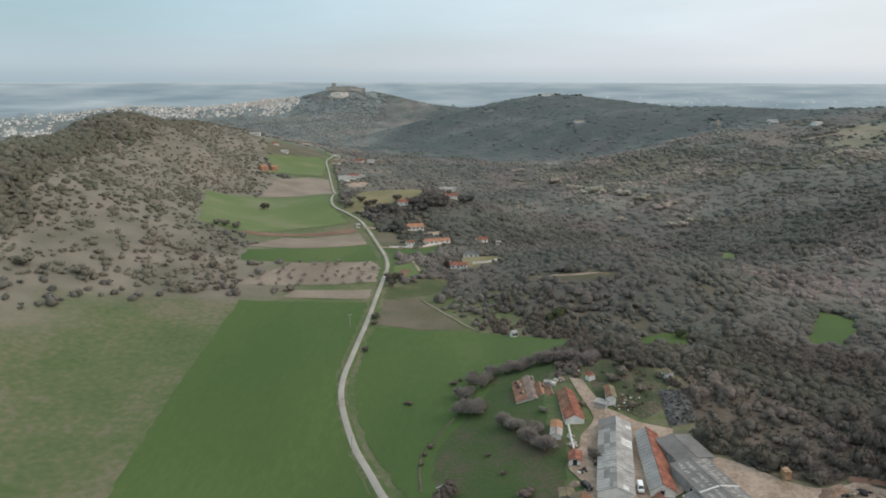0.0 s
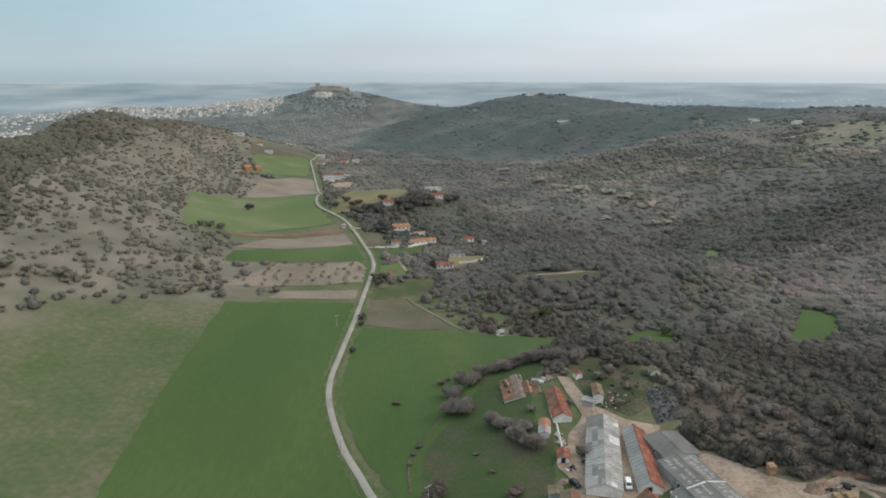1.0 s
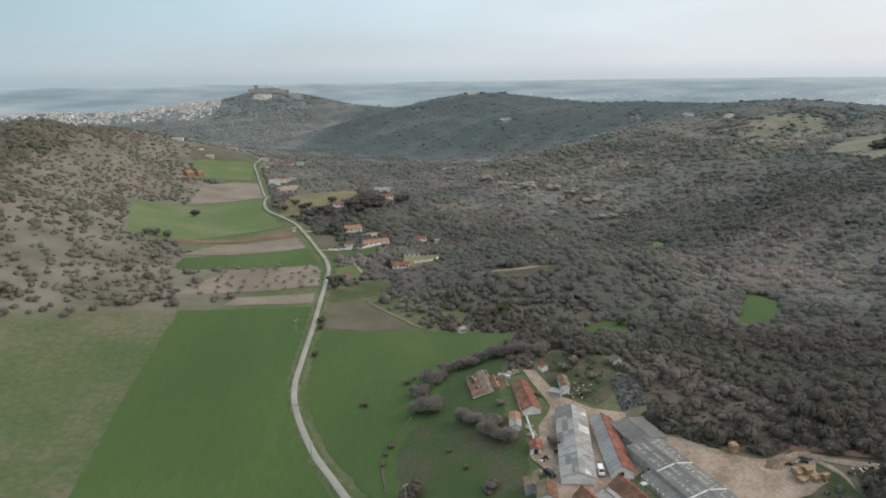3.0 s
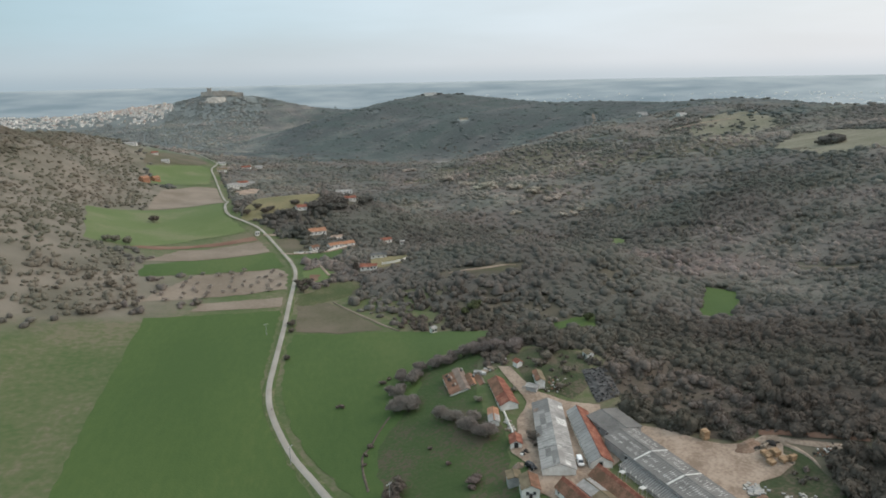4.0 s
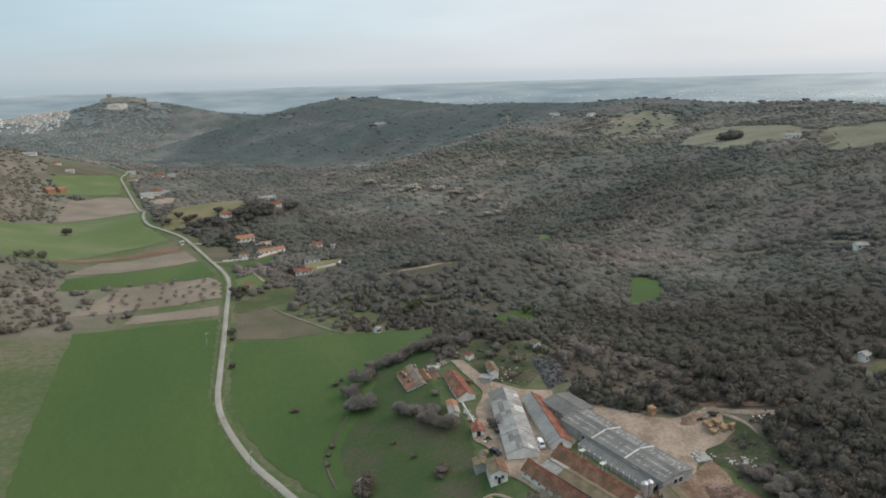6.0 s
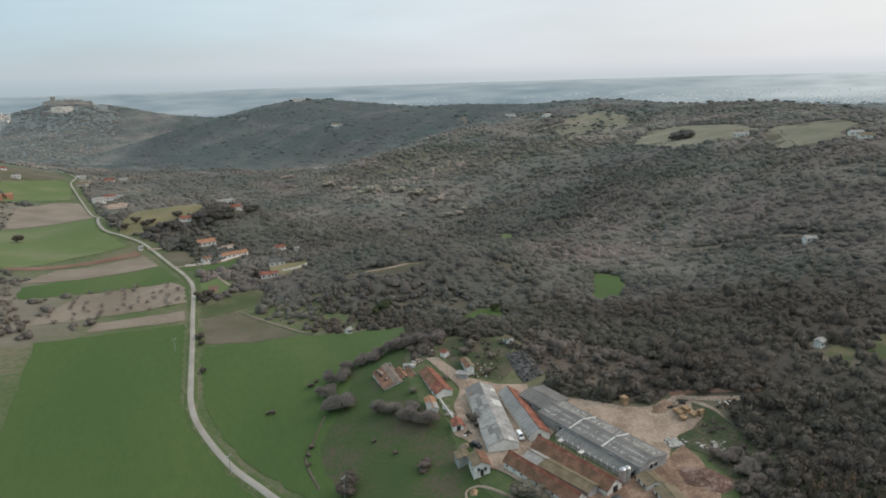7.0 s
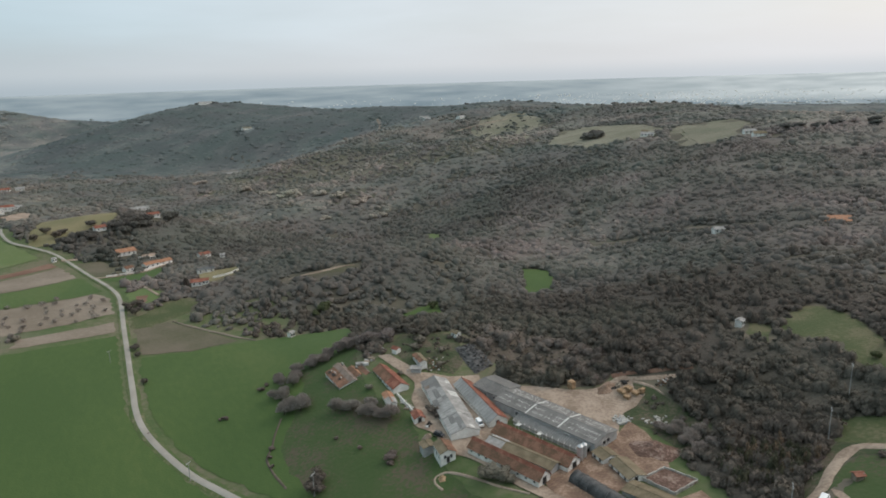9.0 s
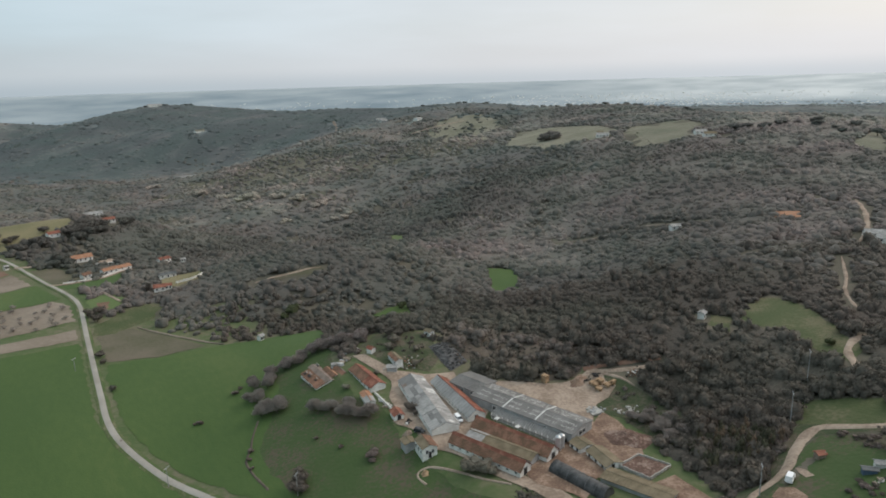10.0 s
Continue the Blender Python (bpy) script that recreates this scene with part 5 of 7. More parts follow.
def ruin_patch(parent, spots):
    """Dark slabs that paint the shade of holes in a broken roof, and stubs of bare wall that stand out of it."""
    rnd = random.Random(len(spots))
    for x, y, z, w, d in spots:
        hole = box_part("roof_hole_shade", (x, y, z), (w, d, 0.1), M["dark"], parent, "dark slab painted as the shade of a hole in the broken roof", turn=rnd.uniform(-0.4, 0.4))
        hole.rotation_euler = (0.0, 0.0, 0.0)
        box_part("wall_stub", (x + w * 0.6, y + d * 0.4, z), (0.3, d * 0.9, 0.7), M["stone"], parent, turn=rnd.uniform(-0.2, 0.2))

G = "farm buildings"
long_barn = barn("long_barn", "long barn with patched grey and pale metal sheet roof", (55.0, 196.0), (46.2, 158.2), 4.90, 4.50, 2.25, 2.25, 4.05, M["white_wall"], M["grey_sheet"], M["light_sheet"], sections=4, step=0.07, ribs=7, group=G, base=FARM_Z, roofs=[(M["mid_sheet"], M["light_sheet"]), (M["grey_sheet"], M["light_sheet"]), (M["light_sheet"], M["light_sheet"]), (M["grey_sheet"], M["light_sheet"])], cap=M["light_sheet"], windows_l=8, windows_r=6, win=(1.0, 0.7))
barn("narrow_barn", "long narrow barn, grey sheet slope and red tile slope", (62.6, 189.0), (58.6, 159.0), 3.00, 3.40, 2.15, 2.15, 4.15, M["white_wall"], M["grey_sheet"], M["tile"], sections=2, ribs=9, group=G, base=FARM_Z, windows_l=14, door=(1.1, 2.1), cap=M["tile"], win=(0.6, 0.6))
barn("dark_shed", "old shed with dark corrugated roof", (69.4, 184.6), (72.2, 172.2), 5.40, 5.60, 2.55, 2.75, 3.55, M["grey_wall"], M["dark_sheet"], M["dark_sheet"], sections=2, ribs=16, group=G, base=FARM_Z + 0.6, windows_l=3, rib_mat=M["mid_sheet"])
hall = barn("large_hall", "large grey corrugated livestock hall with pale rooflights", (69.6, 170.6), (79.2, 130.9), 5.70, 5.70, 3.65, 3.65, 4.75, M["grey_wall"], M["mid_sheet"], M["mid_sheet"], sections=3, ribs=18, group=G, base=FARM_Z, end_window=2, windows_l=2, win=(1.6, 1.4))
# patched sheets on the roof of the long barn
bu = (Vector((46.2, 158.2)) - Vector((55.0, 196.0))).normalized()
bs = Vector((-bu.y, bu.x))
rr = random.Random(31)
sheet_mats = [M["light_sheet"], M["clear_sheet"], M["grey_sheet"], M["mid_sheet"], M["dusty_tile"]]
for side, width in ((-1, 4.9), (1, 4.5)):
    for k in range(17):
        for row in range(3):
            if rr.random() < 0.45:
                continue
            a0 = -19.2 + k * 2.26 + rr.uniform(-0.15, 0.15)
            a1 = a0 + rr.choice([2.2, 2.2, 4.4])
            b0, b1 = width * (row + 1) / 3 + 0.2, width * row / 3 + 0.1
            pts_ = []
            for a, b in ((a0, b0), (a1, b0), (a1, b1), (a0, b1)):
                q = bu * min(a, 19.3) + bs * (side * b)
                zz = 4.05 - b * 1.8 / width + 0.14 - 0.07 * int((min(a, 19.2) + 19.4) / 9.7) + rr.uniform(0.0, 0.05)
                pts_.append((q.x, q.y, zz))
            slab("roof_sheet", pts_, 0.03, sheet_mats[rr.choice((0, 0, 0, 1, 2) if side > 0 else (3, 3, 2, 4, 2) if k < 9 else (0, 2, 3, 0, 2))], long_barn)
# solid near-black body stands in for the shade under the open shed's roof
lean = barn("open_shed", "open-sided shed with ribbed pale grey roof, inside shade painted dark", (67.6, 158.6), (74.2, 131.6), 4.00, 0.00, 1.25, 2.75, 2.85, M["dark"], M["mid_sheet"], M["mid_sheet"], sections=1, ribs=36, group=G, base=FARM_Z, rib_size=0.19, rib_mat=M["light_sheet"])
lu = (Vector((74.2, 131.6)) - Vector((67.6, 158.6))).normalized()
ls = Vector((-lu.y, lu.x))
for k in range(13):
    q = lu * (-13.6 + 27.2 * k / 12) - ls * 4.12
    box_part("post", (q.x, q.y, 0.85), (0.2, 0.2, 2.1), M["white_wall"], lean, turn=math.atan2(lu.y, lu.x))
for k in range(12):
    q = lu * (-13.6 + 27.2 * (k + 0.5) / 12) - ls * 4.1
    box_part("parapet", (q.x, q.y, 0.4), (2.05, 0.14, 1.1), M["grey_wall"], lean, turn=math.atan2(lu.y, lu.x))
barn("tiled_barn", "long barn with brown-red clay tile roof", (56.2, 154.8), (63.9, 127.0), 3.30, 2.60, 1.95, 2.15, 4.35, M["white_wall"], M["old_tile"], M["tile"], sections=2, group=G, base=FARM_Z, door=(1.8, 2.2), cap=M["tile"], windows_r=7, band=0.8)
barn("middle_shed", "low shed with lichen-covered brown tile roof", (50.6, 150.6), (58.0, 128.2), 2.50, 2.40, 2.05, 2.05, 3.05, M["grey_wall"], M["olive_tile"], M["olive_tile"], sections=4, group=G, base=FARM_Z, roofs=[(M["light_sheet"], M["light_sheet"]), (M["olive_tile"], M["olive_tile"]), (M["olive_tile"], M["olive_tile"]), (M["olive_tile"], M["olive_tile"])])
barn("tiled_barn", "long white barn with red clay tile roof", (44.6, 151.0), (52.0, 125.4), 2.60, 2.60, 1.95, 1.95, 4.25, M["white_wall"], M["old_tile"], M["tile"], sections=2, group=G, base=FARM_Z, door=(1.6, 2.2), cap=M["tile"], windows_l=9, win=(0.8, 0.5), band=0.8)
barn("farmhouse", "two-storey white farmhouse with weathered tile roof", (36.6, 157.2), (35.5, 150.8), 2.4, 2.4, 3.4, 3.4, 4.5, M["white_wall"], M["olive_tile"], M["old_tile"], "house", group=G, base=None, windows_l=3, windows_r=3, end_window=2, door=(0.9, 2.0), win=(0.8, 1.1))
barn("annex", "small grey annex behind the farmhouse", (33.6, 162.2), (33.2, 158.6), 1.8, 1.8, 2.8, 2.8, 3.3, M["grey_wall"], M["olive_tile"], M["olive_tile"], "shed", group=G)
barn("farm_cottage", "long white cottage with brown and red tile roof", (43.0, 218.0), (42.6, 205.6), 3.0, 3.1, 1.9, 1.9, 3.5, M["white_wall"], M["old_tile"], M["tile"], "house", group=G, base=16.0, windows_l=5, windows_r=4)
barn("farm_cottage", "white cottage end with red tile roof", (42.6, 205.4), (42.7, 198.8), 3.0, 3.1, 2.0, 2.0, 3.6, M["white_wall"], M["tile"], M["tile"], "house", group=G, base=15.8, windows_l=2, windows_r=2)
RUIN_Z = 13.8
ruin_patch(barn("ruined_house", "half-ruined white house with broken brown tile roof", (29.9, 234.0), (29.9, 218.2), 3.8, 0.2, 1.2, 2.3, 2.5, M["white_wall"], M["old_tile"], M["old_tile"], "house", sections=3, group=G, windows_l=4, step=0.07, win=(0.7, 0.8), base=RUIN_Z - 1.2, sunk=3.0), [(-2.2, 2.8, 1.95, 1.6, 2.6), (-1.6, -2.6, 2.0, 1.2, 1.6), (-2.6, 6.0, 1.8, 1.4, 1.6)])
ruin_patch(barn("ruined_house", "ruined house with grey lichened roof behind the first", (32.0, 235.6), (32.0, 218.0), 1.9, 1.9, 1.9, 1.9, 2.7, M["white_wall"], M["dusty_tile"], M["dusty_tile"], "house", sections=3, group=G, step=0.05, win=(0.7, 0.8), base=RUIN_Z - 0.6, sunk=3.0), [(0.9, 7.0, 2.4, 1.2, 2.0)])
ruin_patch(barn("ruined_house", "low ruined wing with patched red-brown tile roof", (35.3, 229.4), (35.3, 220.2), 1.6, 1.7, 1.5, 1.5, 2.3, M["white_wall"], M["old_tile"], M["orange_tile"], "house", sections=2, group=G, windows_r=2, step=0.07, over=0.2, win=(0.7, 0.8), base=RUIN_Z + 0.2, sunk=3.0), [(0.6, 1.6, 2.1, 1.3, 1.8)])
barn("ruined_house", "small brown-roofed wing joined to the long cottage", (38.6, 228.6), (38.6, 218.6), 1.7, 1.7, 1.5, 1.5, 2.4, M["white_wall"], M["old_tile"], M["dusty_tile"], "house", sections=2, group=G, windows_r=2, base=RUIN_Z + 0.7, sunk=3.0)
barn("tool_shed", "small white shed with orange tile and grey sheet roof", (36.8, 198.4), (35.2, 189.8), 1.6, 1.6, 1.7, 1.7, 2.4, M["white_wall"], M["orange_tile"], M["orange_tile"], "shed", sections=2, group=G, roofs=[(M["orange_tile"], M["orange_tile"]), (M["light_sheet"], M["light_sheet"])])
barn("red_shed", "small white shed with dull red roof", (39.3, 180.0), (38.4, 175.2), 1.7, 1.7, 1.8, 1.8, 2.7, M["white_wall"], M["tile"], M["tile"], "shed", group=G, door=(1.2, 2.0))
barn("garden_ruin", "narrow white outhouse with old tile roof", (57.3, 215.2), (56.4, 207.4), 1.4, 1.5, 2.4, 2.4, 3.0, M["white_wall"], M["old_tile"], M["olive_tile"], "shed", group=G, windows_l=4, win=(0.6, 0.7))
barn("garden_shed", "tiny shed with red tile roof", (52.6, 226.0), (53.4, 223.4), 1.2, 1.2, 2.0, 2.0, 2.6, M["white_wall"], M["tile"], M["tile"], "shed", group=G)
barn("garden_shed", "pale sheet-roofed garden shed", (52.0, 208.8), (55.0, 206.6), 1.5, 1.5, 1.7, 1.7, 2.1, M["grey_wall"], M["light_sheet"], M["light_sheet"], "shed", group=G)
barn("hut", "white hut at the wood's edge", (80.2, 226.0), (80.8, 222.6), 1.4, 1.4, 2.6, 2.6, 3.2, M["white_wall"], M["olive_tile"], M["olive_tile"], "hut", group=G, door=(0.8, 1.8), windows_l=1)
barn("low_house", "low white building with mossy roof and dark openings", (74.8, 128.6), (74.4, 123.6), 2.70, 2.70, 1.95, 1.95, 2.75, M["white_wall"], M["olive_tile"], M["olive_tile"], "shed", group=G, base=FARM_Z, windows_l=2, end_window=1)
barn("low_house", "low white outbuilding with long mossy roof", (75.4, 122.0), (73.8, 112.6), 2.50, 3.20, 1.75, 1.75, 2.65, M["white_wall"], M["olive_tile"], M["olive_tile"], "shed", group=G, base=FARM_Z, windows_l=3, door=(1.0, 1.9))
barn("flat_shed", "long low shed with brownish sheet roof", (69.6, 111.4), (75.6, 92.8), 3.10, 3.10, 1.45, 1.45, 1.95, M["grey_wall"], M["olive_tile"], M["olive_tile"], "shed", sections=3, ribs=6, group=G, base=FARM_Z)
# rooflights of the large hall
hu = (Vector((79.2, 130.9)) - Vector((69.6, 170.6))).normalized()
hs = Vector((-hu.y, hu.x))
lm = bmesh.new()
add_box(lm, (0, 0, 0), (0.14, 1.4, 0.05))
lm_mesh = bpy.data.meshes.new("rooflight")
lm.to_mesh(lm_mesh)
lm.free()
lm_mesh.materials.append(M["clear_sheet"])
rr = random.Random(5)
for row, side, off in ((0, 1, -3.9), (1, 1, -1.8), (2, 1, 1.7), (3, 1, 3.8)):
    for k in range(52):
        a = -19.4 + k * 0.76 + rr.uniform(-0.12, 0.12)
        if rr.random() < 0.25 or abs(a + 6.6) < 0.8 or abs(a - 6.6) < 0.8:
            continue
        q = hu * a + hs * (off + rr.uniform(-0.25, 0.25))
        z = 4.75 - abs(off) / 5.7 * 1.1 + 0.19
        ob = new("rooflight", lm_mesh)
        ob.parent = hall
        ob.location = (q.x, q.y, z)
        ob.rotation_euler = (0, -math.atan2(1.1, 5.7) * (-1 if off < 0 else 1) * 0.0, math.atan2(hu.y, hu.x))
for a in (-6.6, 6.6):
    for side in (-1, 1):
        q0, q1 = hu * a + hs * (side * 0.2), hu * a + hs * (side * 5.9)
        d = hu * 0.3
        slab("roof_joint", [(q1.x - d.x, q1.y - d.y, 3.8), (q1.x + d.x, q1.y + d.y, 3.8), (q0.x + d.x, q0.y + d.y, 4.93), (q0.x - d.x, q0.y - d.y, 4.93)], 0.05, M["clear_sheet"], hall, "pale flat roof joint")


def silo(x, y, height):
    rt = root("feed_silo", x, y, "galvanised steel feed silo on legs", "silo", "feed silos", FARM_Z)
    bm = bmesh.new()
    bmesh.ops.create_cone(bm, cap_ends=True, segments=20, radius1=0.85, radius2=0.85, depth=height, matrix=Matrix.Translation((0, 0, 1.4 + height / 2)))
    part("tank", bm, M["steel"], rt)
    bm = bmesh.new()
    bmesh.ops.create_cone(bm, cap_ends=True, segments=20, radius1=0.9, radius2=0.15, depth=0.6, matrix=Matrix.Translation((0, 0, 1.7 + height)))
    part("lid", bm, M["steel"], rt)
    bm = bmesh.new()
    bmesh.ops.create_cone(bm, cap_ends=True, segments=20, radius1=0.2, radius2=0.85, depth=1.0, matrix=Matrix.Translation((0, 0, 0.9)))
    part("hopper", bm, M["steel"], rt)
    for k in range(4):
        box_part("leg", (0.75 * math.cos(k * 1.571 + 0.78), 0.75 * math.sin(k * 1.571 + 0.78), 0.7), (0.12, 0.12, 1.5), M["steel"], rt)


silo(67.4, 128.8, 3.8)
silo(69.3, 129.3, 3.5)

# polytunnel
rt = root("polytunnel", 62.0, 113.5, "dark plastic-covered polytunnel with worn patches", "polytunnel", G, FARM_Z, math.atan2(-19, 2.6))
bm = bmesh.new()
rings = []
for i in range(17):
    xx = -9.5 + 19 * i / 16
    rings.append([bm.verts.new((xx, 2.6 * math.cos(a), 2.7 * math.sin(a) * (1 - 0.03 * (i % 2)))) for a in np.linspace(0, math.pi, 13)])
for a, b in zip(rings, rings[1:]):
    for k in range(12):
        bm.faces.new((a[k], a[k + 1], b[k + 1], b[k]))
bm.faces.new(rings[0])
bm.faces.new(list(reversed(rings[-1])))
part("cover", bm, M["black_film"], rt)
for i in range(7):
    bm = bmesh.new()
    xx = -9.4 + 18.8 * i / 6
    loop = [[(xx + dx, rr_ * math.cos(a), rr_ * 1.035 * math.sin(a)) for a in np.linspace(0, math.pi, 13)] for dx in (-0.03, 0.03) for rr_ in (2.6, 2.69)]
    vs = [[bm.verts.new(p) for p in l] for l in loop]
    for p, q in ((0, 1), (1, 3), (3, 2), (2, 0)):
        for k in range(12):
            bm.faces.new((vs[p][k], vs[p][k + 1], vs[q][k + 1], vs[q][k]))
    part("hoop", bm, M["dark_sheet"], rt)

# walled dung yard
rt = root("dung_yard", 82.0, 108.0, "low-walled dung yard with a rusty floor", "yard wall", "", FARM_Z)
PIT = [(75.8, 112.3), (85.0, 113.0), (88.0, 103.8), (78.0, 102.8)]
for (x0, y0), (x1, y1) in zip(PIT, PIT[1:] + PIT[:1]):
    a = math.atan2(y1 - y0, x1 - x0)
    n = int(math.hypot(x1 - x0, y1 - y0) / 1.5)
    for k in range(n):
        t = (k + 0.5) / n
        box_part("wall_block", (x0 + (x1 - x0) * t - 82, y0 + (y1 - y0) * t - 108, 0.5), (1.44, 0.3, 1.5 + 0.15 * ((k * 5) % 3)), M["stone"], rt, turn=a, bevel=0.03)
sheet("dung_yard_floor", PIT, M["dung"], "rust-brown dung yard floor", "yard", lift=0.4)


def heap(name, x, y, r, h, mat, label, category, seed, stretch=1.0):
    """An uneven heap."""
    rnd = np.random.RandomState(seed)
    ang, rings_n = 28, 9
    v = [(0, 0, h)]
    ph = rnd.uniform(0, 6.28, 6)
    for k in range(1, rings_n + 1):
        t = k / rings_n
        for i in range(ang):
            a = 6.283 * i / ang
            rr_ = r * t * (1 + 0.18 * math.sin(2 * a + ph[0]) + 0.1 * math.sin(5 * a + ph[1]))
            zz = h * (1 - smooth(0.1, 1, t)) * (1 + 0.25 * math.sin(3 * a + 5 * t + ph[2]) + 0.12 * math.sin(9 * a + 11 * t + ph[3]))
            v.append((rr_ * math.cos(a) * stretch, rr_ * math.sin(a), float(zz)))
    v = np.array(v)
    v[:, 2] += land(v[:, 0] + x, v[:, 1] + y) + 0.28
    v[1 + (rings_n - 1) * ang:, 2] -= 0.5
    bm = bmesh.new()
    vs = [bm.verts.new(p + np.array([x, y, 0])) for p in v]
    for i in range(ang):
        bm.faces.new((vs[0], vs[1 + i], vs[1 + (i + 1) % ang]))
        for k in range(rings_n - 1):
            a, b = 1 + k * ang, 1 + (k + 1) * ang
            bm.faces.new((vs[a + i], vs[b + i], vs[b + (i + 1) % ang], vs[a + (i + 1) % ang]))
    for f in bm.faces:
        f.smooth = True
    return tagged(part(name, bm, mat), label, category)


heap("manure_mound", 89.5, 121.5, 6.8, 1.5, M["dung"], "large flat brown heap of dung and earth", "heap", 3)
heap("earth_mound", 104.0, 158.5, 3.0, 1.1, M["red_dirt"], "low heap of reddish earth", "heap", 4, 1.5)
heap("sand_mound", 36.5, 166.5, 1.6, 0.8, M["sand"], "small pale heap of sand", "heap", 5)
heap("sand_mound", 31.0, 146.5, 1.4, 0.6, M["straw"], "small heap of pale straw", "heap", 6)


def bale(x, y, z, turn):
    bm = bmesh.new()
    add_box(bm, (0, 0, 0), (2.3, 1.15, 0.9))
    bmesh.ops.bevel(bm, geom=bm.edges[:], offset=0.1, segments=2, affect="EDGES")
    ob = part("straw_bale", bm, M["straw"])
    ob.location, ob.rotation_euler = (x, y, z), (0, 0, turn)
    return tagged(ob, "golden rectangular straw bale stacked in the yard", "straw bale", "straw bales")


rr = random.Random(8)
for cx, cy, nx, ny, nz in ((107.2, 152.6, 2, 3, 2), (109.6, 148.6, 2, 2, 2), (95.2, 166.8, 1, 2, 3), (105.4, 149.5, 1, 2, 1)):
    for i in range(nx):
        for j in range(ny):
            for k in range(nz - (1 if rr.random() < 0.3 else 0)):
                bale(cx + (i - (nx - 1) / 2) * 2.4, cy + (j - (ny - 1) / 2) * 1.22, ground_at(cx, cy) + 0.7 + k * 0.92, rr.uniform(-0.06, 0.06) + 0.3)

rt = root("lane_wall", 40.6, 198.0, "low whitewashed wall along the farm lane", "wall", "", ground_at(40.6, 198.0))
for k in range(8):
    wx, wy = 40.4 - 0.12 * k, 196.6 - 1.9 * k
    box_part("wall_segment", (wx - 40.6, wy - 198.0, ground_at(wx, wy) - rt.location.z + 0.35), (0.3, 1.92, 1.3 + 0.1 * (k % 2)), M["white_wall"], rt, turn=0.06)


def canopy_roof(x, y, turn):
    """A small flat roof on four posts."""
    ob = root("yard_canopy", x, y, "small pale flat canopy between the barns", "canopy", "", FARM_Z, turn)
    box_part("roof", (0, 0, 2.9), (1.7, 1.4, 0.12), M["clear_sheet"], ob, bevel=0.02)
    for px, py in ((-0.85, -0.65), (0.85, -0.65), (0.85, 0.65), (-0.85, 0.65)):
        box_part("post", (px, py, 1.4), (0.1, 0.1, 2.9), M["steel"], ob)


canopy_roof(61.9, 152.0, 0.3)
canopy_roof(64.0, 144.0, 0.3)
ribbon("earth_bank", spline([(110, 162.5), (116, 159), (122, 154.5), (128, 150), (133, 146)], 2), 2.6, M["red_soil"], "bank of bare red earth above the track", "bank", 0.5, 0.25)

# silage clamp weighed down with tyres
sil = [(74.2, 214.8), (84.1, 216.6), (83.0, 199.0), (72.8, 196.0)]
rt = root("silage_clamp", 78.5, 206.0, "black-sheeted silage clamp covered with old tyres", "silage clamp")
bm = bmesh.new()
cl = [Vector((*p, 0)) for p in sil]
gridv = []
for i in range(11):
    row = []
    for j in range(11):
        p = cl[0].lerp(cl[1], i / 10).lerp(cl[3].lerp(cl[2], i / 10), j / 10)
        rim = min(i, 10 - i, j, 10 - j) / 3
        row.append(bm.verts.new((p.x - 78.5, p.y - 206.0, ground_at(p.x, p.y) - rt.location.z + 0.2 + 1.1 * min(1, rim) + 0.08 * math.sin(i * 2.1 + j * 3.3))))
    gridv.append(row)
for i in range(10):
    for j in range(10):
        bm.faces.new((gridv[i][j], gridv[i + 1][j], gridv[i + 1][j + 1], gridv[i][j + 1]))
top = [[v.co.copy() for v in row] for row in gridv]
part("sheet", bm, M["black_film"], rt)
bm = bmesh.new()
for k in range(14):
    a0, a1 = 6.283 * k / 14, 6.283 * (k + 1) / 14
    prof = [(0.24, -0.09), (0.42, -0.1), (0.44, 0.0), (0.42, 0.1), (0.24, 0.09)]
    q = [[bm.verts.new((r_ * math.cos(a), r_ * math.sin(a), z_)) for r_, z_ in prof] for a in (a0, a1)]
    for i in range(5):
        bm.faces.new((q[0][i], q[1][i], q[1][(i + 1) % 5], q[0][(i + 1) % 5]))
bmesh.ops.remove_doubles(bm, verts=bm.verts[:], dist=0.001)
tyre_mesh = bpy.data.meshes.new("tyre")
bm.to_mesh(tyre_mesh)
bm.free()
tyre_mesh.materials.append(material("worn_rubber", (0.045, 0.045, 0.045), (0.12, 0.12, 0.118), 1.0, random_amount=0.5))
rr = random.Random(9)
for k in range(120):
    i, j = rr.uniform(0.3, 9.6), rr.uniform(0.3, 9.6)
    p = top[int(i)][int(j)].lerp(top[min(10, int(i) + 1)][min(10, int(j) + 1)], (i % 1 + j % 1) / 2)
    ob = new("tyre", tyre_mesh)
    ob.parent = rt
    ob.location, ob.rotation_euler = (p.x + rr.uniform(-0.3, 0.3), p.y + rr.uniform(-0.3, 0.3), p.z + 0.14), (rr.uniform(-0.1, 0.1), rr.uniform(-0.1, 0.1), 0)


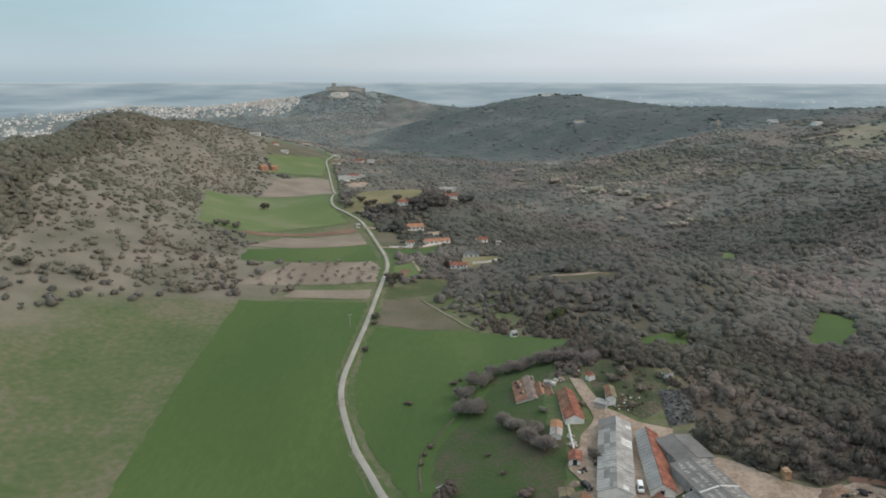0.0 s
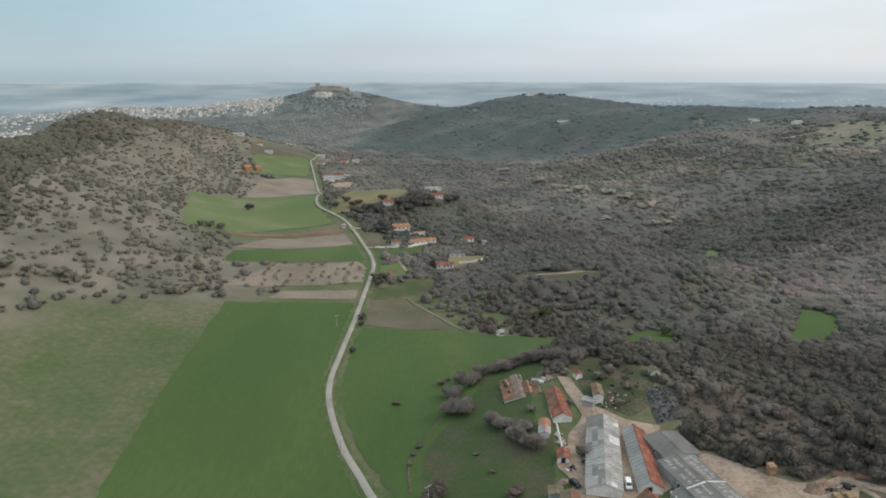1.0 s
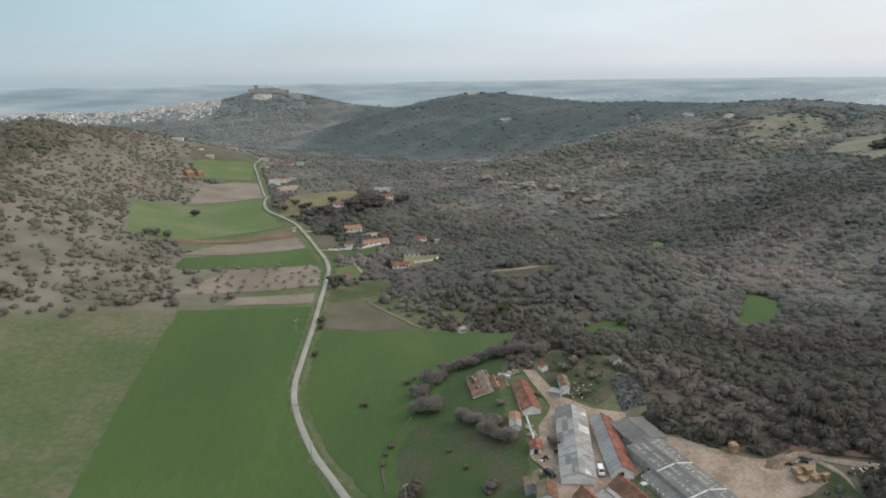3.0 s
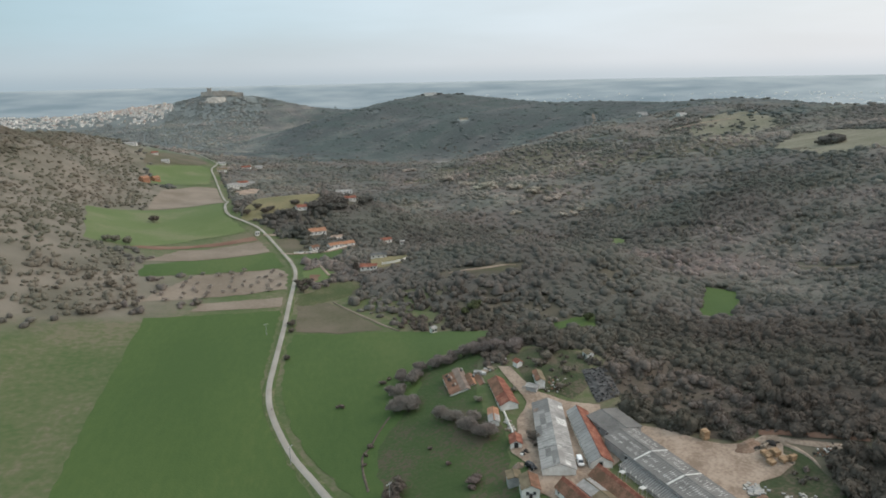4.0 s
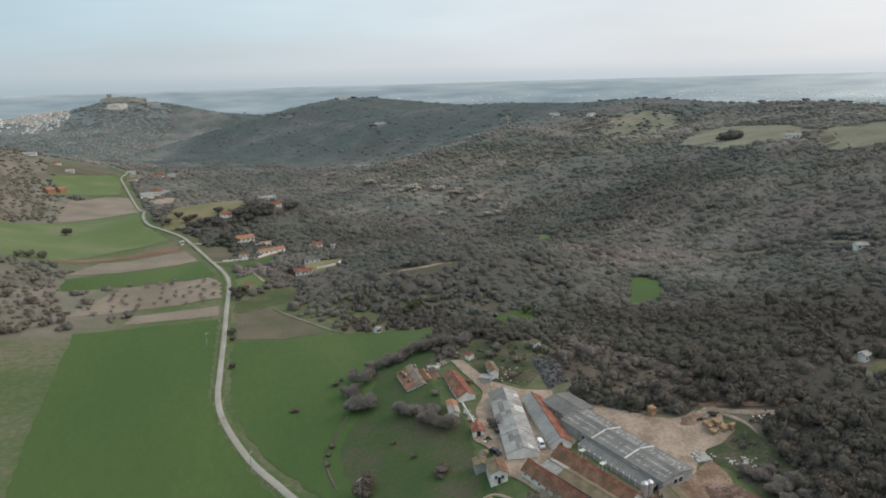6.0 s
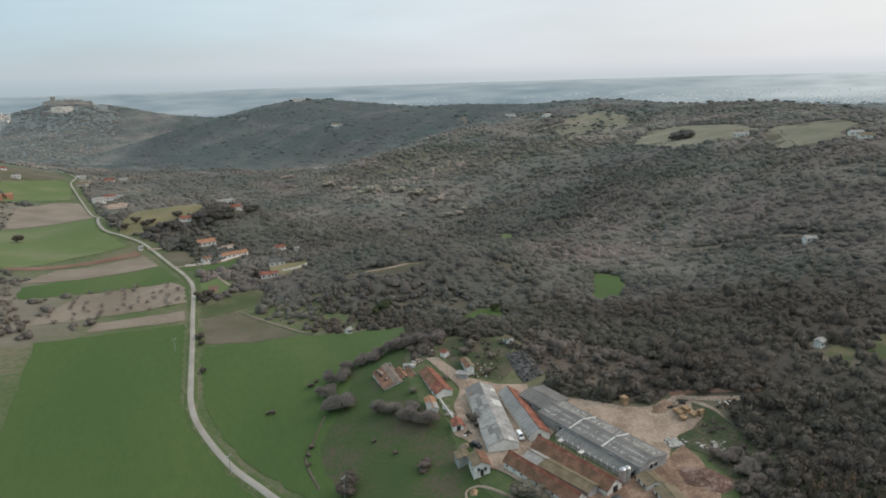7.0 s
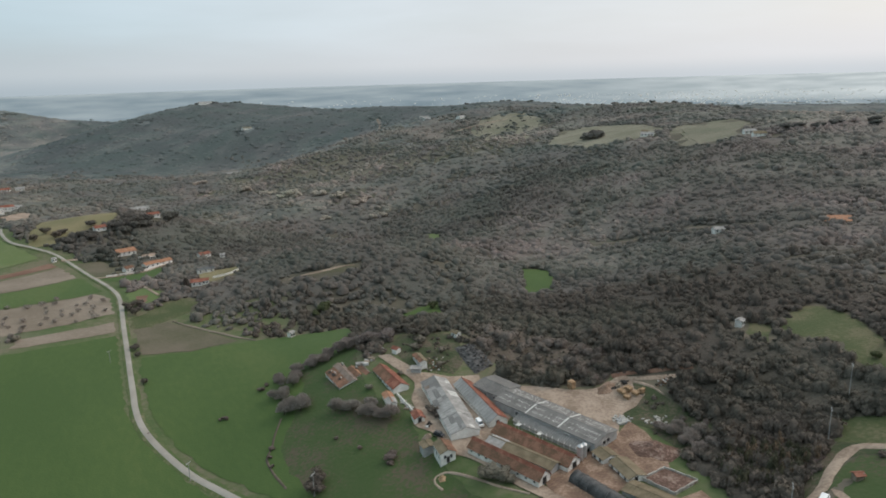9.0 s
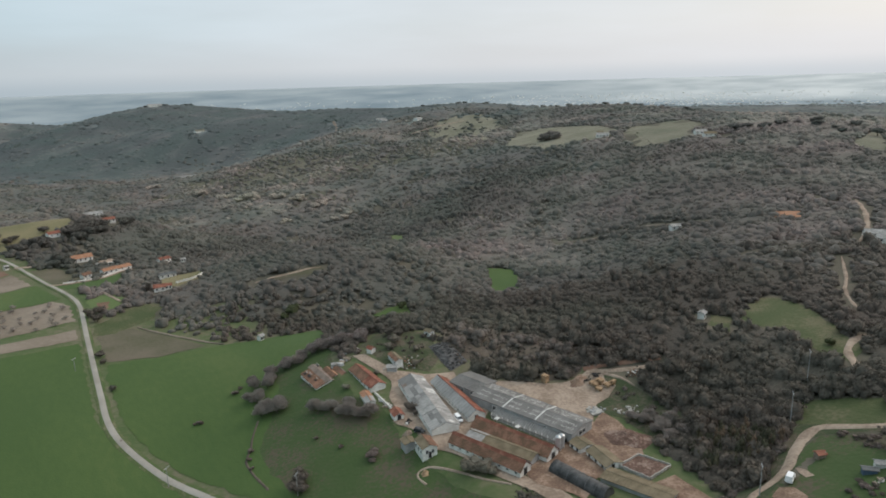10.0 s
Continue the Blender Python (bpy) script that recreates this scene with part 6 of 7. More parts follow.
def junk(name, label, x, y, sx, sy, count, mats, seed, size=(0.4, 1.3), category="scrap heap"):
    """A scatter of blocks, boards and boxes, joined."""
    rnd = random.Random(seed)
    bm = bmesh.new()
    for k in range(count):
        px, py = rnd.gauss(0, sx / 2), rnd.gauss(0, sy / 2)
        s = rnd.uniform(*size)
        before = len(bm.faces)
        add_box(bm, (px + x, py + y, ground_at(px + x, py + y) + s * 0.2 + 0.2), (s, s * rnd.uniform(0.4, 1.0), s * rnd.uniform(0.2, 0.7)), rnd.uniform(0, 3))
        bm.faces.ensure_lookup_table()
        mi = rnd.randrange(len(mats))
        for f in bm.faces[before:]:
            f.material_index = mi
    ob = part(name, bm, mats[0])
    for m in mats[1:]:
        ob.data.materials.append(m)
    return tagged(ob, label, category, kind="stuff")


WHITE = material("faded_white_plastic", (0.42, 0.42, 0.41), (0.6, 0.59, 0.57), 1.0)
junk("scrap", "row of farm scrap and pale boards by the lane", 40.0, 186.5, 1.3, 6.5, 80, [WHITE, M["stone"], M["wood"], M["red_dirt"]], 1, (0.25, 0.8))
junk("scrap", "pile of white sheets and boards behind the ruins", 40.5, 227.5, 4.0, 1.6, 22, [WHITE, M["light_sheet"], M["wood"]], 2, (0.6, 2.2))
junk("scrap", "line of pale boards along the fence", 48.0, 232.5, 5.0, 1.2, 16, [WHITE, M["light_sheet"]], 3, (0.6, 1.8))
junk("scrap", "garden clutter of pots, boards and rusty things", 60.0, 208.0, 5.5, 4.0, 50, [WHITE, M["stone"], M["wood"], M["old_tile"]], 4, (0.25, 0.8))
junk("concrete_rubble", "round heap of grey concrete rubble in grass", 94.4, 139.4, 2.4, 2.4, 48, [M["stone"], M["grey_wall"]], 5, (0.5, 1.3), "rubble")
junk("concrete_rubble", "pale stones scattered on the bank", 103.0, 134.0, 3.6, 3.2, 26, [M["stone"]], 6, (0.4, 1.1), "rubble")
junk("scrap", "stacked pallets and white drums beside the track", 121.0, 147.0, 4.0, 2.0, 60, [WHITE, M["old_tile"], M["wood"], M["dark"]], 7, (0.3, 0.8))
junk("scrap", "dark branches and boards in the upper yard", 108.0, 156.5, 3.0, 1.0, 24, [M["wood"], M["dark"]], 8, (0.5, 2.0))
junk("scrap", "assorted clutter beside the red shed", 39.5, 171.5, 1.4, 1.2, 12, [M["wood"], M["dark"], WHITE], 10, (0.4, 1.2))
junk("scrap", "clutter of tubs and boards in the garden plot", 103.8, 57.0, 2.4, 1.6, 26, [M["stone"], M["wood"], M["light_sheet"], M["dark"]], 11, (0.25, 0.8))


def vehicle(name, label, x, y, turn, paint, size, van=True, z=None):
    """A car or van: body, glasshouse, lamps and four wheels."""
    l, w, h = size
    rt = root(name, x, y, label, "van" if van else "car", "", (ground_at(x, y) if z is None else z) + 0.3, turn)
    bm = bmesh.new()
    add_box(bm, (0, 0, 0.35 + h * 0.22), (l, w, h * 0.44))
    bmesh.ops.bevel(bm, geom=bm.edges[:], offset=0.14, segments=2, affect="EDGES")
    part("body", bm, paint, rt)
    bm = bmesh.new()
    c0 = (-l * 0.48, l * 0.22) if van else (-l * 0.4, l * 0.18)
    z0, z1 = 0.3 + h * 0.42, 0.3 + h * 0.92
    solid(bm, [(c0[0], -w * 0.47, z0), (c0[1] + 0.5, -w * 0.47, z0), (c0[1] + 0.5, w * 0.47, z0), (c0[0], w * 0.47, z0), (c0[0] + 0.1, -w * 0.41, z1), (c0[1], -w * 0.41, z1), (c0[1], w * 0.41, z1), (c0[0] + 0.1, w * 0.41, z1)], [(3, 2, 1, 0), (4, 5, 6, 7), (0, 1, 5, 4), (1, 2, 6, 5), (2, 3, 7, 6), (3, 0, 4, 7)])
    bmesh.ops.bevel(bm, geom=bm.edges[:], offset=0.07, segments=2, affect="EDGES")
    cab = part("cabin", bm, paint, rt)
    bm = bmesh.new()
    solid(bm, [(c0[1] + 0.47, -w * 0.42, z0 + 0.06), (c0[1] + 0.47, w * 0.42, z0 + 0.06), (c0[1] + 0.06, w * 0.37, z1 - 0.06), (c0[1] + 0.06, -w * 0.37, z1 - 0.06), (c0[1] + 0.51, -w * 0.42, z0 + 0.06), (c0[1] + 0.51, w * 0.42, z0 + 0.06), (c0[1] + 0.1, w * 0.37, z1 - 0.06), (c0[1] + 0.1, -w * 0.37, z1 - 0.06)], [(0, 1, 2, 3), (7, 6, 5, 4), (0, 4, 5, 1), (1, 5, 6, 2), (2, 6, 7, 3), (3, 7, 4, 0)])
    part("windscreen", bm, M["glass"], cab)
    for sgn in (-1, 1):
        box_part("side_window", (l * 0.02 if van else -l * 0.08, sgn * w * 0.445, (z0 + z1) / 2), (l * 0.26 if van else l * 0.42, 0.05, (z1 - z0) * 0.55), M["glass"], cab)
        box_part("headlight", (l / 2 - 0.02, sgn * w * 0.34, 0.35 + h * 0.25), (0.08, 0.28, 0.16), M["clear_sheet"], rt)
        for fx in (-0.31, 0.31):
            bm = bmesh.new()
            bmesh.ops.create_cone(bm, cap_ends=True, segments=14, radius1=0.33, radius2=0.33, depth=0.22, matrix=Matrix.Translation((fx * l, sgn * (w / 2 - 0.08), 0.33)) @ Matrix.Rotation(math.pi / 2, 4, "X"))
            wh = part("wheel", bm, M["dark"], rt)
            bm = bmesh.new()
            bmesh.ops.create_cone(bm, cap_ends=True, segments=12, radius1=0.18, radius2=0.18, depth=0.24, matrix=Matrix.Translation((fx * l, sgn * (w / 2 - 0.07), 0.33)) @ Matrix.Rotation(math.pi / 2, 4, "X"))
            part("rim", bm, M["steel"], wh)


VAN_PAINT = material("white_car_paint", (0.72, 0.73, 0.74), (0.8, 0.8, 0.8), 0.5, rough=0.3, spec=0.5)
vehicle("van", "white delivery van parked between the barns", 53.7, 162.4, -1.72, VAN_PAINT, (4.1, 1.7, 1.8))
vehicle("car", "dark parked car on the farm lane", 39.4, 163.8, -1.1, material("black_car_paint", (0.02, 0.02, 0.022), (0.03, 0.03, 0.032), 0.5, rough=0.25, spec=0.5), (3.9, 1.7, 1.45), False)
vehicle("van", "white van parked beside the dirt track", 94.8, 73.2, 0.35, VAN_PAINT, (4.2, 1.8, 1.9))
barn("garden_hut", "small hut with red sheet roof on the grass", (108.2, 74.2), (110.2, 73.4), 0.95, 0.95, 1.6, 1.6, 2.0, M["wood"], M["tile"], M["tile"], "hut", door=(0.8, 1.7))
barn("container", "blue-grey shed in the garden plot", (105.4, 61.6), (107.6, 59.3), 0.8, 0.8, 1.4, 1.4, 1.6, material("blue_sheet", (0.07, 0.11, 0.17), (0.1, 0.14, 0.2), 0.5), M["dark_sheet"], M["dark_sheet"], "shed")
barn("white_hut", "pale hut with grey sheet roof in the garden plot", (109.6, 60.8), (111.2, 59.0), 0.9, 0.9, 1.5, 1.5, 1.9, M["white_wall"], M["light_sheet"], M["light_sheet"], "hut", door=(0.8, 1.8))


def utility_pole(x, y, h, lattice=False):
    rt = root("utility_pole", x, y, "grey utility pole with a crossarm and insulators", "utility pole", "utility poles")
    bm = bmesh.new()
    bmesh.ops.create_cone(bm, cap_ends=True, segments=8, radius1=0.14, radius2=0.08, depth=h + 1, matrix=Matrix.Translation((0, 0, h / 2 - 0.5)))
    part("pole", bm, M["grey_wall"], rt)
    arm = box_part("crossarm", (0, 0, h - 0.6), (2.2, 0.12, 0.14), M["steel"], rt, turn=0.7)
    for k in (-1, 0, 1):
        bm = bmesh.new()
        bmesh.ops.create_cone(bm, cap_ends=True, segments=8, radius1=0.1, radius2=0.06, depth=0.35, matrix=Matrix.Translation((k * math.cos(0.7), k * math.sin(0.7), h - 0.35)))
        part("insulator", bm, WHITE, arm)


for x, y, h in ((145, 98, 13), (123, 90, 11), (85, 75, 9), (-31, 208, 7.5), (-1, 168, 8), (-48, 330, 6.5)):
    utility_pole(x, y, h)

# ---- village, hill houses ----


def cottage(x, y, length, depth, storeys, turn, wall, roof, label, category="house"):
    u = Vector((math.cos(turn), math.sin(turn))) * length / 2
    c = Vector((x, y))
    e = 2.8 * storeys
    lm_ = max(2, int(length / 3.5))
    return barn("house", label, c - u, c + u, depth / 2, depth / 2, e, e, e + depth * 0.22, wall, roof, roof, category, windows_l=lm_, windows_r=lm_, end_window=1, door=(1.0, 2.1), group="village houses", over=0.4, win=(1.0, 1.2))


for x, y, length, depth, st, turn, roof, label in HOUSES:
    cottage(x, y, length, depth, st, turn, M["orange_tile"] if "brick" in label else M["white_wall"], M[roof], label)


def garden_wall(pts, label):
    line = spline(pts, 3)
    rt = root("garden_wall", *line[0], label, "wall")
    for a, b in zip(line, line[1:]):
        c = (a + b) / 2
        d = b - a
        box_part("wall_segment", (c[0] - line[0][0], c[1] - line[0][1], ground_at(*c) - rt.location.z + 0.6), (float(np.hypot(*d)) + 0.02, 0.3, 1.9), M["white_wall"], rt, turn=math.atan2(d[1], d[0]))


garden_wall([(-41, 504), (-31, 504), (-17, 509), (-8, 518), (-1, 525)], "low white garden wall along the lane")
garden_wall([(-16, 553), (-6, 551), (3, 559), (9, 566)], "pale garden wall below the villa")
garden_wall([(20, 442), (32, 443), (40, 451)], "pale garden wall on the lawn")
for line, w in (([(-68, 566), (-56, 563), (-46, 560)], 3.5), ([(-50, 505), (-41, 502.5), (-31, 502.5), (-17, 507), (-8, 516), (0, 525), (10, 532), (26, 544)], 2.6), ([(-21, 455), (-18, 440), (-15, 427)], 2.0), ([(343, 216), (352, 215), (362, 221)], 3.0)):
    ribbon("dirt_track", spline(line, 3), w, M["sand"], "pale lane to the village houses", "track", 0.4)

# ---- castle ----
CX, CY = -408.0, 2790.0
cz = ground_at(CX, CY)
castle = root("castle", CX, CY, "medieval stone castle with towers on the hilltop", "castle", "", cz)
for (x0, y0), (x1, y1), h in (((-55, -18), (-10, -26), 13), ((-10, -26), (40, -22), 13), ((40, -22), (95, -10), 9), ((-55, -18), (-50, 26), 12), ((-50, 26), (60, 30), 12), ((60, 30), (95, -10), 10)):
    a = math.atan2(y1 - y0, x1 - x0)
    n = int(math.hypot(x1 - x0, y1 - y0))
    zc = ground_at(CX + (x0 + x1) / 2, CY + (y0 + y1) / 2) - cz
    wl_ = box_part("curtain_wall", ((x0 + x1) / 2, (y0 + y1) / 2, zc + h / 2 - 6), (n + 1, 3, h + 14), M["castle_stone"], castle, turn=a)
    for k in range(0, n, 5):
        t = (k + 1) / n
        box_part("merlon", (x0 + (x1 - x0) * t, y0 + (y1 - y0) * t, zc + h + 1.6), (2.4, 2.6, 1.6), M["castle_stone"], wl_, turn=a)
for x, y, w, h in ((-28, -10, 15, 27), (-8, -24, 9, 17), (40, -22, 10, 17), (20, 8, 26, 15), (-54, -18, 9, 15), (92, -10, 8, 12)):
    zc = ground_at(CX + x, CY + y) - cz
    t = box_part("tower", (x, y, zc + h / 2 - 6), (w, w, h + 12), M["castle_stone"], castle)
    for k in range(4):
        a = k * 1.571 + 0.785
        box_part("merlon", (x + w * 0.6 * math.cos(a), y + w * 0.6 * math.sin(a), zc + h + 1), (w * 0.2, w * 0.2, 2.4), M["castle_stone"], t)


def cliff():
    rnd = np.random.RandomState(2)
    bm = bmesh.new()
    rows = []
    for i in range(13):
        row = []
        for j in range(9):
            x = CX - 42 + 84 * i / 12 + rnd.uniform(-2, 2)
            y = CY - 44 - 60 * j / 8
            row.append(bm.verts.new((x * 1.0 + rnd.uniform(-3, 3), y, ground_at(x, y) + 9.5 * math.sin(math.pi * j / 8) * math.sin(math.pi * i / 12) + rnd.uniform(-1.5, 2.5) - 1.5)))
        rows.append(row)
    for a, b in zip(rows, rows[1:]):
        for k in range(8):
            bm.faces.new((a[k], b[k], b[k + 1], a[k + 1]))
    return tagged(part("rock_face", bm, M["castle_stone"]), "pale grey bare rock face below the castle", "rock", kind="structure")


cliff()

# ---- towns far off ----


def town(name, label, spots, seed, wall_mats, low=1.0, roofs=3):
    """Many small houses joined: walls and low roofs."""
    rnd = np.random.RandomState(seed)
    vs, fs, ms = [], [], []
    for k, (x, y, s) in enumerate(spots):
        l, d, h = s * rnd.uniform(0.8, 1.7), s * rnd.uniform(0.7, 1.1), s * rnd.uniform(0.45, 0.8) * low
        if rnd.uniform() < 0.035:
            h *= 2.4
        a = rnd.choice([0.1, 0.5, -0.3, 1.2]) + rnd.uniform(-0.1, 0.1)
        c, sn = math.cos(a), math.sin(a)
        z = ground_at(x, y)
        loc = [(-l / 2, -d / 2), (l / 2, -d / 2), (l / 2, d / 2), (-l / 2, d / 2)]
        base = [(x + p * c - q * sn, y + p * sn + q * c) for p, q in loc]
        n = len(vs)
        vs += [(*p, z - 4) for p in base] + [(*p, z + h) for p in base]
        r0 = (x - l / 2 * c, y - l / 2 * sn, z + h + d * 0.2)
        r1 = (x + l / 2 * c, y + l / 2 * sn, z + h + d * 0.2)
        vs += [r0, r1]
        wm = rnd.randint(0, wall_mats)
        rm = wall_mats + rnd.randint(0, 3) if roofs == 3 else 0
        for f, m_ in (((0, 1, 5, 4), wm), ((1, 2, 6, 5), wm), ((2, 3, 7, 6), wm), ((3, 0, 4, 7), wm), ((4, 5, 9, 8), rm), ((6, 7, 8, 9), rm), ((5, 6, 9, 9), wm), ((7, 4, 8, 8), wm)):
            fs.append([n + i for i in f])
            ms.append(m_)
    tri, tm = [], []
    for f, m_ in zip(fs, ms):
        tri.append(f[:3])
        tm.append(m_)
        if f[3] != f[2]:
            tri.append([f[0], f[2], f[3]])
            tm.append(m_)
    ob = link_mesh(name, vs, tri, [M["white_wall"], M["clear_sheet"], M["light_sheet"], M["orange_tile"] if roofs == 3 and low == 1.0 and len(spots) > 1500 else M["light_sheet"], M["grey_sheet"]], False, None, tm)
    return tagged(ob, label, "town", kind="stuff")


rt_ = np.random.RandomState(12)
spots = []
while len(spots) < 2100:
    x, y = rt_.uniform(-1450, -560), rt_.uniform(2480, 3060)
    dens = (math.exp(-((x + 740) / 190) ** 2 - ((y - 2790) / 170) ** 2) + 0.14) * (0.25 + 0.75 * (wave(np.array(x), np.array(y), 120, 41) > -0.25))
    if rt_.uniform() < dens and x + 0.6 * (y - 2600) < -480:
        spots.append((x, y, rt_.uniform(3.5, 7.5)))
town("hill_town", "dense white and red-roofed town below the castle", spots, 13, 2)
spots = []
while len(spots) < 600:
    x, y = rt_.uniform(-2600, -900), rt_.uniform(1900, 3100)
    if math.hypot(x, y) < 3150 and wave(np.array(x), np.array(y), 500, 21) > -0.1 and x < -900 - 0.2 * (y - 1900):
        spots.append((x, y, rt_.uniform(4, 9)))
town("plain_suburb", "scattered pale houses and sheds on the hazy plain", spots, 14, 2)
spots = []
while len(spots) < 700:
    a, d = radians(rt_.uniform(8, 66)), rt_.uniform(3250, 3900)
    x, y = d * math.sin(a), d * math.cos(a)
    if rt_.uniform() < 0.1 + 0.9 * math.exp(-((math.degrees(a) - 48) / 11) ** 2):
        spots.append((x, y, rt_.uniform(4, 10)))
town("coastal_city", "hazy pale city spread on the coastal plain", spots, 15, 1, 0.2, 1)

# ---- single trees ----


def tree(name, label, seed, radius, height, tint, mat, tall=0.8, lumps=9, leaves=700, clear=0.16, leaf=0.075, sprays=0):
    """A tree: a tapered trunk with limbs and a crown of many clumps."""
    rt = tagged(new(name), label, "tree", "single trees")
    rnd = random.Random(seed)
    bm = bmesh.new()
    trunk_h = height * (clear + 0.25)

    def limb(a, b, r0, r1):
        d = (b - a)
        q = d.to_track_quat("Z", "Y").to_matrix().to_4x4()
        bmesh.ops.create_cone(bm, cap_ends=True, segments=7, radius1=r0, radius2=r1, depth=d.length, matrix=Matrix.Translation((a + b) / 2) @ q)

    fork = Vector((rnd.uniform(-0.1, 0.1), rnd.uniform(-0.1, 0.1), trunk_h * 0.55))
    limb(Vector((0, 0, -0.4)), fork, radius * 0.085, radius * 0.06)
    for k in range(4):
        a = k * 1.57 + rnd.uniform(-0.4, 0.4)
        limb(fork, Vector((radius * 0.5 * math.cos(a), radius * 0.5 * math.sin(a), height * rnd.uniform(0.5, 0.7))), radius * 0.05, radius * 0.015)
    part("trunk", bm, M["bark"], rt)
    v, f = crown_shape(300 + seed, lumps, leaves, leaf, tall, 0.55, True, sprays, 0.55 if sprays else 0.8)
    v = v * np.array([radius, radius, height / (0.55 + tall * 1.45)])
    v[:, 2] += height * (clear - 0.22)
    me_ob = link_mesh("crown", v, f, mat, False, {"tint": np.full(len(v), tint)})
    me_ob.parent = rt
    return rt


M["twigs"] = leaf_material("bare_twigs_and_buds", [(0.0, (0.2, 0.184, 0.184)), (0.5, (0.285, 0.263, 0.256)), (1.0, (0.34, 0.315, 0.3))], grain=2.2, mottle=0.7)
GREY = tree("bare_tree", "grey-brown leafless bushy tree in the hedge", 1, 3.0, 5.8, 0.5, M["twigs"], leaves=420, leaf=0.075, sprays=1100, lumps=8)
GREY2 = tree("bare_tree", "grey leafless fig tree on the slope", 2, 2.8, 5.6, 0.7, M["twigs"], leaves=420, leaf=0.075, sprays=1100, lumps=8)
OLIVE = tree("olive_tree", "round grey-green olive tree", 3, 2.6, 4.2, 0.6, M["scrub"])
OAK = tree("oak_tree", "dark green evergreen oak", 4, 3.2, 5.6, 0.45, M["oak"])
YOUNG = tree("orchard_tree", "small thin orchard tree without leaves", 5, 1.4, 2.4, 1.0, M["twigs"], lumps=3, leaves=60, leaf=0.12, sprays=90)
VILLAGE_OAK = tree("oak_tree", "tall dark green tree of the village grove", 14, 3.2, 5.6, 0.1, M["valley"])
CYPRESS = tree("cypress", "tall dark narrow cypress by the house", 6, 1.0, 9.0, 0.1, M["oak"], tall=1.8, lumps=7)
YELLOW = tree("shrub", "yellow-brown shrub in the paddock", 7, 2.0, 3.0, 0.8, M["oak"])
M["pale_twigs"] = leaf_material("pale_bare_poplar_twigs", [(0.0, (0.46, 0.44, 0.4)), (1.0, (0.56, 0.535, 0.48))], grain=0.8)
PALE = tree("bare_tree", "pale buff leafless poplar on the wooded slope", 8, 4.6, 8.0, 0.6, M["pale_twigs"])
# the oak again in slope foliage, whose colour carries the haze
HILL_OAK = tree("oak_tree", "grey-green evergreen oak on the hilltop pasture", 9, 3.2, 5.6, 0.45, M["slope"])
M["pine"] = leaf_material("stone_pine_needles", [(0.0, (0.07, 0.088, 0.04)), (1.0, (0.105, 0.12, 0.062))], grain=1.6)
PINE = tree("pine_tree", "round bright green stone pine above the oaks", 10, 4.4, 8.0, 0.5, M["pine"])
used = set()
rt_ = random.Random(21)
# where pines stand out along the eastern ridge: x, y, how many
SKYLINE = [(804, 1409, 3), (828, 1311, 4), (869, 1245, 3), (881, 1095, 2), (872, 1036, 3), (869, 985, 4), (877, 907, 3), (895, 844, 3), (899, 809, 3), (896, 734, 3), (600, 440, 4), (625, 410, 5), (650, 390, 4), (640, 350, 4), (650, 310, 3), (370, 2190, 4), (420, 2180, 5), (300, 2200, 3)]


def set_tree(kind, x, y, s=1.0):
    m = Matrix.LocRotScale((x, y, ground_at(x, y)), Euler((0, 0, rt_.uniform(0, 6.28))), (s * rt_.uniform(0.9, 1.15), s * rt_.uniform(0.9, 1.15), s * rt_.uniform(0.88, 1.1)))
    if kind.name not in used:
        used.add(kind.name)
        kind.matrix_basis = m
        return kind
    return copy_thing(kind, Matrix.LocRotScale(m.translation, m.to_quaternion(), None) @ Matrix.Diagonal((m.to_scale().x / kind.scale.x, m.to_scale().y / kind.scale.y, m.to_scale().z / kind.scale.z, 1)))


for x, y, s in ((6, 224, 1.2), (11, 220, 1.25), (9, 226, 1.1), (13.5, 223.5, 1.0), (8, 236, 1.0), (6.5, 241, 0.9), (10.5, 239, 0.85), (15, 243, 1.1), (11.5, 249, 0.9), (12, 255, 0.8), (20, 252, 1.0), (18, 247, 0.9), (25, 251, 1.05), (30, 249, 1.05), (33.5, 251, 1.0), (37.5, 251, 1.1), (41, 249, 1.1), (45, 247, 1.05), (48.5, 245, 1.1), (52, 243, 1.0), (55.5, 240, 1.0), (28, 254, 0.8), (43, 252.5, 0.9), (58, 244, 1.0)):
    set_tree(GREY, x, y, s * 0.92)
for x, y, s in ((20, 206.5, 1.15), (24, 201, 1.15), (22, 203.5, 0.9), (27, 192, 1.1), (32, 185, 1.25), (30, 196.5, 1.0), (26, 195, 0.9), (29.5, 188, 0.9)):
    set_tree(GREY2, x, y, s * 0.9)
for x, y, s in ((100, 129, 0.9), (101, 125, 1.0), (100, 119, 0.9), (103, 119.5, 1.1), (104, 126, 1.0), (100, 114, 0.9), (105, 112.5, 1.0), (107, 120, 1.0), (97, 112, 0.7)):
    set_tree(GREY2, x, y, s * 0.85)
for x, y, s in ((58, 252, 1.0), (61, 261, 1.1), (63, 247, 1.1), (67, 243, 1.0), (72, 254, 1.2), (70, 270, 1.0), (66, 235, 0.9), (69, 231, 0.8), (44.6, 178, 0.85), (45.2, 174.5, 0.6)):
    set_tree(OAK, x, y, s)
for x, y, s in ((41.5, 135.5, 1.3), (43.5, 133.5, 1.2), (39.5, 137, 1.1), (44.5, 131.5, 0.8), (63, 206, 0.7), (68, 214, 0.8), (60, 222, 0.8), (65, 226, 0.9), (47, 208.5, 0.5), (34, 208, 0.6)):
    set_tree(OLIVE, x, y, s)
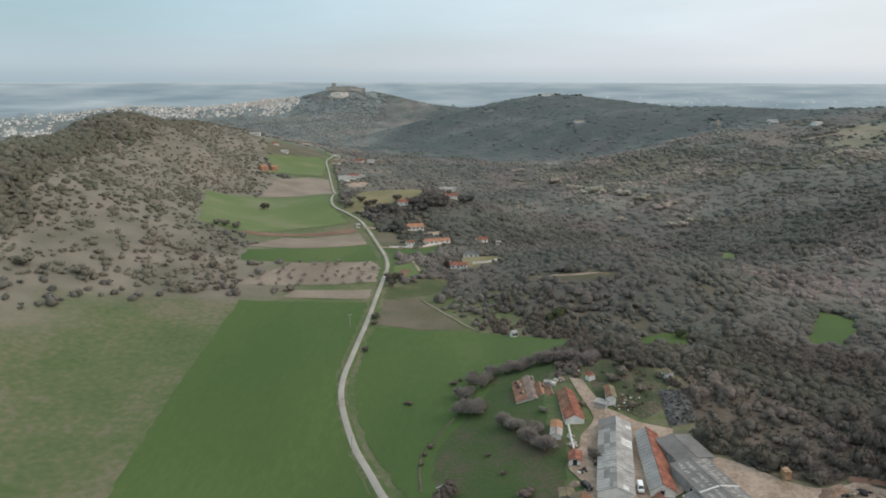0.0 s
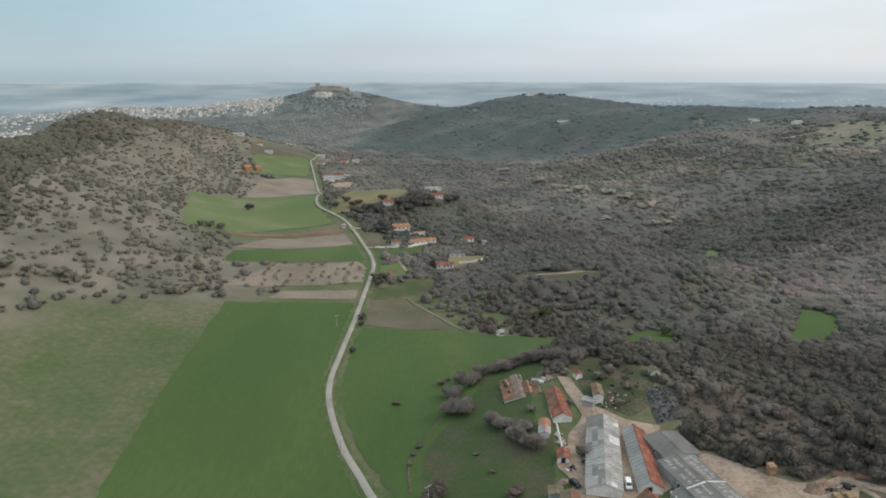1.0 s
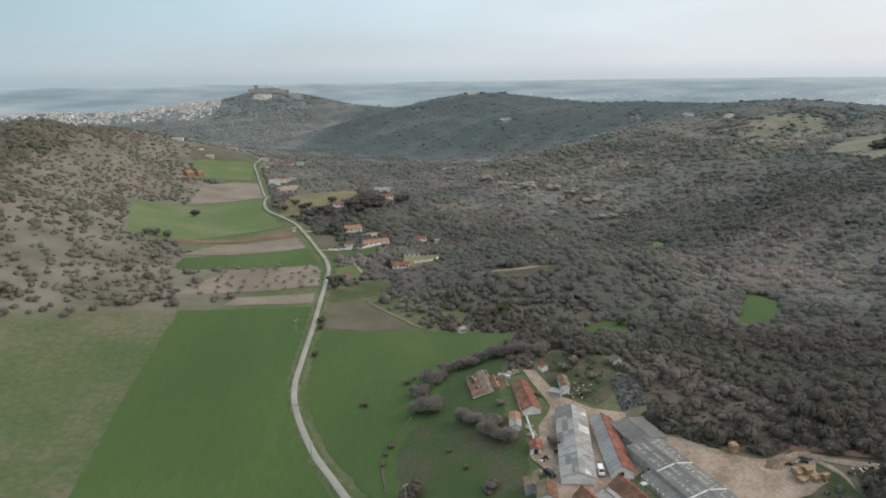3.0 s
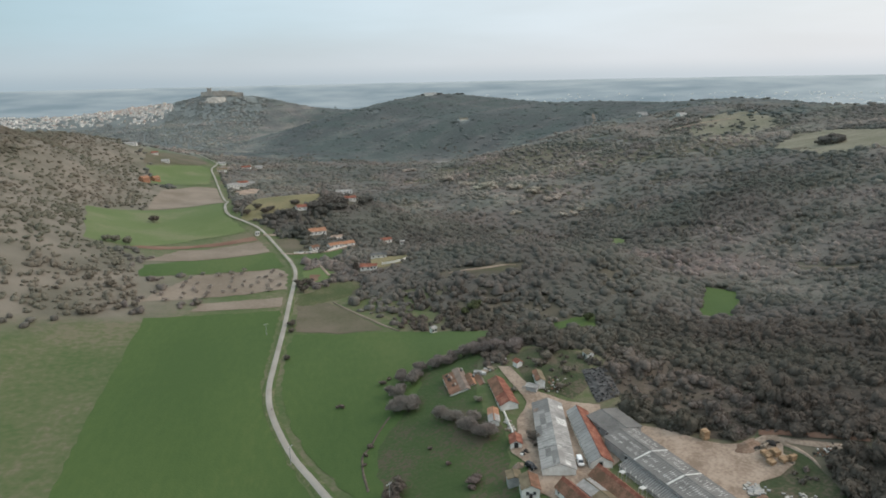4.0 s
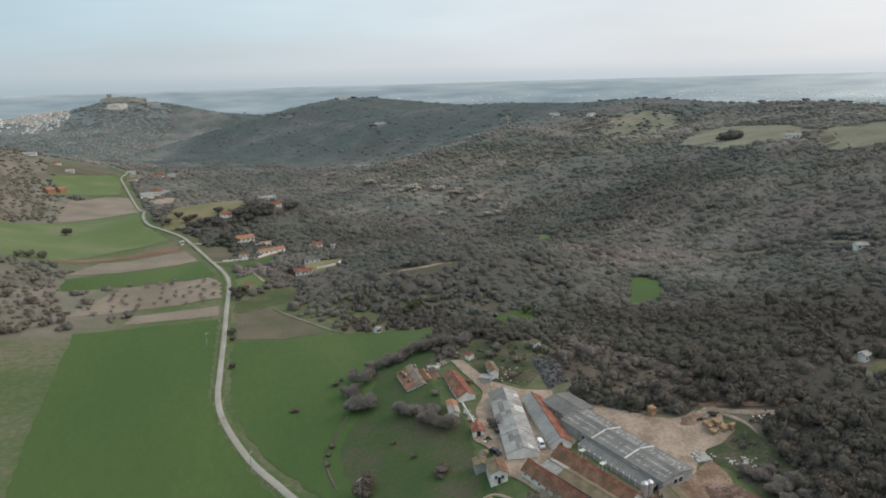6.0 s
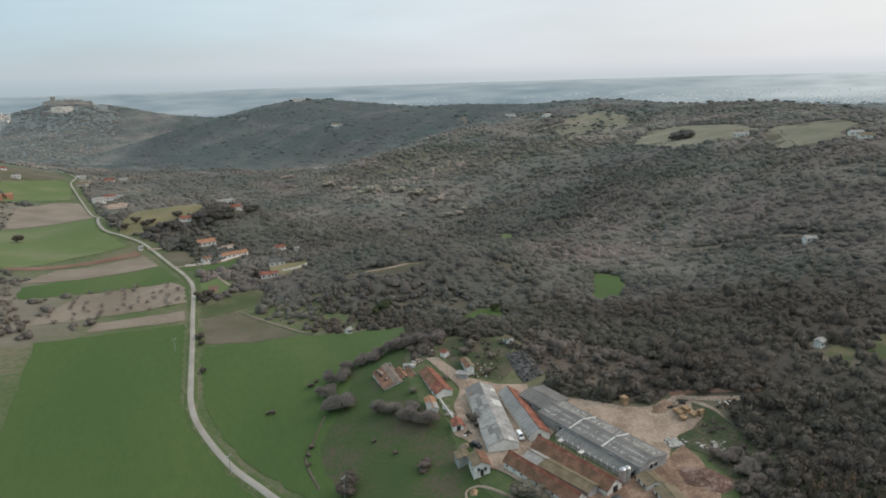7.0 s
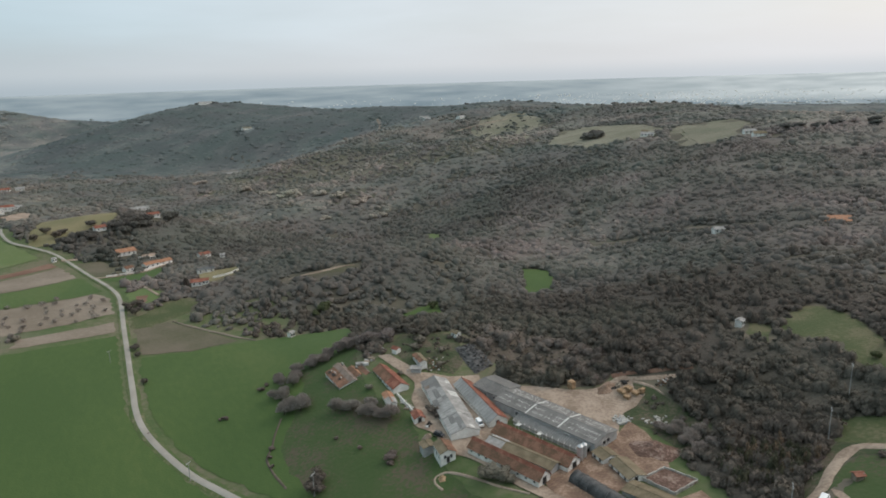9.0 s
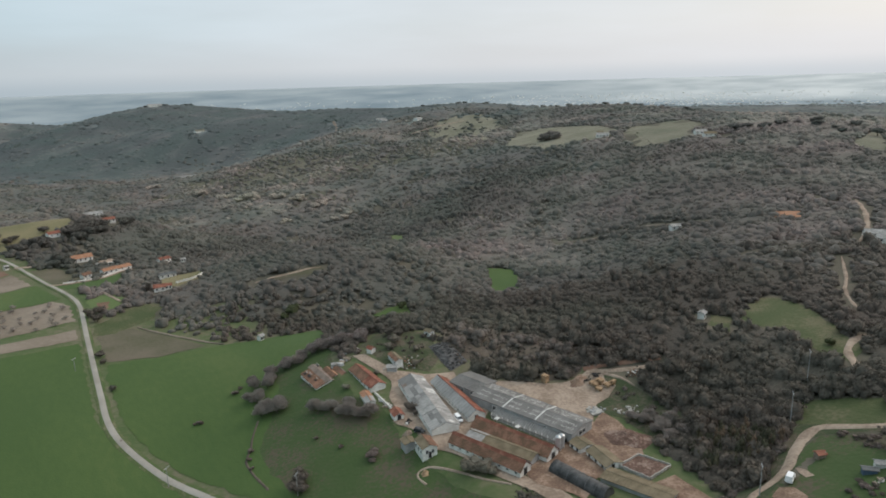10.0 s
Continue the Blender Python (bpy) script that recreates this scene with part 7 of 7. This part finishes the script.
for x, y, s in ((-169, 631, 1.7), (-1, 170, 0.9), (2, 172.5, 1.0), (0.5, 168, 0.8), (-36, 343, 0.8), (-36.5, 296, 0.6), (-36, 334, 0.6), (-33, 407, 1.2), (-71, 623, 1.5), (-87, 626, 1.3), (-31, 398, 1.1), (-28, 412, 1.1), (-78, 640, 1.4), (-66, 630, 1.2), (-98, 655, 1.0)):
    set_tree(OAK, x, y, s)
for x, y, s in ((-88, 374, 1.0), (-140, 352, 1.2), (-133, 360, 1.1), (-126, 362, 1.0), (-119, 367, 0.9), (-138, 393, 1.4), (-214, 333, 1.9), (-192, 342, 1.4), (-187, 340, 1.4), (-205, 337, 1.1), (-165, 503, 1.6), (-158, 508, 1.6), (-170, 498, 1.4), (-150, 400, 1.3), (-145, 430, 1.2)):
    set_tree(OLIVE, x, y, s)
for x, y, s in ((-13, 241, 0.7), (-14.5, 242, 0.4), (23, 165.5, 1.2), (-4, 205, 0.6), (-6, 201, 0.5), (-7, 195, 0.45), (4, 253, 0.8), (7, 255, 0.6), (14, 190, 0.5), (18, 178, 0.5), (22, 163, 0.6), (-40, 247, 0.3)):
    set_tree(YELLOW, x, y, s)
for x, y, s in ((548, 690, 2.2), (554, 687, 2.4), (543, 681, 2.2), (550, 677, 2.5), (557, 677, 2.0), (559, 695, 2.0), (541, 690, 1.8), (560, 684, 1.9), (546, 668, 1.8), (552, 668, 1.7), (560, 790, 1.3), (630, 850, 1.4), (606, 620, 1.4)):
    set_tree(HILL_OAK, x, y, s)
for x, y, s in ((-25, 622, 2.2), (-18, 630, 2.3), (-11, 622, 2.0), (-8, 636, 2.3), (-20, 612, 1.9), (-2, 628, 2.0), (-14, 644, 2.0), (2, 642, 1.9), (-40, 572, 1.6), (-37, 562, 1.7), (-33, 556, 1.6), (-42, 556, 1.4), (-46, 606, 1.5), (-61, 600, 1.6), (-66, 604, 1.8), (-52, 612, 1.5), (-44, 640, 1.4), (20, 655, 1.8), (26, 668, 1.8)):
    set_tree(VILLAGE_OAK, x, y, s)
for x, y, n, s in ((190, 861, 5, 1.5), (178, 914, 3, 1.3), (220, 826, 3, 1.1), (234, 792, 3, 1.1), (247, 752, 4, 1.1), (165, 990, 2, 1.3), (193, 723, 3, 0.8), (252, 685, 1, 1.1), (239, 681, 2, 0.9), (125, 1137, 3, 1.2), (256, 764, 2, 0.9), (195, 847, 2, 1.3)):
    for k in range(n):
        set_tree(PALE, x + rt_.uniform(-7, 7) * s, y + rt_.uniform(-5, 5), s * rt_.uniform(0.8, 1.3))
for x, y, s in ((63, 344, 1.0), (57, 341, 0.6), (150, 118, 0.5), (176, 108, 0.45), (128, 292, 0.5), (119, 319, 0.7)):
    set_tree(PINE, x, y, s)
SKY_PINE = tree("pine_tree", "dark flat-crowned stone pine on the ridge", 11, 6.0, 8.5, 0.12, M["slope"], tall=0.6, lumps=8, leaves=400, clear=0.2, leaf=0.09)
for x, y, n in SKYLINE:
    for k in range(n):
        set_tree(SKY_PINE, x + rt_.uniform(-22, 22), y + rt_.uniform(-14, 14), rt_.uniform(0.5, 1.1) * (1.2 if y > 2000 else 1.0))
for i in range(9):
    for j in range(7):
        x, y = -108 + i * 7.8 + rt_.uniform(-2, 2), 378 + j * 10 + i * 1.6 + rt_.uniform(-3, 3)
        if inside(np.array([x]), np.array([y]), [(-122, 372), (-107, 408), (-96, 434), (-50, 453), (-44, 437), (-44, 404), (-76, 386)])[0] and rt_.random() < 0.9:
            set_tree(YOUNG, x, y, rt_.uniform(0.9, 1.6))
for x, y in ((1, 433), (2.6, 433), (1.8, 435), (3.4, 435.5)):
    set_tree(CYPRESS, x, y, rt_.uniform(0.8, 1.1))
